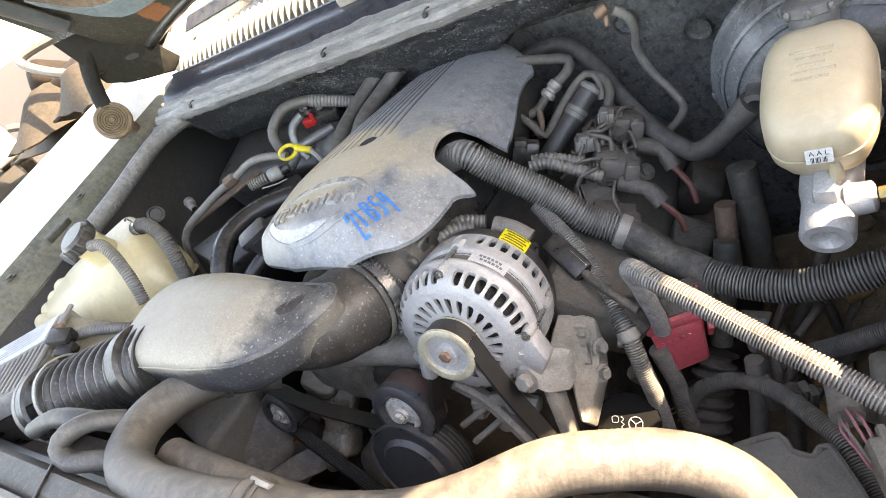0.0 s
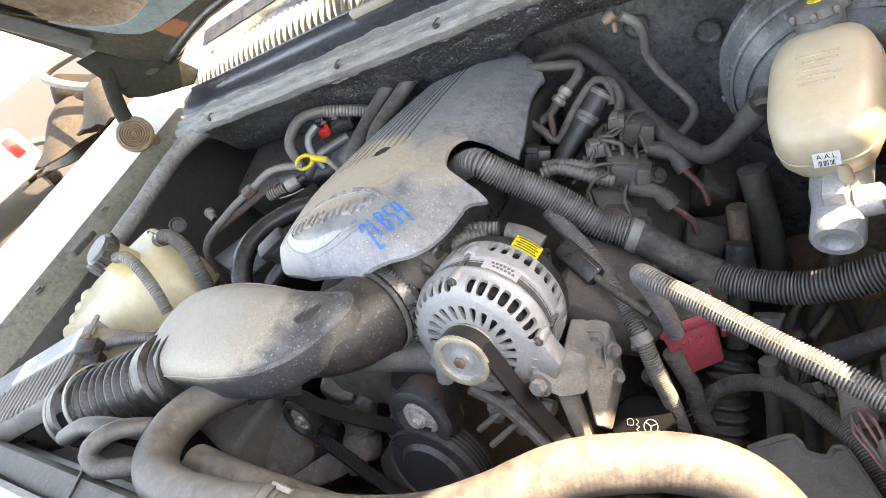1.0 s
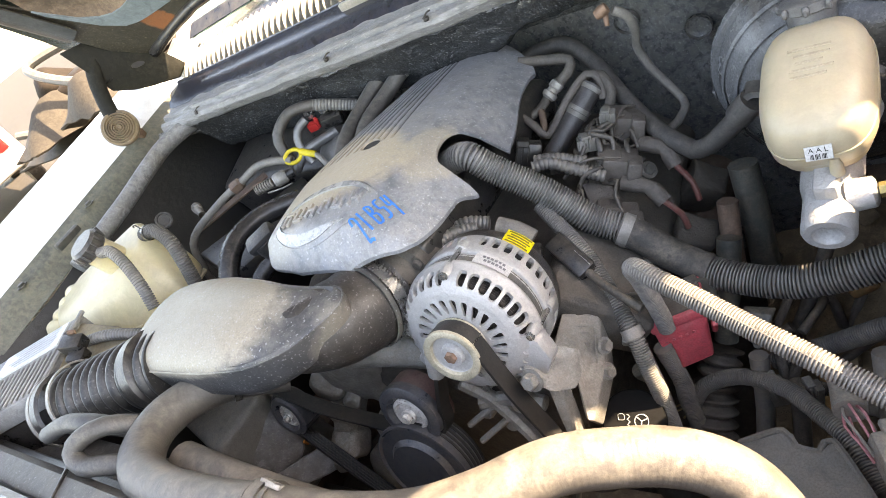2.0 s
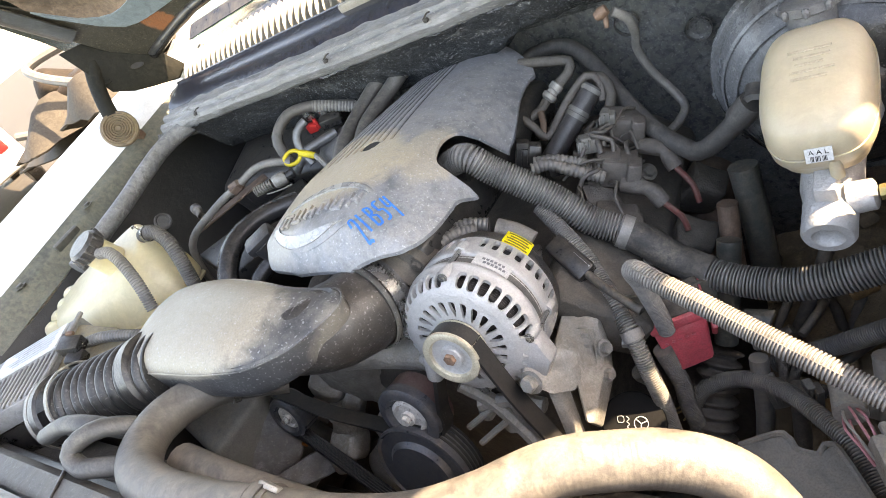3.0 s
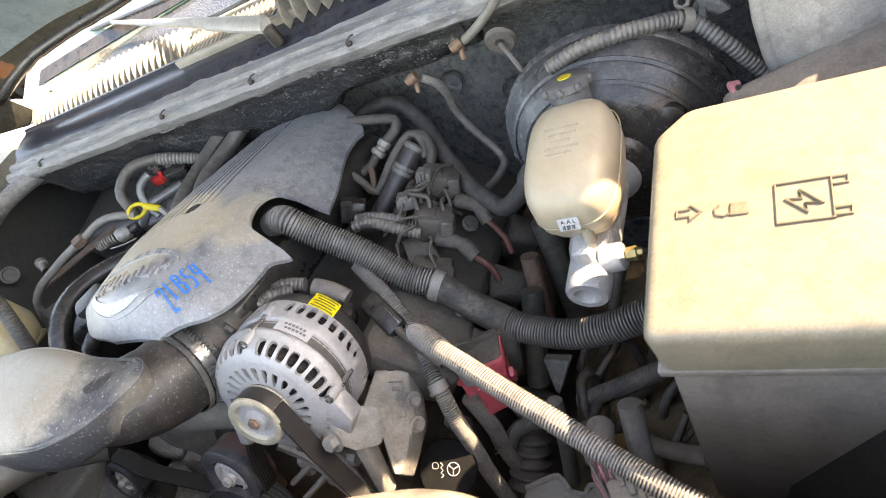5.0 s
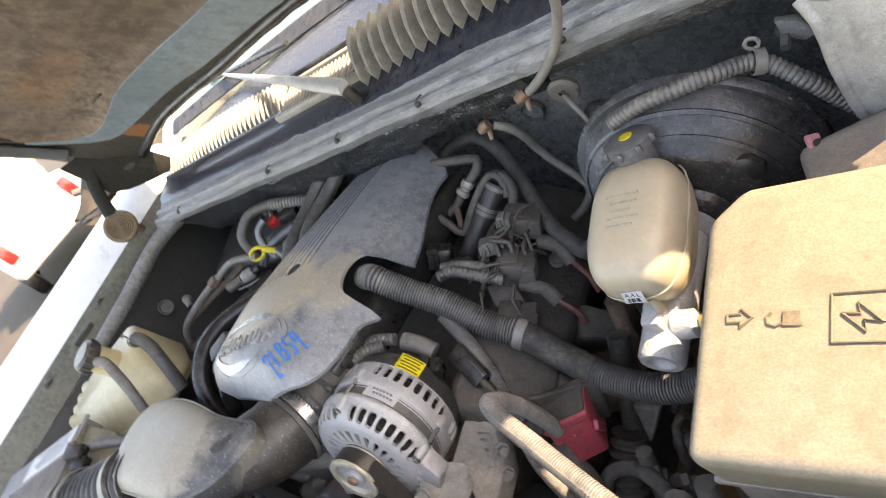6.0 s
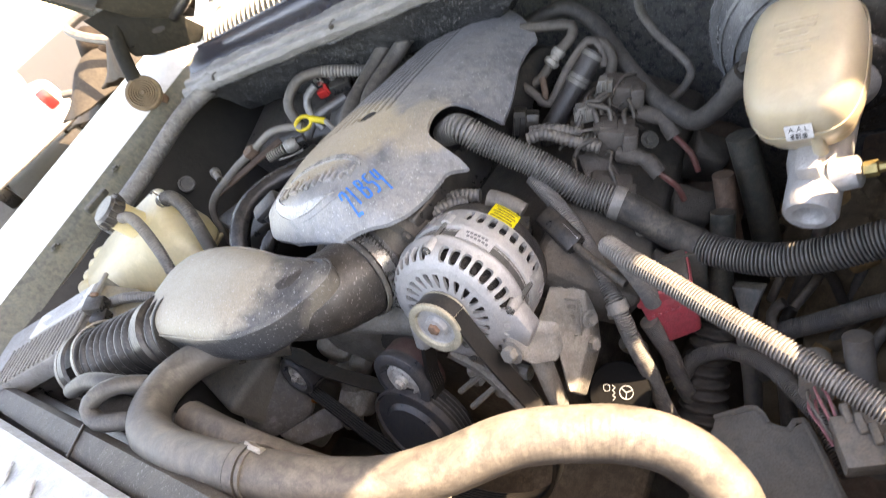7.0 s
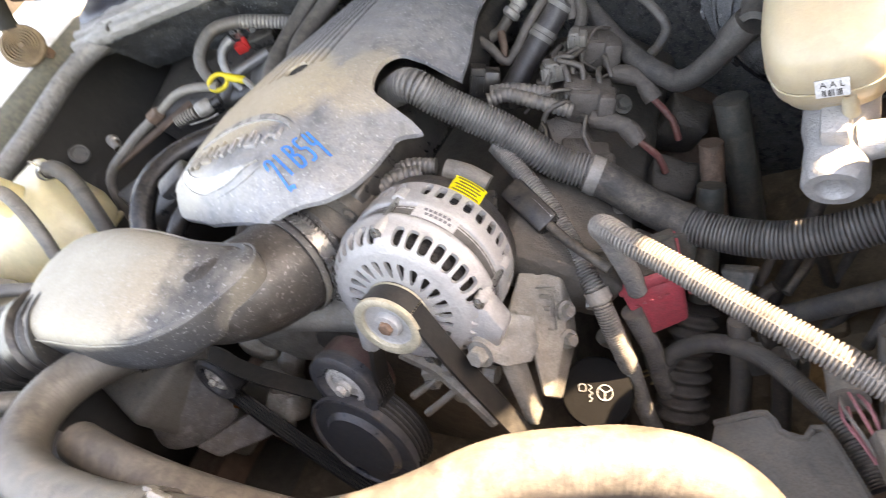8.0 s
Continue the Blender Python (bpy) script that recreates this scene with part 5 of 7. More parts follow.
def conduit(name, pts, r, label, mat=M_CONDUIT, pitch=0.0025, tape=(), clips=(), seam=False):
    root = thing(name, pts[0], label, "conduit", group="wiring conduits")
    part("ribbed_tube", corrugated(pts, r, pitch, r * 0.22), mat, root, sharp=30)
    if seam:
        line = spline(pts, 0.006)
        part("split_seam", sweep([p + Vector((-0.2, -0.35, 0.9)).normalized() * r * 0.93 for p in line], r * 0.10, 6), M_CONDUIT_D, root, "dark split seam")
    for seg in tape:
        line = spline(seg, 0.004)
        part("tape_wrap", sweep(line, [r * 1.05 + 0.0006 * noise.noise(p * 90) for p in line], 18), M_TAPE, root, "dusty black tape wrap")
    for c, ax in clips:
        part("clip", joined(hose_clamp(c, ax, r * 1.02, 0.012), box(Vector(c) + Vector((-0.008, 0.0, -r)), (0.014, 0.016, 0.014), 0.002, (20, 20, 10))), M_PALECLIP, root, "pale plastic clip")
    return root


M_TAPE = material("dusty_black_tape", (0.055, 0.054, 0.053), 0.65, var=0.3, dust=0.5, grain=150, bump=0.3)
M_CONDUIT_M = material("worn_grey_conduit", (0.135, 0.133, 0.131), 0.45, var=0.35, dust=0.6, dust_col=(0.34, 0.325, 0.30), bump=0.05, fleck=0.3)
M_PALECLIP = material("pale_plastic_clip", (0.32, 0.31, 0.29), 0.55, var=0.2, dust=0.4)
M_STRAND = material("pale_frayed_tape", (0.45, 0.37, 0.22), 0.7, var=0.3)
conduit("main_conduit", [(0.060, 0.53, 1.070), (0.104, 0.513, 1.086), (0.129, 0.512, 1.060), (0.176, 0.514, 1.010), (0.216, 0.509, 0.965), (0.255, 0.508, 0.938), (0.299, 0.495, 0.904), (0.350, 0.478, 0.887), (0.408, 0.470, 0.880),
                        (0.459, 0.473, 0.885), (0.514, 0.482, 0.897), (0.60, 0.485, 0.91)], 0.0178, "thick dark grey ribbed wiring conduit, partly taped", M_CONDUIT_M, 0.0034,
        tape=[[(0.245, 0.509, 0.945), (0.27, 0.504, 0.926), (0.299, 0.495, 0.904), (0.335, 0.483, 0.890)]], clips=[((0.250, 0.508, 0.941), (0.04, -0.002, -0.028))])
conduit("sunlit_conduit", [(0.297, 0.412, 0.880), (0.299, 0.411, 0.905), (0.302, 0.405, 0.950), (0.308, 0.394, 0.987), (0.314, 0.382, 1.013), (0.325, 0.371, 1.027), (0.345, 0.358, 1.027), (0.380, 0.342, 1.017), (0.420, 0.323, 1.005), (0.460, 0.305, 0.993), (0.500, 0.287, 0.981), (0.550, 0.265, 0.967), (0.59, 0.25, 0.956)], 0.0098,
        "pale grey ribbed conduit bending up from the red box", seam=True)
conduit("branch_conduit", [(0.165, 0.505, 1.0), (0.213, 0.466, 0.957), (0.237, 0.438, 0.933), (0.258, 0.408, 0.914), (0.270, 0.391, 0.900), (0.279, 0.372, 0.868), (0.281, 0.362, 0.815), (0.274, 0.355, 0.73), (0.262, 0.36, 0.60)], 0.0100, "grey ribbed branch conduit held by a clip",
        clips=[((0.270, 0.391, 0.900), (0.012, -0.02, -0.025))])
frayed = conduit("thin_conduit", [(0.289, 0.398, 0.748), (0.308, 0.409, 0.770), (0.352, 0.409, 0.794), (0.401, 0.386, 0.812), (0.441, 0.348, 0.828), (0.465, 0.321, 0.836), (0.49, 0.28, 0.83)], 0.0095, "thin dark ribbed conduit with a frayed end", M_CONDUIT_D)
for i in range(9):
    a = 2 * math.pi * i / 9
    o = Vector((0.006 * math.cos(a), 0.003 * math.sin(a), 0.006 * math.sin(a)))
    part("frayed_strand", tube([tuple(Vector((0.292, 0.400, 0.752)) + o), tuple(Vector((0.286, 0.396, 0.745)) + o * 1.3), tuple(Vector((0.279 - 0.002 * (i % 3), 0.392, 0.738 + 0.002 * (i % 2))) + o * 1.9)], 0.0012, 6), M_STRAND, frayed, "pale frayed tape strand")
conduit("box_feed_conduit", [(0.288, 0.40, 0.86), (0.292, 0.395, 0.80), (0.288, 0.39, 0.75), (0.285, 0.385, 0.60)], 0.0105, "grey ribbed feed conduit below the red box", M_CONDUIT_D)
conduit("side_conduit", [(0.37, 0.47, 0.735), (0.40, 0.468, 0.755), (0.44, 0.462, 0.785), (0.50, 0.455, 0.83), (0.55, 0.45, 0.86)], 0.011, "dusty ribbed conduit running under the fuse box", M_CONDUIT_D)


def red_box():
    root = thing("battery_junction_box", (0.30, 0.40, 0.80), "faded red plastic battery junction box on a dark bracket", "junction box")
    f = [(0.282, 0.406, 0.884), (0.338, 0.430, 0.890), (0.330, 0.419, 0.818), (0.293, 0.389, 0.826)]
    n = Vector((-0.30, 0.92, 0.10)).normalized()
    part("body", prism(f, n * 0.042, 0.004), M_RED, root)
    part("lid", prism([(0.281, 0.403, 0.890), (0.341, 0.428, 0.895), (0.340, 0.427, 0.882), (0.282, 0.402, 0.877)], n * 0.046, 0.003), M_RED, root)
    part("dusty_top", prism([(0.280, 0.407, 0.893), (0.338, 0.432, 0.898), (0.324, 0.472, 0.902), (0.267, 0.447, 0.897)], (0, 0, -0.008), 0.003), M_ENGINE, root, "dark grimy top")
    part("latch", box((0.341, 0.428, 0.866), (0.006, 0.012, 0.028), 0.002, (25, 10, 20)), M_RED, root)
    for i in range(5):
        part("raised_bar", box(Vector((0.295, 0.403, 0.867)).lerp(Vector((0.322, 0.416, 0.869)), i / 4) - n * 0.0005, (0.0035, 0.0015, 0.005), 0.0005, (25, 15, 20), 1), M_RED, root)
    part("bracket", prism([(0.255, 0.42, 0.925), (0.285, 0.435, 0.915), (0.345, 0.47, 0.895), (0.335, 0.45, 0.84), (0.27, 0.43, 0.87)], (0, 0.008, -0.003), 0.002), M_DARKRIM, root)


red_box()


def brake():
    root = thing("brake_booster", (0.465, 0.72, 0.88), "large round dusty black vacuum brake booster", "brake booster")
    o, ax = Vector((0.473, 0.600, 0.986)), Vector((0, 1, 0.03))
    part("front_shell", lathe([(0.0, 0.0), (0.0, 0.040), (0.004, 0.046), (0.012, 0.049), (0.013, 0.062), (0.015, 0.068), (0.019, 0.082), (0.0225, 0.089), (0.030, 0.094), (0.034, 0.102), (0.042, 0.110), (0.052, 0.117), (0.062, 0.1225), (0.074, 0.1255)], o, ax, 80), M_BOOST, root)
    part("crimp_ring", lathe([(0.073, 0.124), (0.072, 0.131), (0.076, 0.1340), (0.084, 0.1340), (0.087, 0.130), (0.087, 0.12)], o, ax, 72), M_BOOST, root)
    part("rear_shell", lathe([(0.086, 0.120), (0.094, 0.110), (0.108, 0.085), (0.118, 0.05), (0.125, 0.045)], o, ax, 72), M_BOOST, root)
    for a in steps(0, 2 * math.pi, 13)[:-1]:
        part("crimp_tab", box(o + Vector((0.1340 * math.cos(a), 0.0795, 0.1340 * math.sin(a))), (0.010, 0.012, 0.004), 0.0012, (0, 90 - math.degrees(a), 0), 1), M_BOOST, root)
    for q, r in ((0.0335, 0.1010), (0.0515, 0.1165)):
        part("pressed_bead", lathe([(q + 0.0035, r + 0.0005), (q - 0.001, r + 0.0022), (q - 0.004, r - 0.0008)], o, ax, 72), M_BOOST, root)
    part("check_valve", lathe([(0, 0.0), (0, 0.012), (0.004, 0.018), (0.014, 0.019), (0.022, 0.014)], o + Vector((0.070, 0.018, 0.040)), Vector((0, 1, 0)), 24), M_BLACK, root)
    part("hose_port", lathe([(-0.012, 0.010), (-0.010, 0.016), (0.0, 0.017), (0.012, 0.020)], o + Vector((-0.072, 0.012, 0.026)), (0.2, 1, 0), 20), M_RUBBER, root)
    mc = thing("brake_master_cylinder", (0.465, 0.5, 0.95), "cast aluminium brake master cylinder with a cream fluid reservoir", "master cylinder")
    part("barrel", lathe([(0.016, 0), (0.014, 0.008), (0.002, 0.011), (0.0, 0.0135), (0.0, 0.020), (0.004, 0.0225), (0.04, 0.0225), (0.055, 0.026), (0.14, 0.027), (0.15, 0.04), (0.16, 0.04)], (0.462, 0.452, 0.964), (0.02, 1, 0.12), 36), M_ALU, mc)
    part("saddle", box((0.464, 0.500, 0.992), (0.020, 0.055, 0.030), 0.005, (6, 0, 0)), M_ALU, mc)
    part("port", lathe([(0, 0.015), (0.020, 0.014), (0.022, 0.011), (0.024, 0)], (0.478, 0.487, 0.976), (1, 0.05, 0.1), 20), M_ALU, mc)
    part("line_nut", lathe([(0, 0.007), (0.010, 0.007), (0.011, 0.0045), (0.016, 0.004)], (0.502, 0.488, 0.979), (1, 0.05, 0.1), 6), M_BRASS, mc, "brass line nut")
    part("brake_line", tube([(0.512, 0.488, 0.980), (0.54, 0.490, 0.982), (0.565, 0.50, 0.98), (0.57, 0.53, 0.96), (0.56, 0.57, 0.95)], 0.0028, 8), M_TAN, mc)
    part("foot", lathe([(0, 0.006), (0.02, 0.005)], (0.474, 0.490, 1.003), (0, 0, 1), 14), M_RES, mc)
    k = lambda a, e: math.copysign(abs(a) ** e, a)
    bm = bmesh.new()
    bmesh.ops.create_uvsphere(bm, u_segments=64, v_segments=40, radius=1)
    for v in bm.verts:
        p = v.co.copy()
        q = Vector((k(p.x, 0.55) * 0.0455, k(p.y, 0.60) * 0.069, k(p.z, 0.60) * 0.046))
        if q.z < -0.012:
            t = min(1, (-0.012 - q.z) / 0.004)
            q.x *= 1 - 0.07 * t
            q.y *= 1 - 0.05 * t
        q.x *= 1 - 0.9 * max(0, -q.y - 0.02)
        q.x *= 1 - 1.5 * max(0, q.y - 0.03)
        v.co = q
    bm.transform(pose(0.463, 0.553, 1.042, 13, 0, 0))
    part("reservoir", bm, M_RES, mc, "cream translucent reservoir with a moulded seam", sharp=60)
    seam = [(0.463 + 0.0455 * k(math.cos(a), 0.55) * (1 - 0.06 * max(0, -math.sin(a))), 0.553 + 0.0695 * k(math.sin(a), 0.6), 1.046 + 0.016 * k(math.sin(a), 0.6)) for a in steps(0, 2 * math.pi, 60)]
    for i in range(5):
        bb = box((0.002 * (i % 2), 0.018 - 0.008 * i, 0.0458), (0.034 - 0.006 * (i % 3), 0.0028, 0.0012), 0.0003, segs=1)
        bb.transform(pose(0.463, 0.553, 1.042, 13, 0, 0))
        part("faint_print", bb, M_RESPRINT, mc, "faded moulded print")
    part("moulding_seam", tube(seam, 0.0009, 6, 0.01), M_RES, mc)
    c, ax2 = Vector((0.461, 0.620, 1.094)), Vector((0, 0.22, 1)).normalized()
    lid_cap = part("reservoir_cap", joined(lathe([(-0.030, 0.020), (0, 0.021), (0.002, 0.025), (0.010, 0.025), (0.012, 0.022), (0.013, 0)], c, ax2, 28), *[box(c + Vector((0.025 * math.cos(a), 0.025 * math.sin(a), 0.006 - 0.005 * math.sin(a))), (0.006, 0.006, 0.010), 0.002, (0, 0, math.degrees(a)), 1) for a in steps(0, 2 * math.pi, 9)[:-1]]), M_CAPG, mc, "dusty grey ribbed cap")
    part("cap_mark", lathe([(0, 0), (0, 0.007), (0.001, 0.007), (0.001, 0)], c + ax2 * 0.0128, ax2, 20), M_YELLOW, lid_cap, "yellow moulded mark")
    m = Matrix.Translation((0.4655, 0.4802, 1.0375)) @ Euler((radians(75), 0, radians(1))).to_matrix().to_4x4() @ Matrix.Scale(0.72, 4)
    b = box((0, 0, 0), (0.029, 0.0185, 0.0012), 0.0003, segs=1)
    b.transform(m)
    tag = part("label", b, M_PAPER, mc, "white label lettered AAL over a bar code")
    text_mesh("A A L", 0.0088, m @ Matrix.Translation((0, 0.0038, 0.0009)), M_INKBLACK, "lettering", tag)
    bars = []
    for i in range(14):
        if i % 5 != 3:
            bb = box((-0.009 + 0.0014 * i, -0.0045, 0.0009), (0.0005 + 0.0003 * (i % 3), 0.0065, 0.0004), 0)
            bb.transform(m)
            bars.append(bb)
    part("bar_code", joined(*bars), M_INKBLACK, tag)


M_RESPRINT = material("faded_reservoir_print", (0.44, 0.37, 0.265), 0.6, var=0.15, bump=0.0, fleck=0.5)
M_CAPG = material("dusty_grey_cap", (0.10, 0.10, 0.105), 0.6, var=0.25, dust=0.5, dust_col=(0.24, 0.23, 0.21))
M_BRASS = material("dull_brass", (0.55, 0.42, 0.18), 0.4, metal=0.8, var=0.2)
brake()


def fuse_box():
    root = thing("fuse_box", (0.69, 0.43, 0.9), "cream fuse box lid with embossed symbols on a grey body", "fuse box")
    tilt = 9
    m = pose(0.693, 0.422, 1.090, tilt, 0, 0)

    def put(bm):
        bm.transform(m)
        return bm

    # lid with a cut rear corner
    outline = [(-0.135, -0.105), (0.13, -0.105), (0.13, 0.105), (-0.108, 0.105), (-0.135, 0.080)]
    lid = prism([(x, y, 0) for x, y in outline], (0, 0, -0.052), 0)
    bmesh.ops.recalc_face_normals(lid, faces=lid.faces)
    bmesh.ops.bevel(lid, geom=[e for e in lid.edges if max(v.co.z for v in e.verts) > -0.001 or abs(e.verts[0].co.z - e.verts[1].co.z) > 0.01], offset=0.011, segments=4, profile=0.5, affect="EDGES")
    lid = put(lid)
    top = part("lid", lid, M_FUSE, root, "cream dusty lid")
    body = prism([(x * 0.97, y * 0.97, -0.05) for x, y in outline], (0, 0.0, -0.24), 0.008)
    for v in body.verts:
        if v.co.z < -0.1:
            v.co.x = 0.02 + (v.co.x - 0.02) * 1.10
            v.co.y -= 0.03
    part("body", put(body), M_FUSE_D, root, "grey-brown lower body")
    part("rim", put(prism([(x * 1.012, y * 1.012, -0.050) for x, y in outline], (0, 0, -0.009), 0.002)), M_FUSE_D, root)
    inv = m.inverted()

    def at(x, y):
        q = inv @ Vector((x, y, 1.09))
        return q.x, q.y

    def line(pts, name="embossed_line", w=0.0011):
        b = sweep([Vector((*p, 0.0006)) for p in pts], w, 6)
        part(name, put(b), M_EMBOSS, top)

    ax_, ay = at(0.589, 0.417)
    line([(ax_ - 0.008, ay + 0.003), (ax_ + 0.001, ay + 0.003), (ax_ + 0.001, ay + 0.007), (ax_ + 0.009, ay), (ax_ + 0.001, ay - 0.007), (ax_ + 0.001, ay - 0.003), (ax_ - 0.008, ay - 0.003), (ax_ - 0.008, ay + 0.003)], "embossed_arrow")
    lx, ly = at(0.618, 0.415)
    part("embossed_padlock", put(box((lx + 0.005, ly, 0.0006), (0.012, 0.011, 0.002), 0.0006, segs=1)), M_EMBOSS, top)
    line([(lx - 0.001, ly - 0.003), (lx - 0.005, ly - 0.005), (lx - 0.010, ly - 0.003), (lx - 0.011, ly + 0.002), (lx - 0.008, ly + 0.005)], "embossed_shackle")
    sx, sy = at(0.6625, 0.414)
    line([(sx - 0.0165, sy - 0.0165), (sx + 0.0165, sy - 0.0165), (sx + 0.0165, sy + 0.0165), (sx - 0.0165, sy + 0.0165), (sx - 0.0165, sy - 0.0165)], "embossed_square")
    for d in (-0.012, 0.013):
        line([(sx + 0.0165, sy + d - 0.003), (sx + 0.026, sy + d - 0.003), (sx + 0.026, sy + d + 0.003), (sx + 0.0165, sy + d + 0.003)], "embossed_tab")
    line([(sx - 0.011, sy + 0.003), (sx + 0.002, sy - 0.010), (sx + 0.001, sy - 0.002), (sx + 0.011, sy - 0.004), (sx - 0.002, sy + 0.010), (sx - 0.001, sy + 0.002), (sx - 0.011, sy + 0.003)], "embossed_bolt")
    rel = thing("relay_cover", (0.66, 0.60, 0.95), "brown-grey plastic relay cover behind the fuse box", "relay cover")
    part("cover", box((0.70, 0.585, 1.01), (0.18, 0.12, 0.09), 0.012, (14, -8, 12), 3), M_FUSE_D, rel)
    part("plug", box((0.625, 0.60, 1.035), (0.030, 0.045, 0.026), 0.004, (20, 20, 25)), M_BLACK, rel)
    part("plug_tab", box((0.612, 0.612, 1.052), (0.012, 0.018, 0.006), 0.002, (20, 20, 25)), M_PINK, rel)
    bat = thing("battery", (0.67, 0.15, 0.85), "pale battery case with a toothed rear edge", "battery")
    part("case", box((0.672, 0.135, 0.935), (0.226, 0.19, 0.165), 0.006), M_FUSE, bat)
    for i in range(11):
        part("tooth", box((0.60 + i * 0.0165, 0.231, 1.019), (0.007, 0.006, 0.006), 0.001, segs=1), M_FUSE, bat)
    part("tray", box((0.67, 0.14, 0.80), (0.26, 0.24, 0.10), 0.01), M_BLACK, bat)


# raised symbols, coloured darker than the lid so that they stand out
M_EMBOSS = material("dark_embossing", (0.13, 0.105, 0.07), 0.7, var=0.2, bump=0.0)
fuse_box()
def engine_block():
    root = thing("engine_block", (0, 0.5, 0.7), "grimy cast engine block with brown dusty valve covers", "engine")
    def lump(c, s, bev, turn, mat, name, amp=0.006):
        b = box(c, s, bev, turn, 3)
        bmesh.ops.subdivide_edges(b, edges=list(b.edges), cuts=3, use_grid_fill=True)
        for v in b.verts:
            v.co += Vector((noise.noise(v.co * 25), noise.noise(v.co * 25 + Vector((7, 0, 0))), noise.noise(v.co * 25 + Vector((0, 9, 0))))) * amp
        return part(name, b, mat, root)
    lump((0.03, 0.56, 0.72), (0.30, 0.50, 0.40), 0.03, (0, 0, 0), M_ENGINE, "block")
    lump((0.205, 0.60, 0.885), (0.13, 0.42, 0.07), 0.02, (-8, 38, 0), M_ENGINE, "valve_cover")
    lump((-0.20, 0.60, 0.92), (0.13, 0.42, 0.07), 0.02, (-8, -38, 0), M_ENGINE, "valve_cover")
    lump((0.02, 0.36, 0.83), (0.22, 0.07, 0.24), 0.03, (0, 0, 0), M_ALU_D, "front_cover")
    lump((-0.13, 0.34, 0.90), (0.13, 0.08, 0.13), 0.03, (0, 10, 0), M_ALU_D, "pump_housing", 0.008)
    lump((0.01, 0.57, 1.02), (0.17, 0.40, 0.07), 0.02, (-8, 0, 0), M_BLACK, "manifold")
    lump((0.275, 0.64, 0.77), (0.08, 0.30, 0.08), 0.03, (0, 30, 0), M_RUST, "exhaust_manifold", 0.012)
    for y in (0.47, 0.57, 0.67):
        lump((0.285, y, 0.850), (0.050, 0.045, 0.060), 0.008, (20, 40, 15), M_ENGINE, "exhaust_port", 0.008)
    for p in ((0.235, 0.652, 0.906), (0.27, 0.50, 0.90)):
        part("bolt", bolt(p, (0.7, -0.3, 0.6), 0.008, 0.006), M_ALU_D, root)
    part("pump_neck", tube([(-0.05, 0.30, 0.985), (-0.02, 0.31, 0.975), (0.03, 0.325, 0.955), (0.07, 0.33, 0.94)], 0.024, 16), M_ALU_D, root)
    part("pump_neck", tube([(-0.15, 0.30, 0.96), (-0.12, 0.31, 0.95), (-0.07, 0.33, 0.94)], 0.018, 14), M_ALU_D, root)
    part("rail_bar", tube([(0.09, 0.27, 0.88), (0.13, 0.29, 0.90)], 0.004, 8), M_ALU_D, root)
    part("rail_bar", tube([(0.10, 0.262, 0.86), (0.145, 0.285, 0.885)], 0.004, 8), M_ALU_D, root)


engine_block()


def coil(c, turn):
    root = thing("ignition_coil", Vector(c) - Vector((0, 0, 0.03)), "brown dusty ignition coil pack with a rubber boot", "ignition coil", group="ignition coils")
    c = Vector(c)
    part("body", joined(box(c, (0.045, 0.040, 0.036), 0.005, turn), box(c + Vector((-0.008, 0.005, 0.018)), (0.030, 0.034, 0.012), 0.004, turn), box(c + Vector((0.022, -0.010, 0.0)), (0.018, 0.028, 0.028), 0.004, turn)), M_COIL, root)
    part("mount_tab", joined(box(c + Vector((-0.020, 0.022, 0.006)), (0.020, 0.020, 0.008), 0.002, turn), bolt(c + Vector((-0.022, 0.024, 0.010)), (0, 0, 1), 0.005, 0.005)), M_ALU_D, root)
    part("plug", joined(box(c + Vector((-0.026, -0.012, 0.012)), (0.020, 0.022, 0.016), 0.003, turn), *[box(c + Vector((-0.030 + 0.005 * i, -0.012, 0.021)), (0.002, 0.020, 0.004), 0.0005, turn, 1) for i in range(4)]), M_GREYBOX, root)
    return root


M_COIL = material("brown_grimy_coil", (0.105, 0.092, 0.082), 0.7, var=0.45, grain=80, bump=0.4, dust=0.5, dust_col=(0.21, 0.18, 0.15), fleck=0.3)
M_WIREB = material("dusty_black_wire", (0.05, 0.047, 0.045), 0.6, var=0.3, dust=0.5, bump=0.05)
M_WIRER = material("dull_red_wire", (0.20, 0.05, 0.045), 0.6, var=0.3, dust=0.4, bump=0.05)
for c, b0, b1, b2, b3 in (
        ((0.222, 0.668, 0.975), (0.245, 0.644, 0.958), (0.272, 0.637, 0.950), (0.284, 0.625, 0.929), (0.302, 0.607, 0.883)),
        ((0.228, 0.600, 0.962), (0.234, 0.580, 0.953), (0.265, 0.575, 0.943), (0.280, 0.566, 0.925), (0.298, 0.557, 0.886)),
        ((0.232, 0.535, 0.930), (0.245, 0.515, 0.915), (0.272, 0.510, 0.905), (0.285, 0.50, 0.885), (0.30, 0.495, 0.85))):
    r = coil(c, (-10, 25, 14))
    line = spline([b0, b1, b2], 0.005)
    part("boot", sweep(line, [0.0105 if i % 7 < 5 else 0.0088 for i in range(len(line))], 14), M_COIL, r, "grey-brown rubber plug boot")
    part("lead", tube([b2, tuple((Vector(b2) + Vector(b3)) / 2 + Vector((0.006, 0, 0))), b3], 0.0038, 8), M_WIRER, r, "dull red plug lead")

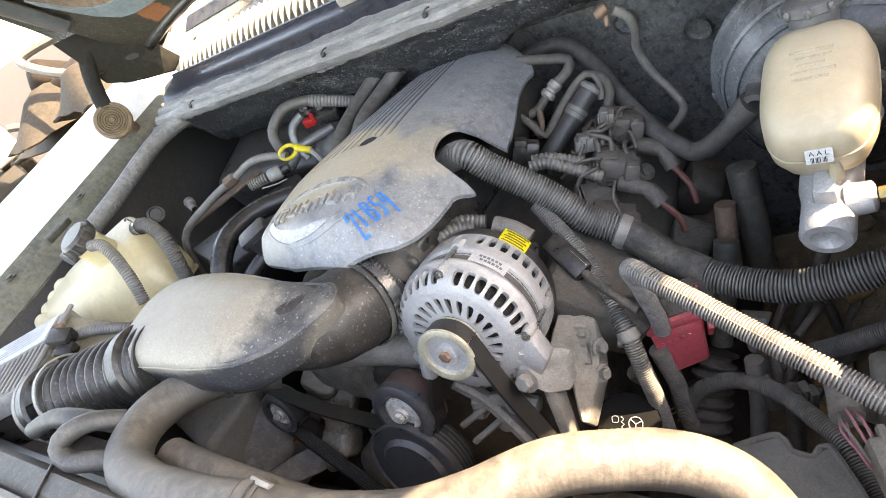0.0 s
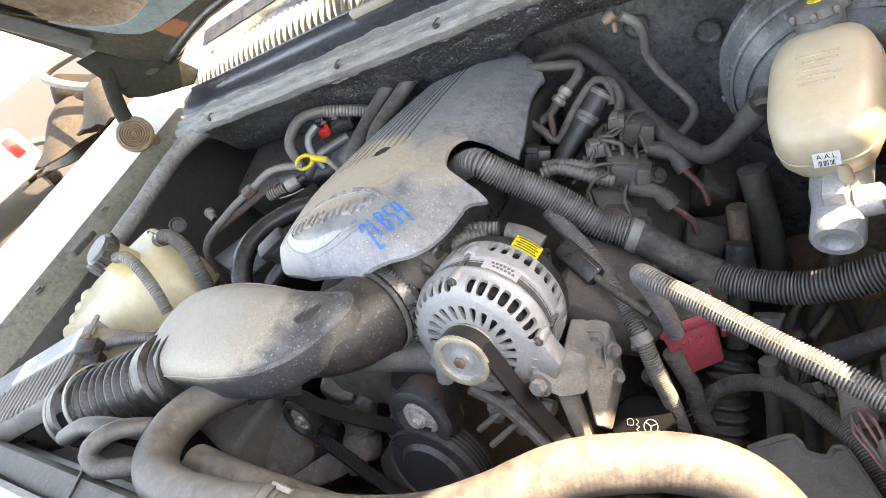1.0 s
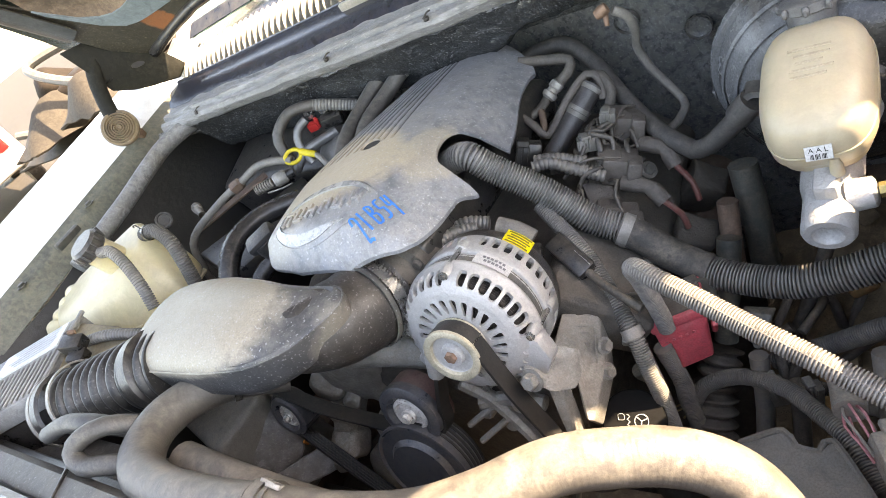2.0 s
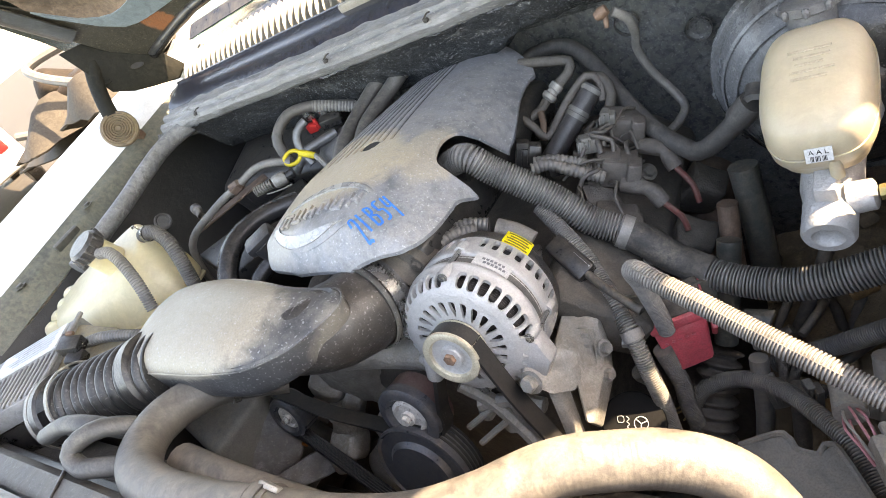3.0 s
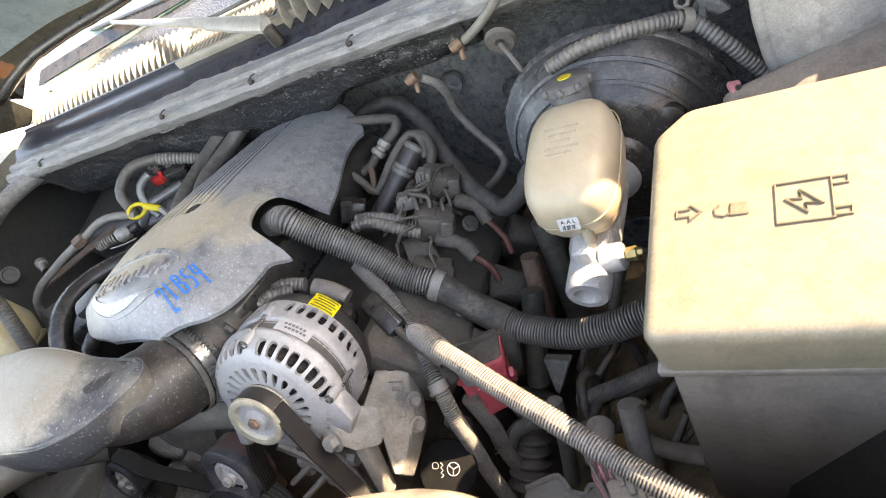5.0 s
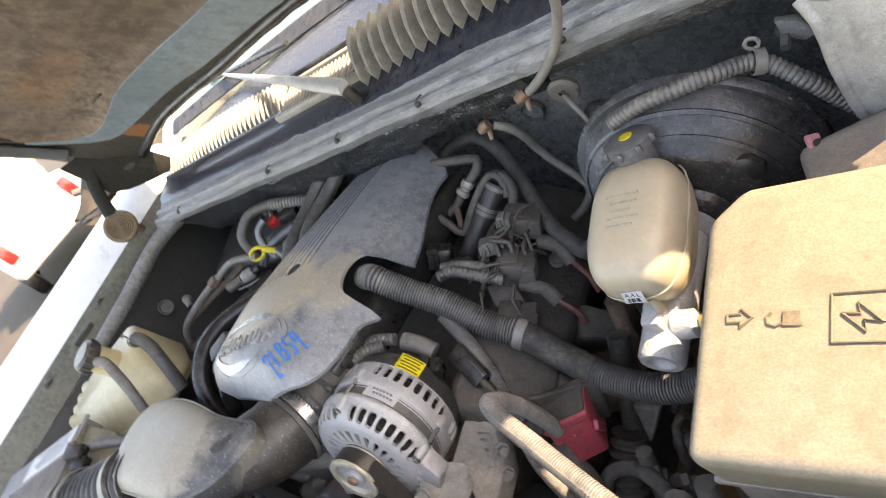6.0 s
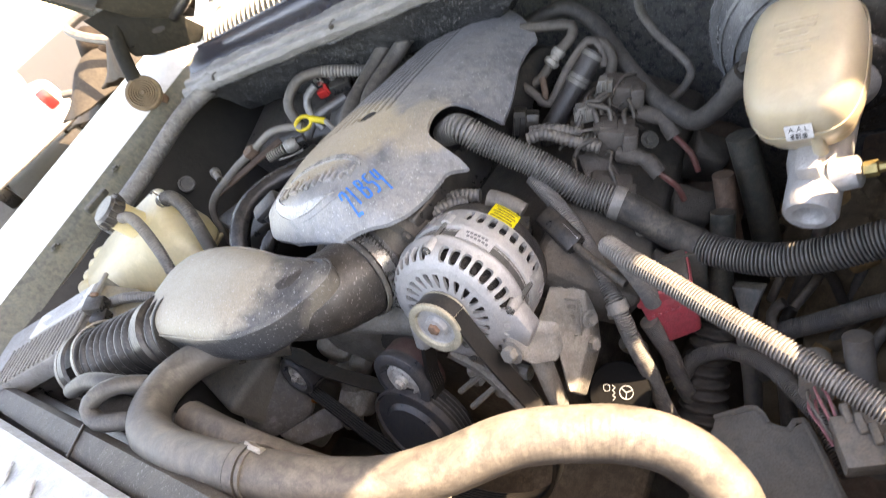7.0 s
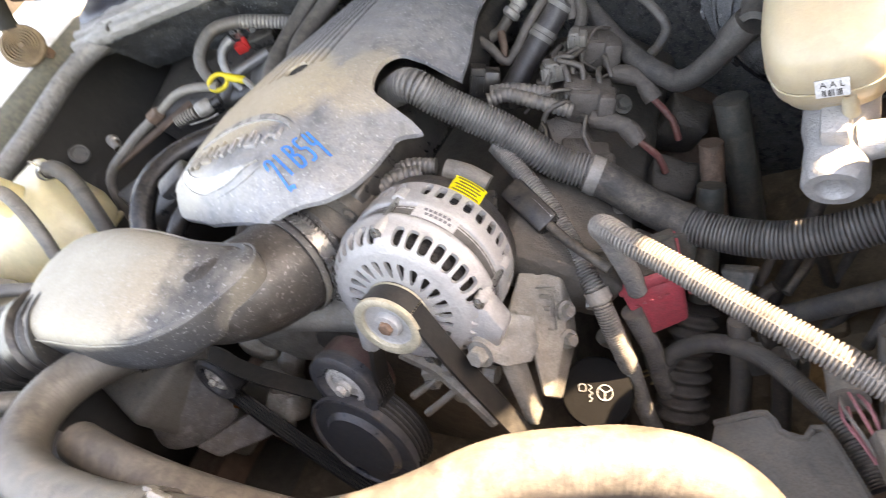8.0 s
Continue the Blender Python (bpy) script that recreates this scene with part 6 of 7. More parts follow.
# fuel line with a crimped fitting, and pipes beside the cover
def fuel_line():
    root = thing("fuel_line", (0.12, 0.70, 0.98), "grimy metal fuel line with a crimped fitting", "fuel line")
    part("upper_pipe", tube([(0.085, 0.735, 1.07), (0.124, 0.745, 1.055), (0.150, 0.748, 1.045), (0.148, 0.735, 1.034), (0.132, 0.722, 1.028)], 0.0075, 12), M_ENGINE, root)
    part("fitting", lathe([(0, 0.007), (0.002, 0.010), (0.010, 0.010), (0.012, 0.008), (0.016, 0.008), (0.018, 0.011), (0.024, 0.011), (0.027, 0.0075)], (0.134, 0.724, 1.029), (-0.6, -0.65, -0.35), 18), M_ALU_D, root, "crimped steel fitting")
    part("lower_pipe", tube([(0.118, 0.706, 1.020), (0.106, 0.694, 1.012), (0.090, 0.682, 1.010), (0.072, 0.668, 1.003)], 0.0065, 12), M_ENGINE, root)
    part("branch_pipe", tube([(0.108, 0.690, 1.012), (0.112, 0.676, 1.000), (0.110, 0.660, 0.985)], 0.005, 10), M_RUST, root)


fuel_line()


M_RAIL = material("dark_grimy_rail", (0.05, 0.048, 0.048), 0.5, var=0.35, bump=0.2, dust=0.35, dust_col=(0.16, 0.14, 0.13))


def fuel_rail():
    root = thing("fuel_rail", (0.15, 0.67, 0.98), "dark round fuel rail with banded sleeves", "fuel rail")
    a, b = Vector((0.186, 0.712, 1.018)), Vector((0.118, 0.632, 0.965))
    part("rail", sweep([a.lerp(b, t) for t in steps(0, 1, 10)], 0.0145, 18), M_RAIL, root)
    for t in (0.05, 0.32, 0.38):
        part("band", hose_clamp(a.lerp(b, t), b - a, 0.0145, 0.006), M_GREYBOX, root)
    part("pipe", tube([(0.196, 0.700, 1.000), (0.194, 0.716, 1.022), (0.180, 0.716, 1.034), (0.152, 0.690, 1.018), (0.122, 0.656, 0.992), (0.108, 0.660, 1.008), (0.094, 0.666, 1.022), (0.080, 0.672, 1.020)], 0.0058, 10), M_COIL, root)
    part("elbow", tube([(0.176, 0.724, 1.026), (0.196, 0.722, 1.024), (0.208, 0.705, 1.004), (0.198, 0.682, 0.985)], 0.007, 10), M_ENGINE, root)


fuel_rail()

random.seed(4)
for i, (p, q) in enumerate((((0.180, 0.62, 0.99), (0.222, 0.63, 0.99)), ((0.178, 0.60, 0.985), (0.215, 0.615, 0.99)), ((0.175, 0.585, 0.985), (0.225, 0.64, 1.0)), ((0.190, 0.64, 1.0), (0.225, 0.61, 0.98)),
                            ((0.170, 0.58, 0.985), (0.21, 0.575, 0.975)), ((0.195, 0.65, 1.0), (0.215, 0.60, 0.99)), ((0.185, 0.63, 0.995), (0.20, 0.58, 0.985)))):
    p, q = Vector(p), Vector(q)
    k = [p] + [p.lerp(q, t) + Vector((random.uniform(-0.012, 0.012), random.uniform(-0.014, 0.014), random.uniform(0.004, 0.020))) for t in (0.25, 0.5, 0.75)] + [q]
    cable("injector_wire", [tuple(v) for v in k], 0.0026 + 0.001 * (i % 2), M_WIREB, "dusty black injector wire", "wire", group="injector wires")


random.seed(21)
for i in range(16):
    c = Vector((random.uniform(0.185, 0.245), random.uniform(0.555, 0.670), 0))
    c.z = 1.052 - 0.32 * c.x + 0.10 * (c.y - 0.62) + random.uniform(-0.015, 0.010)
    a = random.uniform(0, math.pi)
    d = Vector((math.cos(a), math.sin(a), random.uniform(-0.5, 0.1))) * random.uniform(0.015, 0.032)
    k = [c - d * 1.4 - Vector((0, 0, 0.02)), c - d * 0.6, c + Vector((random.uniform(-0.008, 0.008), random.uniform(-0.008, 0.008), 0.006)), c + d * 0.7, c + d * 1.4 - Vector((0, 0, 0.022))]
    cable("loom_strand", [tuple(v) for v in k], random.choice((0.0016, 0.0022, 0.003)), random.choice((M_WIREB, M_WIREB, M_COIL)), "dusty frayed strand of engine wiring", "wire", group="loom strands")


def connector(c, turn, s=(0.026, 0.022, 0.018), mat=None, label="grey plastic wiring connector with clips"):
    c = Vector(c)
    root = thing("wiring_connector", c, label, "connector", group="wiring connectors")
    part("housing", box(c, s, 0.003, turn), mat or M_GREYBOX, root)
    part("latch", box(c + Vector((0, 0, s[2] * 0.6)), (s[0] * 0.5, s[1] * 0.9, s[2] * 0.3), 0.001, turn, 1), mat or M_GREYBOX, root)
    for i in range(3):
        part("comb", box(c + Vector((s[0] * (0.30 - 0.3 * i), -s[1] * 0.5, s[2] * 0.3)), (0.002, 0.006, s[2] * 0.8), 0.0005, turn, 1), mat or M_GREYBOX, root)


connector((0.197, 0.612, 0.998), (-10, 20, 30))
connector((0.220, 0.645, 1.010), (-10, 20, 10), (0.020, 0.018, 0.014))
connector((0.158, 0.585, 0.995), (-10, 30, 50), (0.030, 0.026, 0.022), M_BLACK, "black square wiring connector")
connector((0.120, 0.600, 1.010), (-20, 30, 20), (0.032, 0.028, 0.030), M_BLACK, "black square wiring connector")
connector((0.172, 0.43, 0.99), (0, 20, 20), (0.030, 0.022, 0.026), M_BLACK, "black wiring connector behind the alternator")
cable("injector_loom", [(0.145, 0.556, 1.018), (0.164, 0.565, 1.014), (0.190, 0.568, 0.996), (0.222, 0.571, 0.974)], 0.0082, M_CONDUIT_D, "short dark ribbed injector loom", "loom", True)
cable("injector_loom", [(0.142, 0.572, 1.016), (0.166, 0.578, 1.010), (0.200, 0.583, 0.992)], 0.0075, M_CONDUIT_D, "short dark ribbed injector loom", "loom", True)


def heat_shield():
    ob = part("heat_shield", prism([(0.185, 0.575, 0.975), (0.215, 0.585, 0.955), (0.245, 0.545, 0.925), (0.235, 0.530, 0.925), (0.20, 0.545, 0.955)], (0.0, 0.004, -0.006), 0.0015), M_COIL, base=(0.21, 0.56, 0.95))
    tagged(ob, "tan dusty folded heat shield strip", "heat shield")


heat_shield()


def vacuum_hose():
    root = thing("vacuum_hose", (0.3, 0.63, 0.95), "dusty grey rubber brake vacuum hose with a bend", "hose")
    part("tube", tube([(0.050, 0.785, 1.035), (0.066, 0.800, 1.042), (0.12, 0.808, 1.040), (0.164, 0.782, 1.012), (0.21, 0.724, 0.984), (0.262, 0.663, 0.963), (0.300, 0.634, 0.950), (0.318, 0.622, 0.950), (0.345, 0.612, 0.968), (0.39, 0.608, 1.008)], 0.0115, 14), M_RUBBER, root)
    part("end_boot", tube([(0.375, 0.609, 0.996), (0.395, 0.607, 1.015)], 0.0145, 14), M_RUBBER, root)


vacuum_hose()


def pipe_stub(tip, pts, label):
    root = thing("vent_pipe", tip, label, "pipe")
    part("pipe", sweep(spline(pts, 0.008), 0.0060, 12, flat=0.85), M_GREYPIPE, root)
    t = Vector(tip)
    part("rusty_end", joined(lathe([(0, 0.0), (0, 0.0065), (0.008, 0.008), (0.016, 0.006), (0.018, 0)], t + Vector((0.004, 0, 0.004)), (-0.7, -0.2, -0.2), 14), lathe([(0, 0.004), (0.018, 0.003), (0.018, 0)], t, (-0.1, -0.4, -0.9), 10)), M_COPPER, root, "rusty orange pipe end")


M_GREYPIPE = material("dusty_grey_pipe", (0.20, 0.19, 0.175), 0.6, var=0.2, dust=0.5)
pipe_stub((0.236, 0.722, 1.108), [(0.245, 0.723, 1.106), (0.255, 0.730, 1.09), (0.252, 0.745, 1.06), (0.238, 0.764, 1.026), (0.242, 0.770, 0.985), (0.262, 0.767, 0.942), (0.272, 0.755, 0.925), (0.262, 0.735, 0.915), (0.245, 0.72, 0.91)], "dusty grey drain pipe with a rusty end")
pipe_stub((0.322, 0.715, 1.135), [(0.332, 0.712, 1.140), (0.36, 0.70, 1.155), (0.40, 0.687, 1.182), (0.44, 0.67, 1.22), (0.47, 0.655, 1.28), (0.48, 0.65, 1.42), (0.47, 0.60, 1.62)], "brown rubber washer hose running up to the hood")


def dipstick():
    root = thing("dipstick", (-0.311, 0.619, 1.0), "engine dipstick with a yellow ring handle", "dipstick")
    u, w = Vector((0.80, 0.55, 0.0)).normalized(), Vector((-0.25, 0.35, 0.9)).normalized()
    c = Vector((-0.320, 0.618, 1.087))
    ring = [tuple(c + u * 0.0155 * math.cos(a) + w * 0.0105 * math.sin(a)) for a in steps(0, 2 * math.pi, 28)]
    part("ring", tube(ring, 0.0036, 10, 0.004), M_YELLOW, root, "yellow ring handle")
    part("neck", tube([tuple(c + u * 0.016), (-0.293, 0.628, 1.080), (-0.282, 0.630, 1.073)], 0.006, 10), M_YELLOW, root)
    part("stem", tube([(-0.282, 0.630, 1.073), (-0.262, 0.62, 1.05), (-0.24, 0.60, 0.95)], 0.005, 8), M_ALU_D, root)


dipstick()


def left_lines():
    root = thing("air_con_line", (-0.56, 0.46, 0.97), "dusty metal air-conditioning line with a service valve", "pipe")
    part("pipe", tube([(-0.562, 0.456, 0.968), (-0.564, 0.468, 1.009), (-0.557, 0.482, 1.042), (-0.535, 0.499, 1.060), (-0.508, 0.515, 1.07), (-0.47, 0.544, 1.082), (-0.43, 0.572, 1.09), (-0.394, 0.595, 1.099), (-0.36, 0.605, 1.096), (-0.325, 0.615, 1.082)], 0.0072, 12), M_GREYPIPE, root)
    part("valve", lathe([(0, 0), (0, 0.010), (0.012, 0.010), (0.014, 0.007), (0.042, 0.007)], (-0.570, 0.546, 1.078), (0.75, -0.42, -0.15), 14), M_GREYPIPE, root)
    part("joint", lathe([(-0.012, 0.008), (-0.010, 0.012), (0.008, 0.012), (0.012, 0.008)], (-0.437, 0.567, 1.089), (0.8, 0.55, 0.16), 6), M_RUST, root, "rusty joint nut")
    fit = thing("hose_fitting", (-0.335, 0.58, 1.07), "silver pipe fitting with a knurled black end", "fitting")
    part("sleeve", lathe([(0, 0.010), (0.004, 0.012), (0.020, 0.012), (0.024, 0.009)], (-0.344, 0.572, 1.076), (0.7, 0.6, -0.1), 16), M_ALU_D, fit)
    part("tip", lathe([(0, 0.008), (0.014, 0.009), (0.014, 0)], (-0.326, 0.588, 1.073), (0.7, 0.6, -0.1), 14), M_BLACK, fit)
    part("coil_spring", corrugated([(-0.372, 0.550, 1.080), (-0.358, 0.560, 1.079), (-0.346, 0.570, 1.077)], 0.009, 0.004, 0.003, 12), M_GREYPIPE, fit)
    part("stay", tube([(-0.352, 0.552, 1.070), (-0.33, 0.565, 1.064), (-0.318, 0.58, 1.060)], 0.0014, 6), M_ALU_D, fit)
    sens = thing("pressure_sensor", (-0.29, 0.68, 1.08), "red and black sensor plug on the firewall lines", "sensor")
    part("red_clip", joined(box((-0.303, 0.680, 1.098), (0.018, 0.012, 0.016), 0.002, (20, 10, 35)), box((-0.294, 0.685, 1.100), (0.007, 0.008, 0.021), 0.002, (20, 10, 35))), M_REDB, sens, "bright red locking clip")
    part("housing", box((-0.272, 0.698, 1.092), (0.040, 0.022, 0.020), 0.004, (10, 10, 30)), M_BLACK, sens)
    part("cap", joined(lathe([(0, 0), (0, 0.009), (0.010, 0.009), (0.010, 0)], (-0.302, 0.690, 1.114), (0.3, -0.3, 1), 14), lathe([(0, 0), (0, 0.009), (0.010, 0.009), (0.010, 0)], (-0.280, 0.702, 1.110), (0.3, -0.3, 1), 14)), M_STEEL, sens)
    cable("heater_hose", [(-0.330, 0.616, 1.06), (-0.338, 0.624, 1.100), (-0.338, 0.635, 1.124), (-0.320, 0.668, 1.140), (-0.290, 0.694, 1.130), (-0.268, 0.708, 1.115), (-0.235, 0.73, 1.09)], 0.0095, M_RUBBER, "grey rubber heater hose near the firewall", "hose")
    cable("ribbed_sleeve", [(-0.286, 0.695, 1.128), (-0.262, 0.711, 1.110), (-0.225, 0.735, 1.08)], 0.0105, M_CONDUIT, "short pale ribbed sleeve on the heater hose", "sleeve", True)
    cable("silver_pipe", [(-0.298, 0.628, 1.06), (-0.310, 0.636, 1.092), (-0.306, 0.650, 1.114), (-0.292, 0.668, 1.120)], 0.0075, M_SILVERPIPE, "bright bent aluminium heater pipe", "pipe")
    cable("silver_pipe", [(-0.330, 0.612, 1.062), (-0.306, 0.632, 1.080), (-0.286, 0.654, 1.080), (-0.262, 0.682, 1.076)], 0.0085, M_SILVERPIPE, "bright straight aluminium heater pipe", "pipe")
    can = thing("accumulator", (-0.27, 0.65, 1.0), "round silver-grey accumulator can behind the dipstick", "accumulator")
    part("can", lathe([(0, 0), (0.002, 0.03), (0.012, 0.042), (0.10, 0.044), (0.12, 0.03)], (-0.268, 0.672, 1.072), (0.0, 0.15, -1), 32), M_SILVERPIPE, can)
    box_ = thing("heater_case", (-0.45, 0.66, 0.8), "black plastic heater case on the firewall", "heater case")
    part("case", box((-0.47, 0.74, 0.96), (0.34, 0.16, 0.20), 0.02, (12, 0, 0), 3), M_BLACK, box_)
    part("tray", prism([(-0.50, 0.45, 1.045), (-0.34, 0.62, 1.045), (-0.26, 0.56, 1.03), (-0.36, 0.40, 1.03)], (0, 0, -0.03), 0.006), M_BLACK, box_)
    part("brown_strap", prism([(-0.585, 0.520, 1.048), (-0.560, 0.505, 1.048), (-0.425, 0.620, 1.062), (-0.450, 0.635, 1.062)], (0, 0, -0.004), 0.001), M_RUST, box_, "rusty brown strap")
    for p in ((-0.405, 0.66, 1.06), (-0.37, 0.68, 1.06)):
        part("screw", bolt(p, (0, -0.5, 1), 0.007, 0.005), M_DARKRIM, box_)
    cable("coolant_hose", [(-0.255, 0.53, 1.06), (-0.290, 0.490, 1.075), (-0.305, 0.440, 1.083), (-0.302, 0.395, 1.075), (-0.292, 0.355, 1.045), (-0.28, 0.33, 0.98)], 0.0165, M_HOSEB, "thick black coolant hose beside the cover", "hose")
    cable("coolant_hose", [(-0.205, 0.43, 1.05), (-0.230, 0.405, 1.050), (-0.245, 0.370, 1.040), (-0.25, 0.345, 1.00)], 0.013, M_HOSEB, "black coolant hose tucked under the cover", "hose")
    oil = thing("oil_filler", (-0.22, 0.41, 1.05), "dusty dark oil filler cap beside the cover", "filler cap")
    part("cap", joined(box((-0.225, 0.415, 1.088), (0.050, 0.030, 0.020), 0.007, (15, -10, 42)), lathe([(0, 0), (0, 0.020), (0.03, 0.018)], (-0.225, 0.415, 1.085), (0.1, 0.1, -1), 20)), M_CAP, oil)
    for pts in ([(-0.165, 0.56, 1.08), (-0.169, 0.604, 1.096), (-0.180, 0.679, 1.100), (-0.165, 0.735, 1.112), (-0.130, 0.765, 1.126), (-0.115, 0.79, 1.145)], [(-0.138, 0.59, 1.08), (-0.142, 0.637, 1.096), (-0.135, 0.715, 1.102), (-0.102, 0.760, 1.122), (-0.09, 0.79, 1.145)]):
        cable("firewall_cable", pts, 0.0125, M_RUBBER, "taped black cable between cover and firewall", "cable", group="firewall cables")
        p, q = Vector(pts[-2]), Vector(pts[-3])
        cable("bundle_sleeve", [tuple(p.lerp(q, t)) for t in (0.15, 0.3, 0.45)], 0.0150, M_CONDUIT_D, "short ribbed sleeve on the cable bundle", "sleeve", True, group="bundle sleeves")


M_SILVERPIPE = material("dull_silver_pipe", (0.17, 0.175, 0.18), 0.5, metal=0.4, var=0.2, dust=0.3)
M_HOSEB = material("satin_black_hose", (0.022, 0.022, 0.024), 0.4, var=0.2, dust=0.15)
left_lines()


def low_front():
    tank = thing("washer_tank", (-0.27, 0.2, 0.85), "grey-green plastic tank low in front of the engine", "tank")
    b = box((-0.360, 0.245, 0.835), (0.17, 0.11, 0.22), 0.014, (8, 8, -16), 3)
    for v in b.verts:
        v.co.y -= 0.022 * max(0, 1 - abs(v.co.x + 0.375) / 0.035)
    part("body", b, M_GREYBOX, tank)
    part("side_lobe", box((-0.42, 0.275, 0.82), (0.07, 0.09, 0.15), 0.02, (10, 12, 20), 4), M_GREYBOX, tank)
    arch = thing("wheel_arch_panel", (-0.30, 0.24, 0.85), "bulging blue-grey dusty panel low beside the engine", "panel")
    way = Vector((-0.836, 0.241, -0.62))
    rim = [(-0.333, 0.237, 0.950), (-0.305, 0.253, 0.935), (-0.259, 0.271, 0.897), (-0.244, 0.254, 0.860), (-0.238, 0.236, 0.836), (-0.243, 0.214, 0.820), (-0.264, 0.192, 0.818), (-0.290, 0.166, 0.822), (-0.323, 0.150, 0.846), (-0.340, 0.19, 0.900)]
    loop = spline([*rim, rim[0]], 0.008)[:-1]
    mid = Vector((-0.288, 0.216, 0.873))
    bm = bmesh.new()
    rows = [[bm.verts.new(mid + (p - mid) * k - way * (h + 0.004 * noise.noise(p * 20 * k))) for p in loop] for k, h in ((1.0, -0.06), (1.0, -0.006), (0.985, 0.0), (0.93, 0.005), (0.8, 0.011), (0.6, 0.016), (0.35, 0.018), (0.12, 0.018))]
    for one, two in zip(rows, rows[1:]):
        for i in range(len(loop)):
            bm.faces.new((one[i], one[(i + 1) % len(loop)], two[(i + 1) % len(loop)], two[i]))
    bm.faces.new(rows[-1])
    part("bulge", bm, M_ARCH, arch, sharp=70)
    part("lower_plate", prism([(-0.288, 0.166, 0.822), (-0.240, 0.216, 0.817), (-0.220, 0.236, 0.814), (-0.196, 0.227, 0.778), (-0.215, 0.208, 0.780), (-0.264, 0.166, 0.795)], way * 0.03, 0.004), M_ARCH, arch)
    part("orange_tip", tube([(-0.222, 0.227, 0.846), (-0.221, 0.229, 0.838)], 0.003, 8), M_ORANGE, arch, "orange plastic tip")
    cast = thing("front_casting", (-0.20, 0.30, 0.83), "dusty lumpy aluminium casting behind the belt", "casting")
    for c, q, t in (((-0.200, 0.318, 0.872), (0.055, 0.05, 0.05), (20, 30, 10)), ((-0.190, 0.290, 0.822), (0.045, 0.05, 0.06), (0, 20, 30)), ((-0.190, 0.262, 0.790), (0.05, 0.04, 0.05), (30, 10, 0)), ((-0.170, 0.300, 0.835), (0.03, 0.03, 0.07), (0, 40, 0))):
        bb = box(c, q, 0.012, t, 3)
        bmesh.ops.subdivide_edges(bb, edges=list(bb.edges), cuts=2, use_grid_fill=True)
        for v in bb.verts:
            v.co += Vector((noise.noise(v.co * 45), noise.noise(v.co * 45 + Vector((5, 0, 0))), noise.noise(v.co * 45 + Vector((0, 5, 0))))) * 0.006
        part("boss", bb, M_ALU_D, cast)
    for c in ((-0.205, 0.285, 0.842), (-0.176, 0.268, 0.806)):
        part("bolt", bolt(c, (0.8, -0.3, 0.5), 0.007, 0.006), M_ALU_D, cast)
    comp = thing("compressor", (-0.12, 0.25, 0.75), "dirty cast compressor below the belt", "compressor")
    part("barrel", lathe([(0, 0), (0, 0.04), (0.01, 0.055), (0.12, 0.058), (0.13, 0.04), (0.13, 0)], (-0.13, 0.24, 0.73), AX, 28), M_ALU_D, comp)
    part("head", box((-0.08, 0.30, 0.80), (0.09, 0.07, 0.07), 0.02, (0, 20, 0)), M_ALU_D, comp)
    part("clamp_block", box((-0.19, 0.235, 0.785), (0.03, 0.03, 0.035), 0.006, (10, 20, 30)), M_ALU_D, comp)
    part("floor_mat", box((-0.02, 0.20, 0.63), (0.5, 0.25, 0.02), 0.006), M_SOILD, comp)


M_ARCH = material("blue_grey_dusty_casting", (0.19, 0.19, 0.195), 0.5, var=0.5, blotch=9, dust=0.5, dust_col=(0.23, 0.195, 0.155), bump=0.25, grain=60, speck=0.3)
M_ORANGE = material("orange_plastic", (0.5, 0.16, 0.03), 0.5, var=0.2)
M_SOILD = material("brown_oily_grime", (0.17, 0.13, 0.092), 0.8, var=0.4, bump=0.4)
low_front()


M_CAPBLACK = material("matt_black_cap", (0.006, 0.006, 0.006), 0.8, var=0.3, spec=0.2, bump=0.05)


M_MUD = material("brown_caked_mud", (0.20, 0.145, 0.09), 0.9, var=0.4, grain=60, bump=0.5)


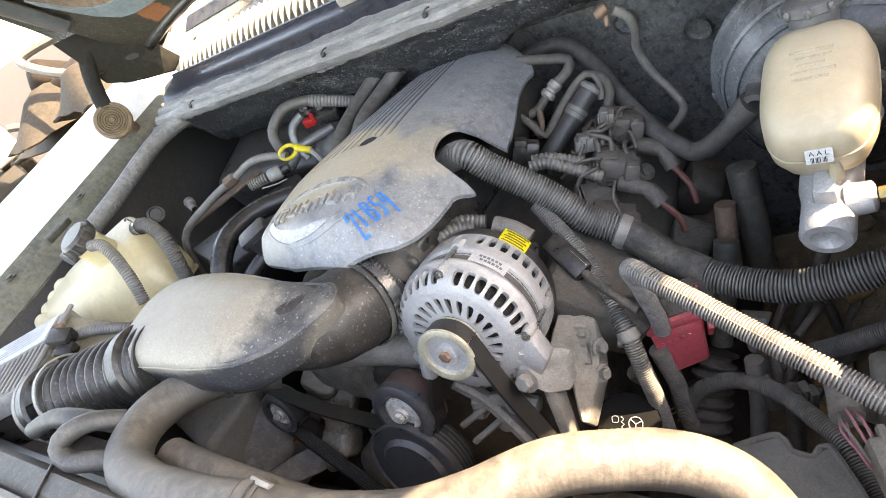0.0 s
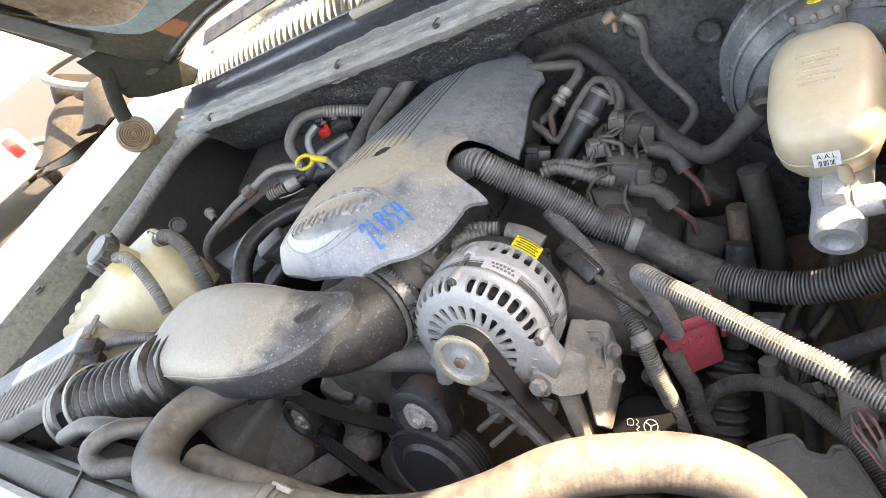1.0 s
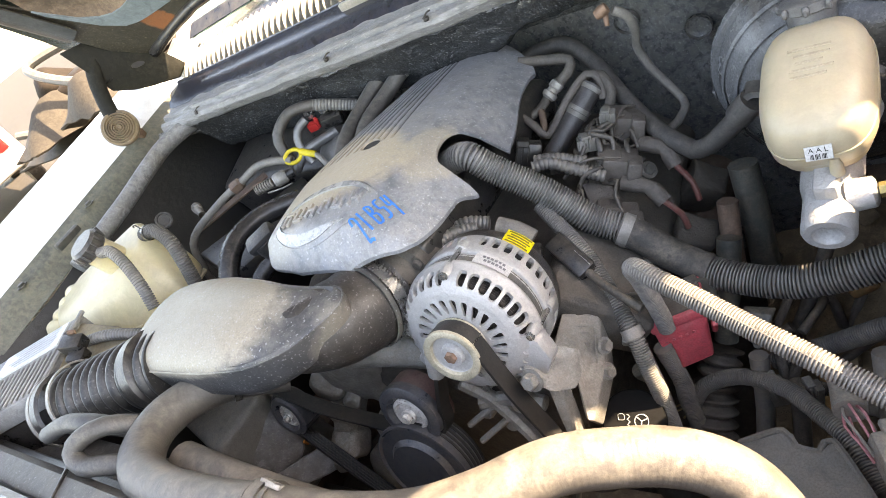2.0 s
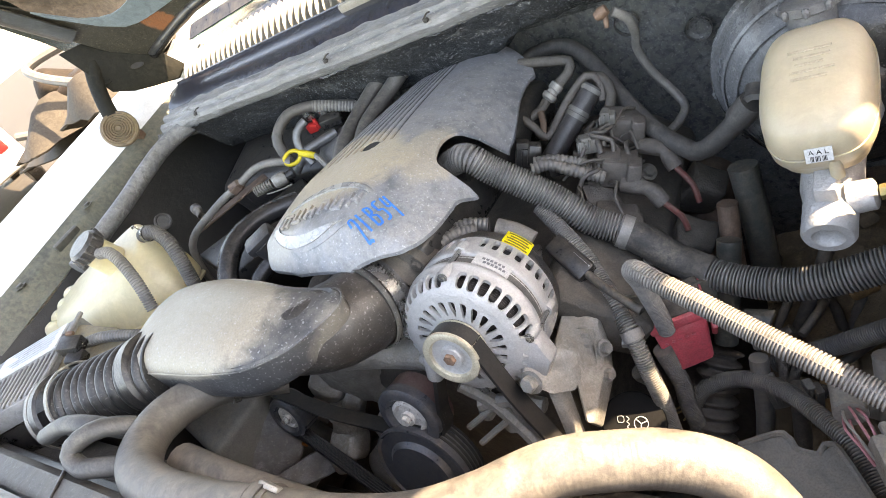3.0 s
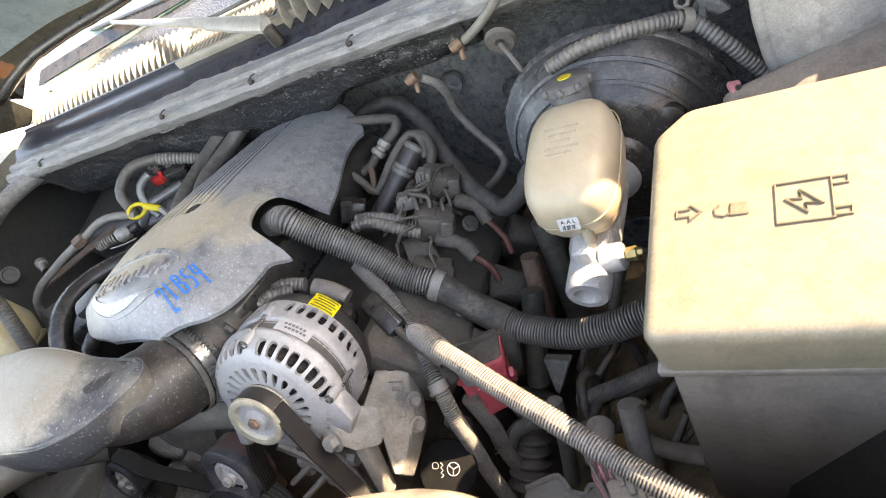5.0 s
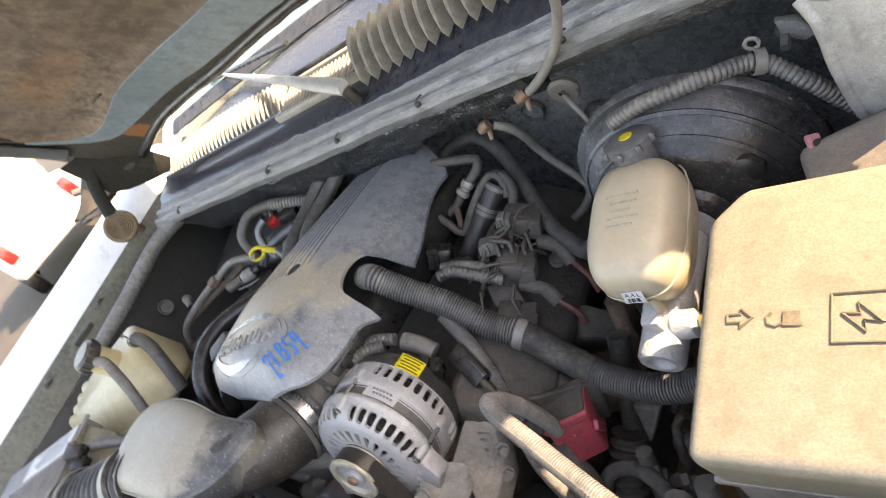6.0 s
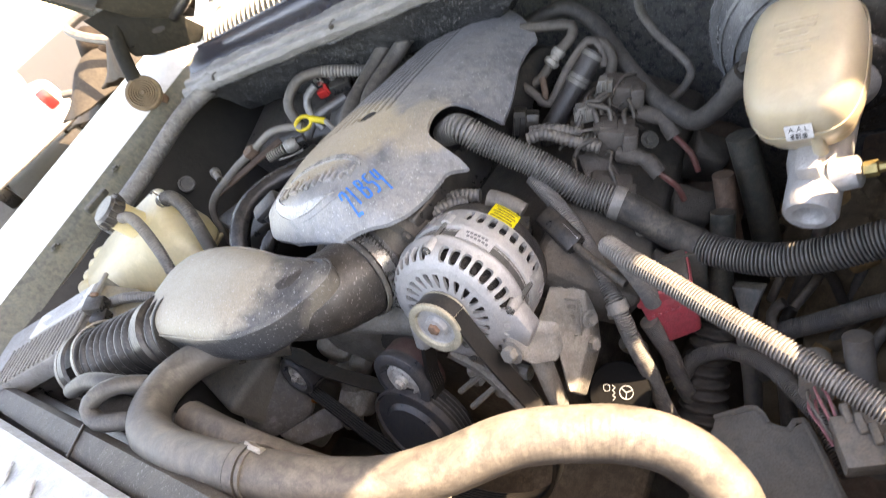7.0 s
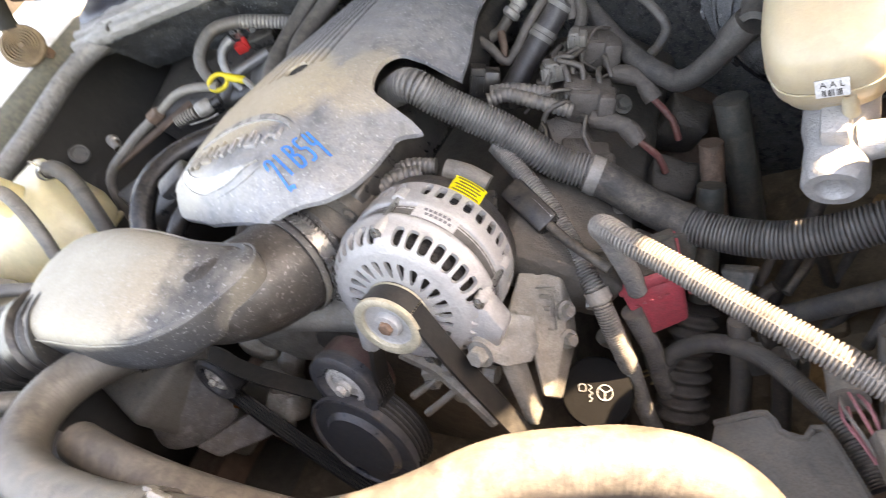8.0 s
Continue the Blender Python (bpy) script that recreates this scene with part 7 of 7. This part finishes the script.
def low_right():
    cap = thing("steering_fluid_cap", (0.266, 0.335, 0.79), "black power steering cap with a white wheel symbol", "filler cap")
    n = Vector((0.30, -0.45, 0.85)).normalized()
    c = Vector((0.254, 0.331, 0.814))
    part("cap", lathe([(-0.02, 0.033), (-0.002, 0.036), (0.0, 0.034), (0.001, 0)], c, n, 32), M_CAPBLACK, cap)
    u = Vector((0.957, 0.095, 0.05))
    u = (u - n * u.dot(n)).normalized()
    w = n.cross(u)
    s = c + u * 0.008 + n * 0.0016
    ring = [tuple(s + (u * math.cos(a) + w * math.sin(a)) * 0.0075) for a in steps(0, 2 * math.pi, 26)]
    part("wheel_symbol", joined(tube(ring, 0.0005, 6, 0.003), *[tube([tuple(s), tuple(s + (u * math.cos(a) + w * math.sin(a)) * 0.007)], 0.0006, 6) for a in (0.4, 2.4, 4.6)]), M_GREYPRINT, cap, "white printed wheel symbol")
    s2 = c - u * 0.006 + n * 0.0016
    part("wave_symbol", tube([tuple(s2 + w * (0.008 - 0.0028 * i) + u * (0.0016 if i % 2 else -0.0016)) for i in range(7)], 0.0005, 6, 0.002), M_GREYPRINT, cap)
    s3 = c - u * 0.014 + w * 0.005 + n * 0.0016
    part("book_symbol", tube([tuple(s3 + u * a + w * b) for a, b in ((-0.003, -0.003), (0.003, -0.003), (0.003, 0.003), (-0.003, 0.003), (-0.003, -0.003))], 0.0004, 6, 0.002), M_GREYPRINT, cap)
    part("stub", lathe([(0, 0), (0, 0.008), (0.006, 0.010), (0.03, 0.010)], (0.262, 0.375, 0.852), (0.3, 0.3, -1), 16), M_DARKRIM, cap)
    sh = thing("inner_shield", (0.43, 0.28, 0.8), "grey dusty torn splash shield by the battery", "shield")
    poly = [(0.374, 0.308, 0.838), (0.414, 0.316, 0.855), (0.424, 0.306, 0.848), (0.443, 0.302, 0.850), (0.455, 0.310, 0.856), (0.500, 0.235, 0.868), (0.47, 0.20, 0.86), (0.37, 0.20, 0.85)]
    part("sheet", prism(poly, (0.002, 0.004, -0.006), 0.0015), M_GREYBOX, sh)
    part("torn_edge", tube(poly[:6], 0.003, 6, 0.006), M_GREYBOX, sh)
    boot = thing("steering_boot", (0.32, 0.38, 0.70), "brown dusty ribbed steering shaft boot", "boot")
    line = even([(0.318, 0.465, 0.765), (0.308, 0.435, 0.738), (0.302, 0.412, 0.715), (0.295, 0.375, 0.68)], 0.002)
    part("bellows", sweep(line, [0.020 + 0.0045 * math.cos(i * 2 * math.pi / 7) + 0.006 * i / len(line) for i in range(len(line))], 24), M_COIL, boot, sharp=80)
    part("shaft", tube([(0.345, 0.54, 0.88), (0.335, 0.51, 0.83), (0.322, 0.475, 0.77)], 0.014, 14), M_DARKRIM, boot)
    pk = thing("wire_connector", (0.48, 0.29, 0.90), "grey connector with a frayed bundle of pink wires", "connector")
    part("sleeve", tube([(0.466, 0.350, 0.895), (0.470, 0.335, 0.900), (0.474, 0.312, 0.905)], 0.013, 14), M_GREYPIPE, pk)
    for i in range(7):
        a = 2 * math.pi * i / 7
        o = Vector((0.006 * math.cos(a), 0.004 * math.sin(a), 0.005 * math.sin(a)))
        part("wire", tube([tuple(Vector((0.474, 0.313, 0.905)) + o), tuple(Vector((0.480, 0.299, 0.911)) + o * 1.6), tuple(Vector((0.488, 0.285, 0.910)) + o * 1.2), tuple(Vector((0.496, 0.272, 0.905)) + o)], 0.0012, 6), M_PINK if i % 3 else M_GREYPIPE, pk, "faded pink wire" if i % 3 else "")
    part("plug", joined(box((0.512, 0.276, 0.905), (0.040, 0.040, 0.026), 0.003, (10, 10, 25)), *[box((0.50 + 0.010 * i, 0.290 - 0.006 * i, 0.920), (0.006, 0.016, 0.008), 0.001, (10, 10, 25), 1) for i in range(4)]), M_GREYPIPE, pk)
    # dim pipes and struts further down
    for pts, r, m, lab in (
            ([(0.36, 0.62, 0.92), (0.36, 0.60, 0.84), (0.355, 0.58, 0.74)], 0.017, M_DARKRIM, "dark steering column joint by firewall"),
            ([(0.345, 0.575, 0.905), (0.340, 0.560, 0.86), (0.335, 0.545, 0.80)], 0.012, M_RUST, "rusty brown rod below the booster"),
            ([(0.38, 0.50, 0.72), (0.42, 0.54, 0.80), (0.45, 0.58, 0.87)], 0.008, M_WIREB, "dark cable under the main conduit"),
            ([(0.40, 0.42, 0.70), (0.44, 0.47, 0.74), (0.52, 0.50, 0.80)], 0.006, M_WIREB, "thin dark cable below the conduit"),
            ([(0.36, 0.38, 0.70), (0.37, 0.40, 0.76), (0.375, 0.42, 0.82)], 0.010, M_CONDUIT_D, "short dark pipe below the conduit"),
            ([(0.40, 0.37, 0.70), (0.405, 0.39, 0.75), (0.41, 0.40, 0.80)], 0.009, M_WIREB, "short dark pipe below the conduit"),
            ([(0.44, 0.44, 0.72), (0.48, 0.40, 0.76), (0.55, 0.36, 0.82)], 0.010, M_GREYPIPE, "dusty grey pipe under the conduit"),
            ([(0.50, 0.36, 0.92), (0.50, 0.33, 0.86), (0.505, 0.30, 0.80)], 0.011, M_CONDUIT_D, "dark ribbed conduit dropping past the shield"),
            ([(0.215, 0.45, 0.89), (0.235, 0.455, 0.88), (0.27, 0.46, 0.86)], 0.010, M_ENGINE, "dark pipe behind the bracket"),
            ([(0.19, 0.47, 0.965), (0.215, 0.445, 0.958), (0.25, 0.42, 0.945), (0.29, 0.40, 0.93)], 0.005, M_WIREB, "dark cable along the alternator side")):
        cable("engine_bay_pipe", pts, r, m, lab, "pipe")
    random.seed(8)
    liner = thing("fender_liner", (0.5, 0.5, 0.66), "brown mud-caked liner low beside the engine", "liner")
    f = lambda u, v: Vector((0.34 + 0.32 * u, 0.36 + 0.34 * v, 0.665 + 0.10 * u + 0.05 * v + 0.03 * noise.noise(Vector((u * 5, v * 5, 1))) + 0.008 * noise.noise(Vector((u * 22, v * 22, 4)))))
    part("sheet", thicken(sheet(f, steps(0, 1, 50), steps(0, 1, 50)), 0.004), M_MUD, liner)
    for i in range(14):
        u, v = random.uniform(0.2, 0.95), random.uniform(0.1, 0.95)
        part("mud_clod", box(f(u, v) + Vector((0, 0, 0.006)), (random.uniform(0.02, 0.05), random.uniform(0.02, 0.05), 0.018), 0.006, [random.uniform(-30, 30) for _ in range(3)], 2), M_SOIL if i % 3 else M_MUD, liner)
    for i in range(9):
        p = Vector((random.uniform(0.36, 0.56), random.uniform(0.42, 0.62), 0.78))
        q = p + Vector((random.uniform(-0.06, 0.06), random.uniform(-0.06, 0.06), random.uniform(-0.08, 0.10)))
        cable("low_wire", [tuple(p), tuple(p.lerp(q, 0.5) + Vector((random.uniform(-0.02, 0.02), random.uniform(-0.02, 0.02), 0.01))), tuple(q), tuple(q + Vector((0.02, 0.03, 0.03)))], random.uniform(0.003, 0.007), random.choice((M_CONDUIT_D, M_COIL, M_WIREB)), "dusty wire low beside the engine", "wire", group="low wires")
    strut = part("strut_plate", prism([(0.352, 0.472, 0.828), (0.384, 0.474, 0.82), (0.369, 0.44, 0.80), (0.36, 0.45, 0.79)], (0.004, 0.01, 0), 0.002), M_DARKRIM, base=(0.36, 0.46, 0.81))
    tagged(strut, "dark triangular steel strut plate", "strut")
    for c, t in (((0.385, 0.405, 0.775), (0, 0, 20)), ((0.42, 0.40, 0.775), (0, 10, 30))):
        connector(c, t, (0.018, 0.016, 0.040), M_GREYBOX)
    lab = thing("alternator_plug", (0.215, 0.44, 0.95), "dark alternator harness plug with a white tag", "connector")
    part("body", box((0.205, 0.452, 0.962), (0.060, 0.026, 0.022), 0.005, (10, 25, -35)), M_BLACK, lab)
    part("boot", tube([(0.135, 0.455, 1.020), (0.155, 0.455, 1.010), (0.172, 0.452, 0.996)], 0.012, 12), M_GREYPIPE, lab, "grey rubber terminal boot")
    part("tag", box((0.219, 0.444, 0.964), (0.026, 0.011, 0.0015), 0.0004, (35, 25, -35), 1), M_PAPER, lab, "white paper tag")
    for pts in ([(0.12, 0.44, 1.035), (0.10, 0.425, 1.045), (0.085, 0.405, 1.045), (0.08, 0.39, 1.03)], [(0.13, 0.452, 1.030), (0.105, 0.445, 1.040), (0.085, 0.43, 1.04)]):
        cable("cover_loom", pts, 0.0085, M_CONDUIT_D, "short dark ribbed loom under the cover edge", "loom", True)


low_right()


def booster_loom():
    cable("booster_loom", [(0.440, 0.648, 1.108), (0.472, 0.650, 1.117), (0.504, 0.656, 1.117), (0.540, 0.672, 1.109), (0.572, 0.694, 1.091), (0.600, 0.690, 1.061), (0.624, 0.690, 1.022), (0.65, 0.685, 0.985)], 0.0085, M_CONDUIT_D, "dusty ribbed loom lying over the brake booster", "loom", True)
    tie = thing("loom_clip", (0.572, 0.694, 1.09), "grey loom clip with an eyelet", "clip")
    part("band", hose_clamp((0.572, 0.694, 1.091), (0.05, 0.02, -0.03), 0.0105, 0.010), M_GREYPIPE, tie)
    part("eyelet", tube([(0.572 + 0.006 * math.cos(a), 0.700, 1.108 + 0.006 * math.sin(a)) for a in steps(0, 2 * math.pi, 14)], 0.002, 6, 0.003), M_GREYPIPE, tie)
    gr = thing("cable_grommet", (0.377, 0.705, 1.128), "brown-grey cable grommet under the cowl", "grommet")
    part("grommet", lathe([(0, 0.006), (0, 0.016), (0.004, 0.019), (0.012, 0.016)], (0.377, 0.70, 1.128), (0, 1, 0.2), 24), M_COIL, gr)
    part("wire", tube([(0.377, 0.698, 1.128), (0.388, 0.688, 1.110), (0.398, 0.68, 1.085)], 0.003, 8), M_COIL, gr)
    br = thing("cowl_bracket", (0.585, 0.76, 1.06), "pale grey bracket and stud by the booster", "bracket")
    part("plate", prism([(0.573, 0.768, 1.077), (0.592, 0.770, 1.070), (0.606, 0.764, 1.05), (0.592, 0.762, 1.048), (0.576, 0.765, 1.06)], (0, 0.008, 0.002), 0.002), M_ALU_D, br)
    part("stud", lathe([(0, 0), (0, 0.005), (0.02, 0.005), (0.02, 0.010), (0.026, 0.010)], (0.578, 0.752, 1.055), (0, 1, 0.2), 6), M_ALU_D, br)
    arm = thing("hinge_gusset", (0.65, 0.73, 1.0), "pale curved hood hinge gusset with a bolt hole", "bracket")
    edge = spline([(0.632, 0.664, 1.158), (0.640, 0.655, 1.140), (0.642, 0.65, 1.118), (0.641, 0.65, 1.098), (0.644, 0.65, 1.050), (0.655, 0.65, 1.005), (0.675, 0.65, 0.96), (0.70, 0.65, 0.93)], 0.012)
    far = Vector((0.80, 0.64, 1.12))

    def f(u, v):
        e = edge[int(u)]
        back = 0.0
        return e.lerp(Vector((far.x, far.y, e.z * 0.8 + far.z * 0.2)), v) + Vector((0, back - 0.02 * math.sin(v * 5), 0))
    part("gusset", thicken(sheet(f, range(len(edge)), (0, 0.03, 0.07, 0.12, 0.3, 0.5, 0.75, 1)), 0.004), M_ARM, arm)
    part("rolled_edge", sweep(edge, 0.008, 10), M_ARM, arm)


booster_loom()


# ---- beyond the fender ----
def white_car():
    p, q = Vector((-9.68, 3.54, 0.83)), Vector((-9.97, 2.30, 0.83))
    side = (p - q).normalized()
    back = Vector((0, 0, 1)).cross(side).normalized()
    away = -back if back.x > 0 else back
    mid = (p + q) / 2
    ang = math.degrees(math.atan2(side.y, side.x))
    root = thing("white_car", (mid + away * 2).to_tuple()[:2] + (0,), "white car with red tail lights parked alongside", "car")
    part("body", box(mid + away * 2.12 + Vector((0, 0, -0.10)), (1.72, 4.2, 0.70), 0.16, (0, 0, ang), 5), M_WHITE, root)
    part("cabin", box(mid + away * 2.0 + Vector((0, 0, 0.48)), (1.5, 2.3, 0.56), 0.2, (0, 0, ang), 5), M_GLASS, root)
    part("roof_panel", box(mid + away * 2.0 + Vector((0, 0, 0.75)), (1.3, 1.7, 0.06), 0.03, (0, 0, ang), 3), M_WHITE, root)
    for c in (p, q):
        part("tail_light", box(c, (0.16, 0.10, 0.30), 0.03, (0, 0, ang)), M_TAIL, root, "red tail light")
    part("bumper", box(mid + Vector((0, 0, -0.33)), (1.6, 0.16, 0.18), 0.05, (0, 0, ang), 3), M_WHITE, root)
    for i in (-0.78, 0.78):
        for j in (0.9, 3.4):
            c = mid + side * i + away * j
            c.z = 0.31
            part("wheel", lathe([(0, 0.0), (0, 0.15), (0.01, 0.18), (0.0, 0.20), (0.0, 0.29), (0.03, 0.31), (0.17, 0.31), (0.2, 0.28), (0.2, 0)], c - side * 0.1, side, 36), M_BLACK, root)


white_car()


def scrap_heap():
    random.seed(11)
    for i in range(26):
        x, y = random.uniform(-3.6, -2.5), random.uniform(1.5, 3.1)
        s = [random.uniform(0.12, 0.42) for _ in range(3)]
        z = 0.80 + 0.42 * random.random()
        c = Vector((x, y, z))
        kind = i % 4
        if kind == 0:
            bm = box(c, s, 0.05, [random.uniform(0, 90) for _ in range(3)], 3)
            nm, lab, mt = "trim_panel", "tan sun-bleached trim panel on the scrap pile", M_TAN
        elif kind == 1:
            f = lambda u, v, c=c, s=s: c + Vector((u * s[0] * 1.4, v * s[1] * 1.4, 0.16 * math.cos(u * 2.4) * math.cos(v * 2) + 0.03 * noise.noise(Vector((u * 3, v * 3, c.x)))))
            bm = thicken(sheet(f, steps(-0.8, 0.8, 10), steps(-0.8, 0.8, 10)), 0.012)
            nm, lab, mt = "bumper_scrap", "pale curved bumper scrap on the pile", M_TANPALE
        elif kind == 2:
            bm = tube([tuple(c + Vector((random.uniform(-0.3, 0.3), random.uniform(-0.3, 0.3), random.uniform(-0.1, 0.2)))) for _ in range(4)], 0.025, 8)
            nm, lab, mt = "scrap_hose", "brown dusty hose on the scrap pile", M_HOSE
        else:
            bm = lathe([(0, 0.05), (0.02, 0.14), (0.06, 0.16), (0.10, 0.12)], c, (random.uniform(-1, 1), random.uniform(-1, 0), 1), 20)
            bm = thicken(bm, 0.01)
            nm, lab, mt = "lamp_shell", "pale round lamp shell on the scrap pile", M_TANPALE
        tagged(part(nm, bm, mt, base=c), lab, "scrap", group="scrap pile")
    heap = sheet(lambda u, v: Vector((u, v, 0.95 * math.exp(-((u + 3.0) / 0.8) ** 4 - ((v - 2.3) / 1.0) ** 4) + 0.08 * noise.noise(Vector((u * 3, v * 3, 2))))), steps(-4.6, -1.6, 40), steps(0.6, 4.2, 40))
    tagged(part("scrap_mound", heap, M_MOUND), "tan mound of dusty scrap beside the truck", "scrap", kind="stuff")
    car = thing("blue_car", (-6.5, 7.5, 0), "dark blue car standing behind the scrap", "car")
    part("body", box((-6.5, 7.5, 0.75), (1.8, 4.2, 0.6), 0.18, (0, 0, 60), 5), M_BLUECAR, car)
    part("cabin", box((-6.5, 7.5, 1.25), (1.55, 2.2, 0.5), 0.2, (0, 0, 60), 5), M_GLASS, car)
    R = Euler((0, 0, radians(60))).to_matrix()
    for x in (-0.8, 0.8):
        for y in (-1.3, 1.3):
            p = Vector((-6.5, 7.5, 0.31)) + R @ Vector((x, y, 0))
            part("wheel", lathe([(0, 0.0), (0, 0.16), (0.0, 0.29), (0.03, 0.31), (0.17, 0.31), (0.2, 0.28), (0.2, 0)], p - R @ Vector((0.1, 0, 0)), R @ Vector((1, 0, 0)), 32), M_BLACK, car)


M_MOUND = material("brown_scrap_mound", (0.032, 0.026, 0.020), 0.8, var=0.4, blotch=3, bump=0.3)
M_TANPALE = material("sun_bleached_plastic_scrap", (0.055, 0.047, 0.037), 0.7, var=0.3, spec=0.2)
scrap_heap()
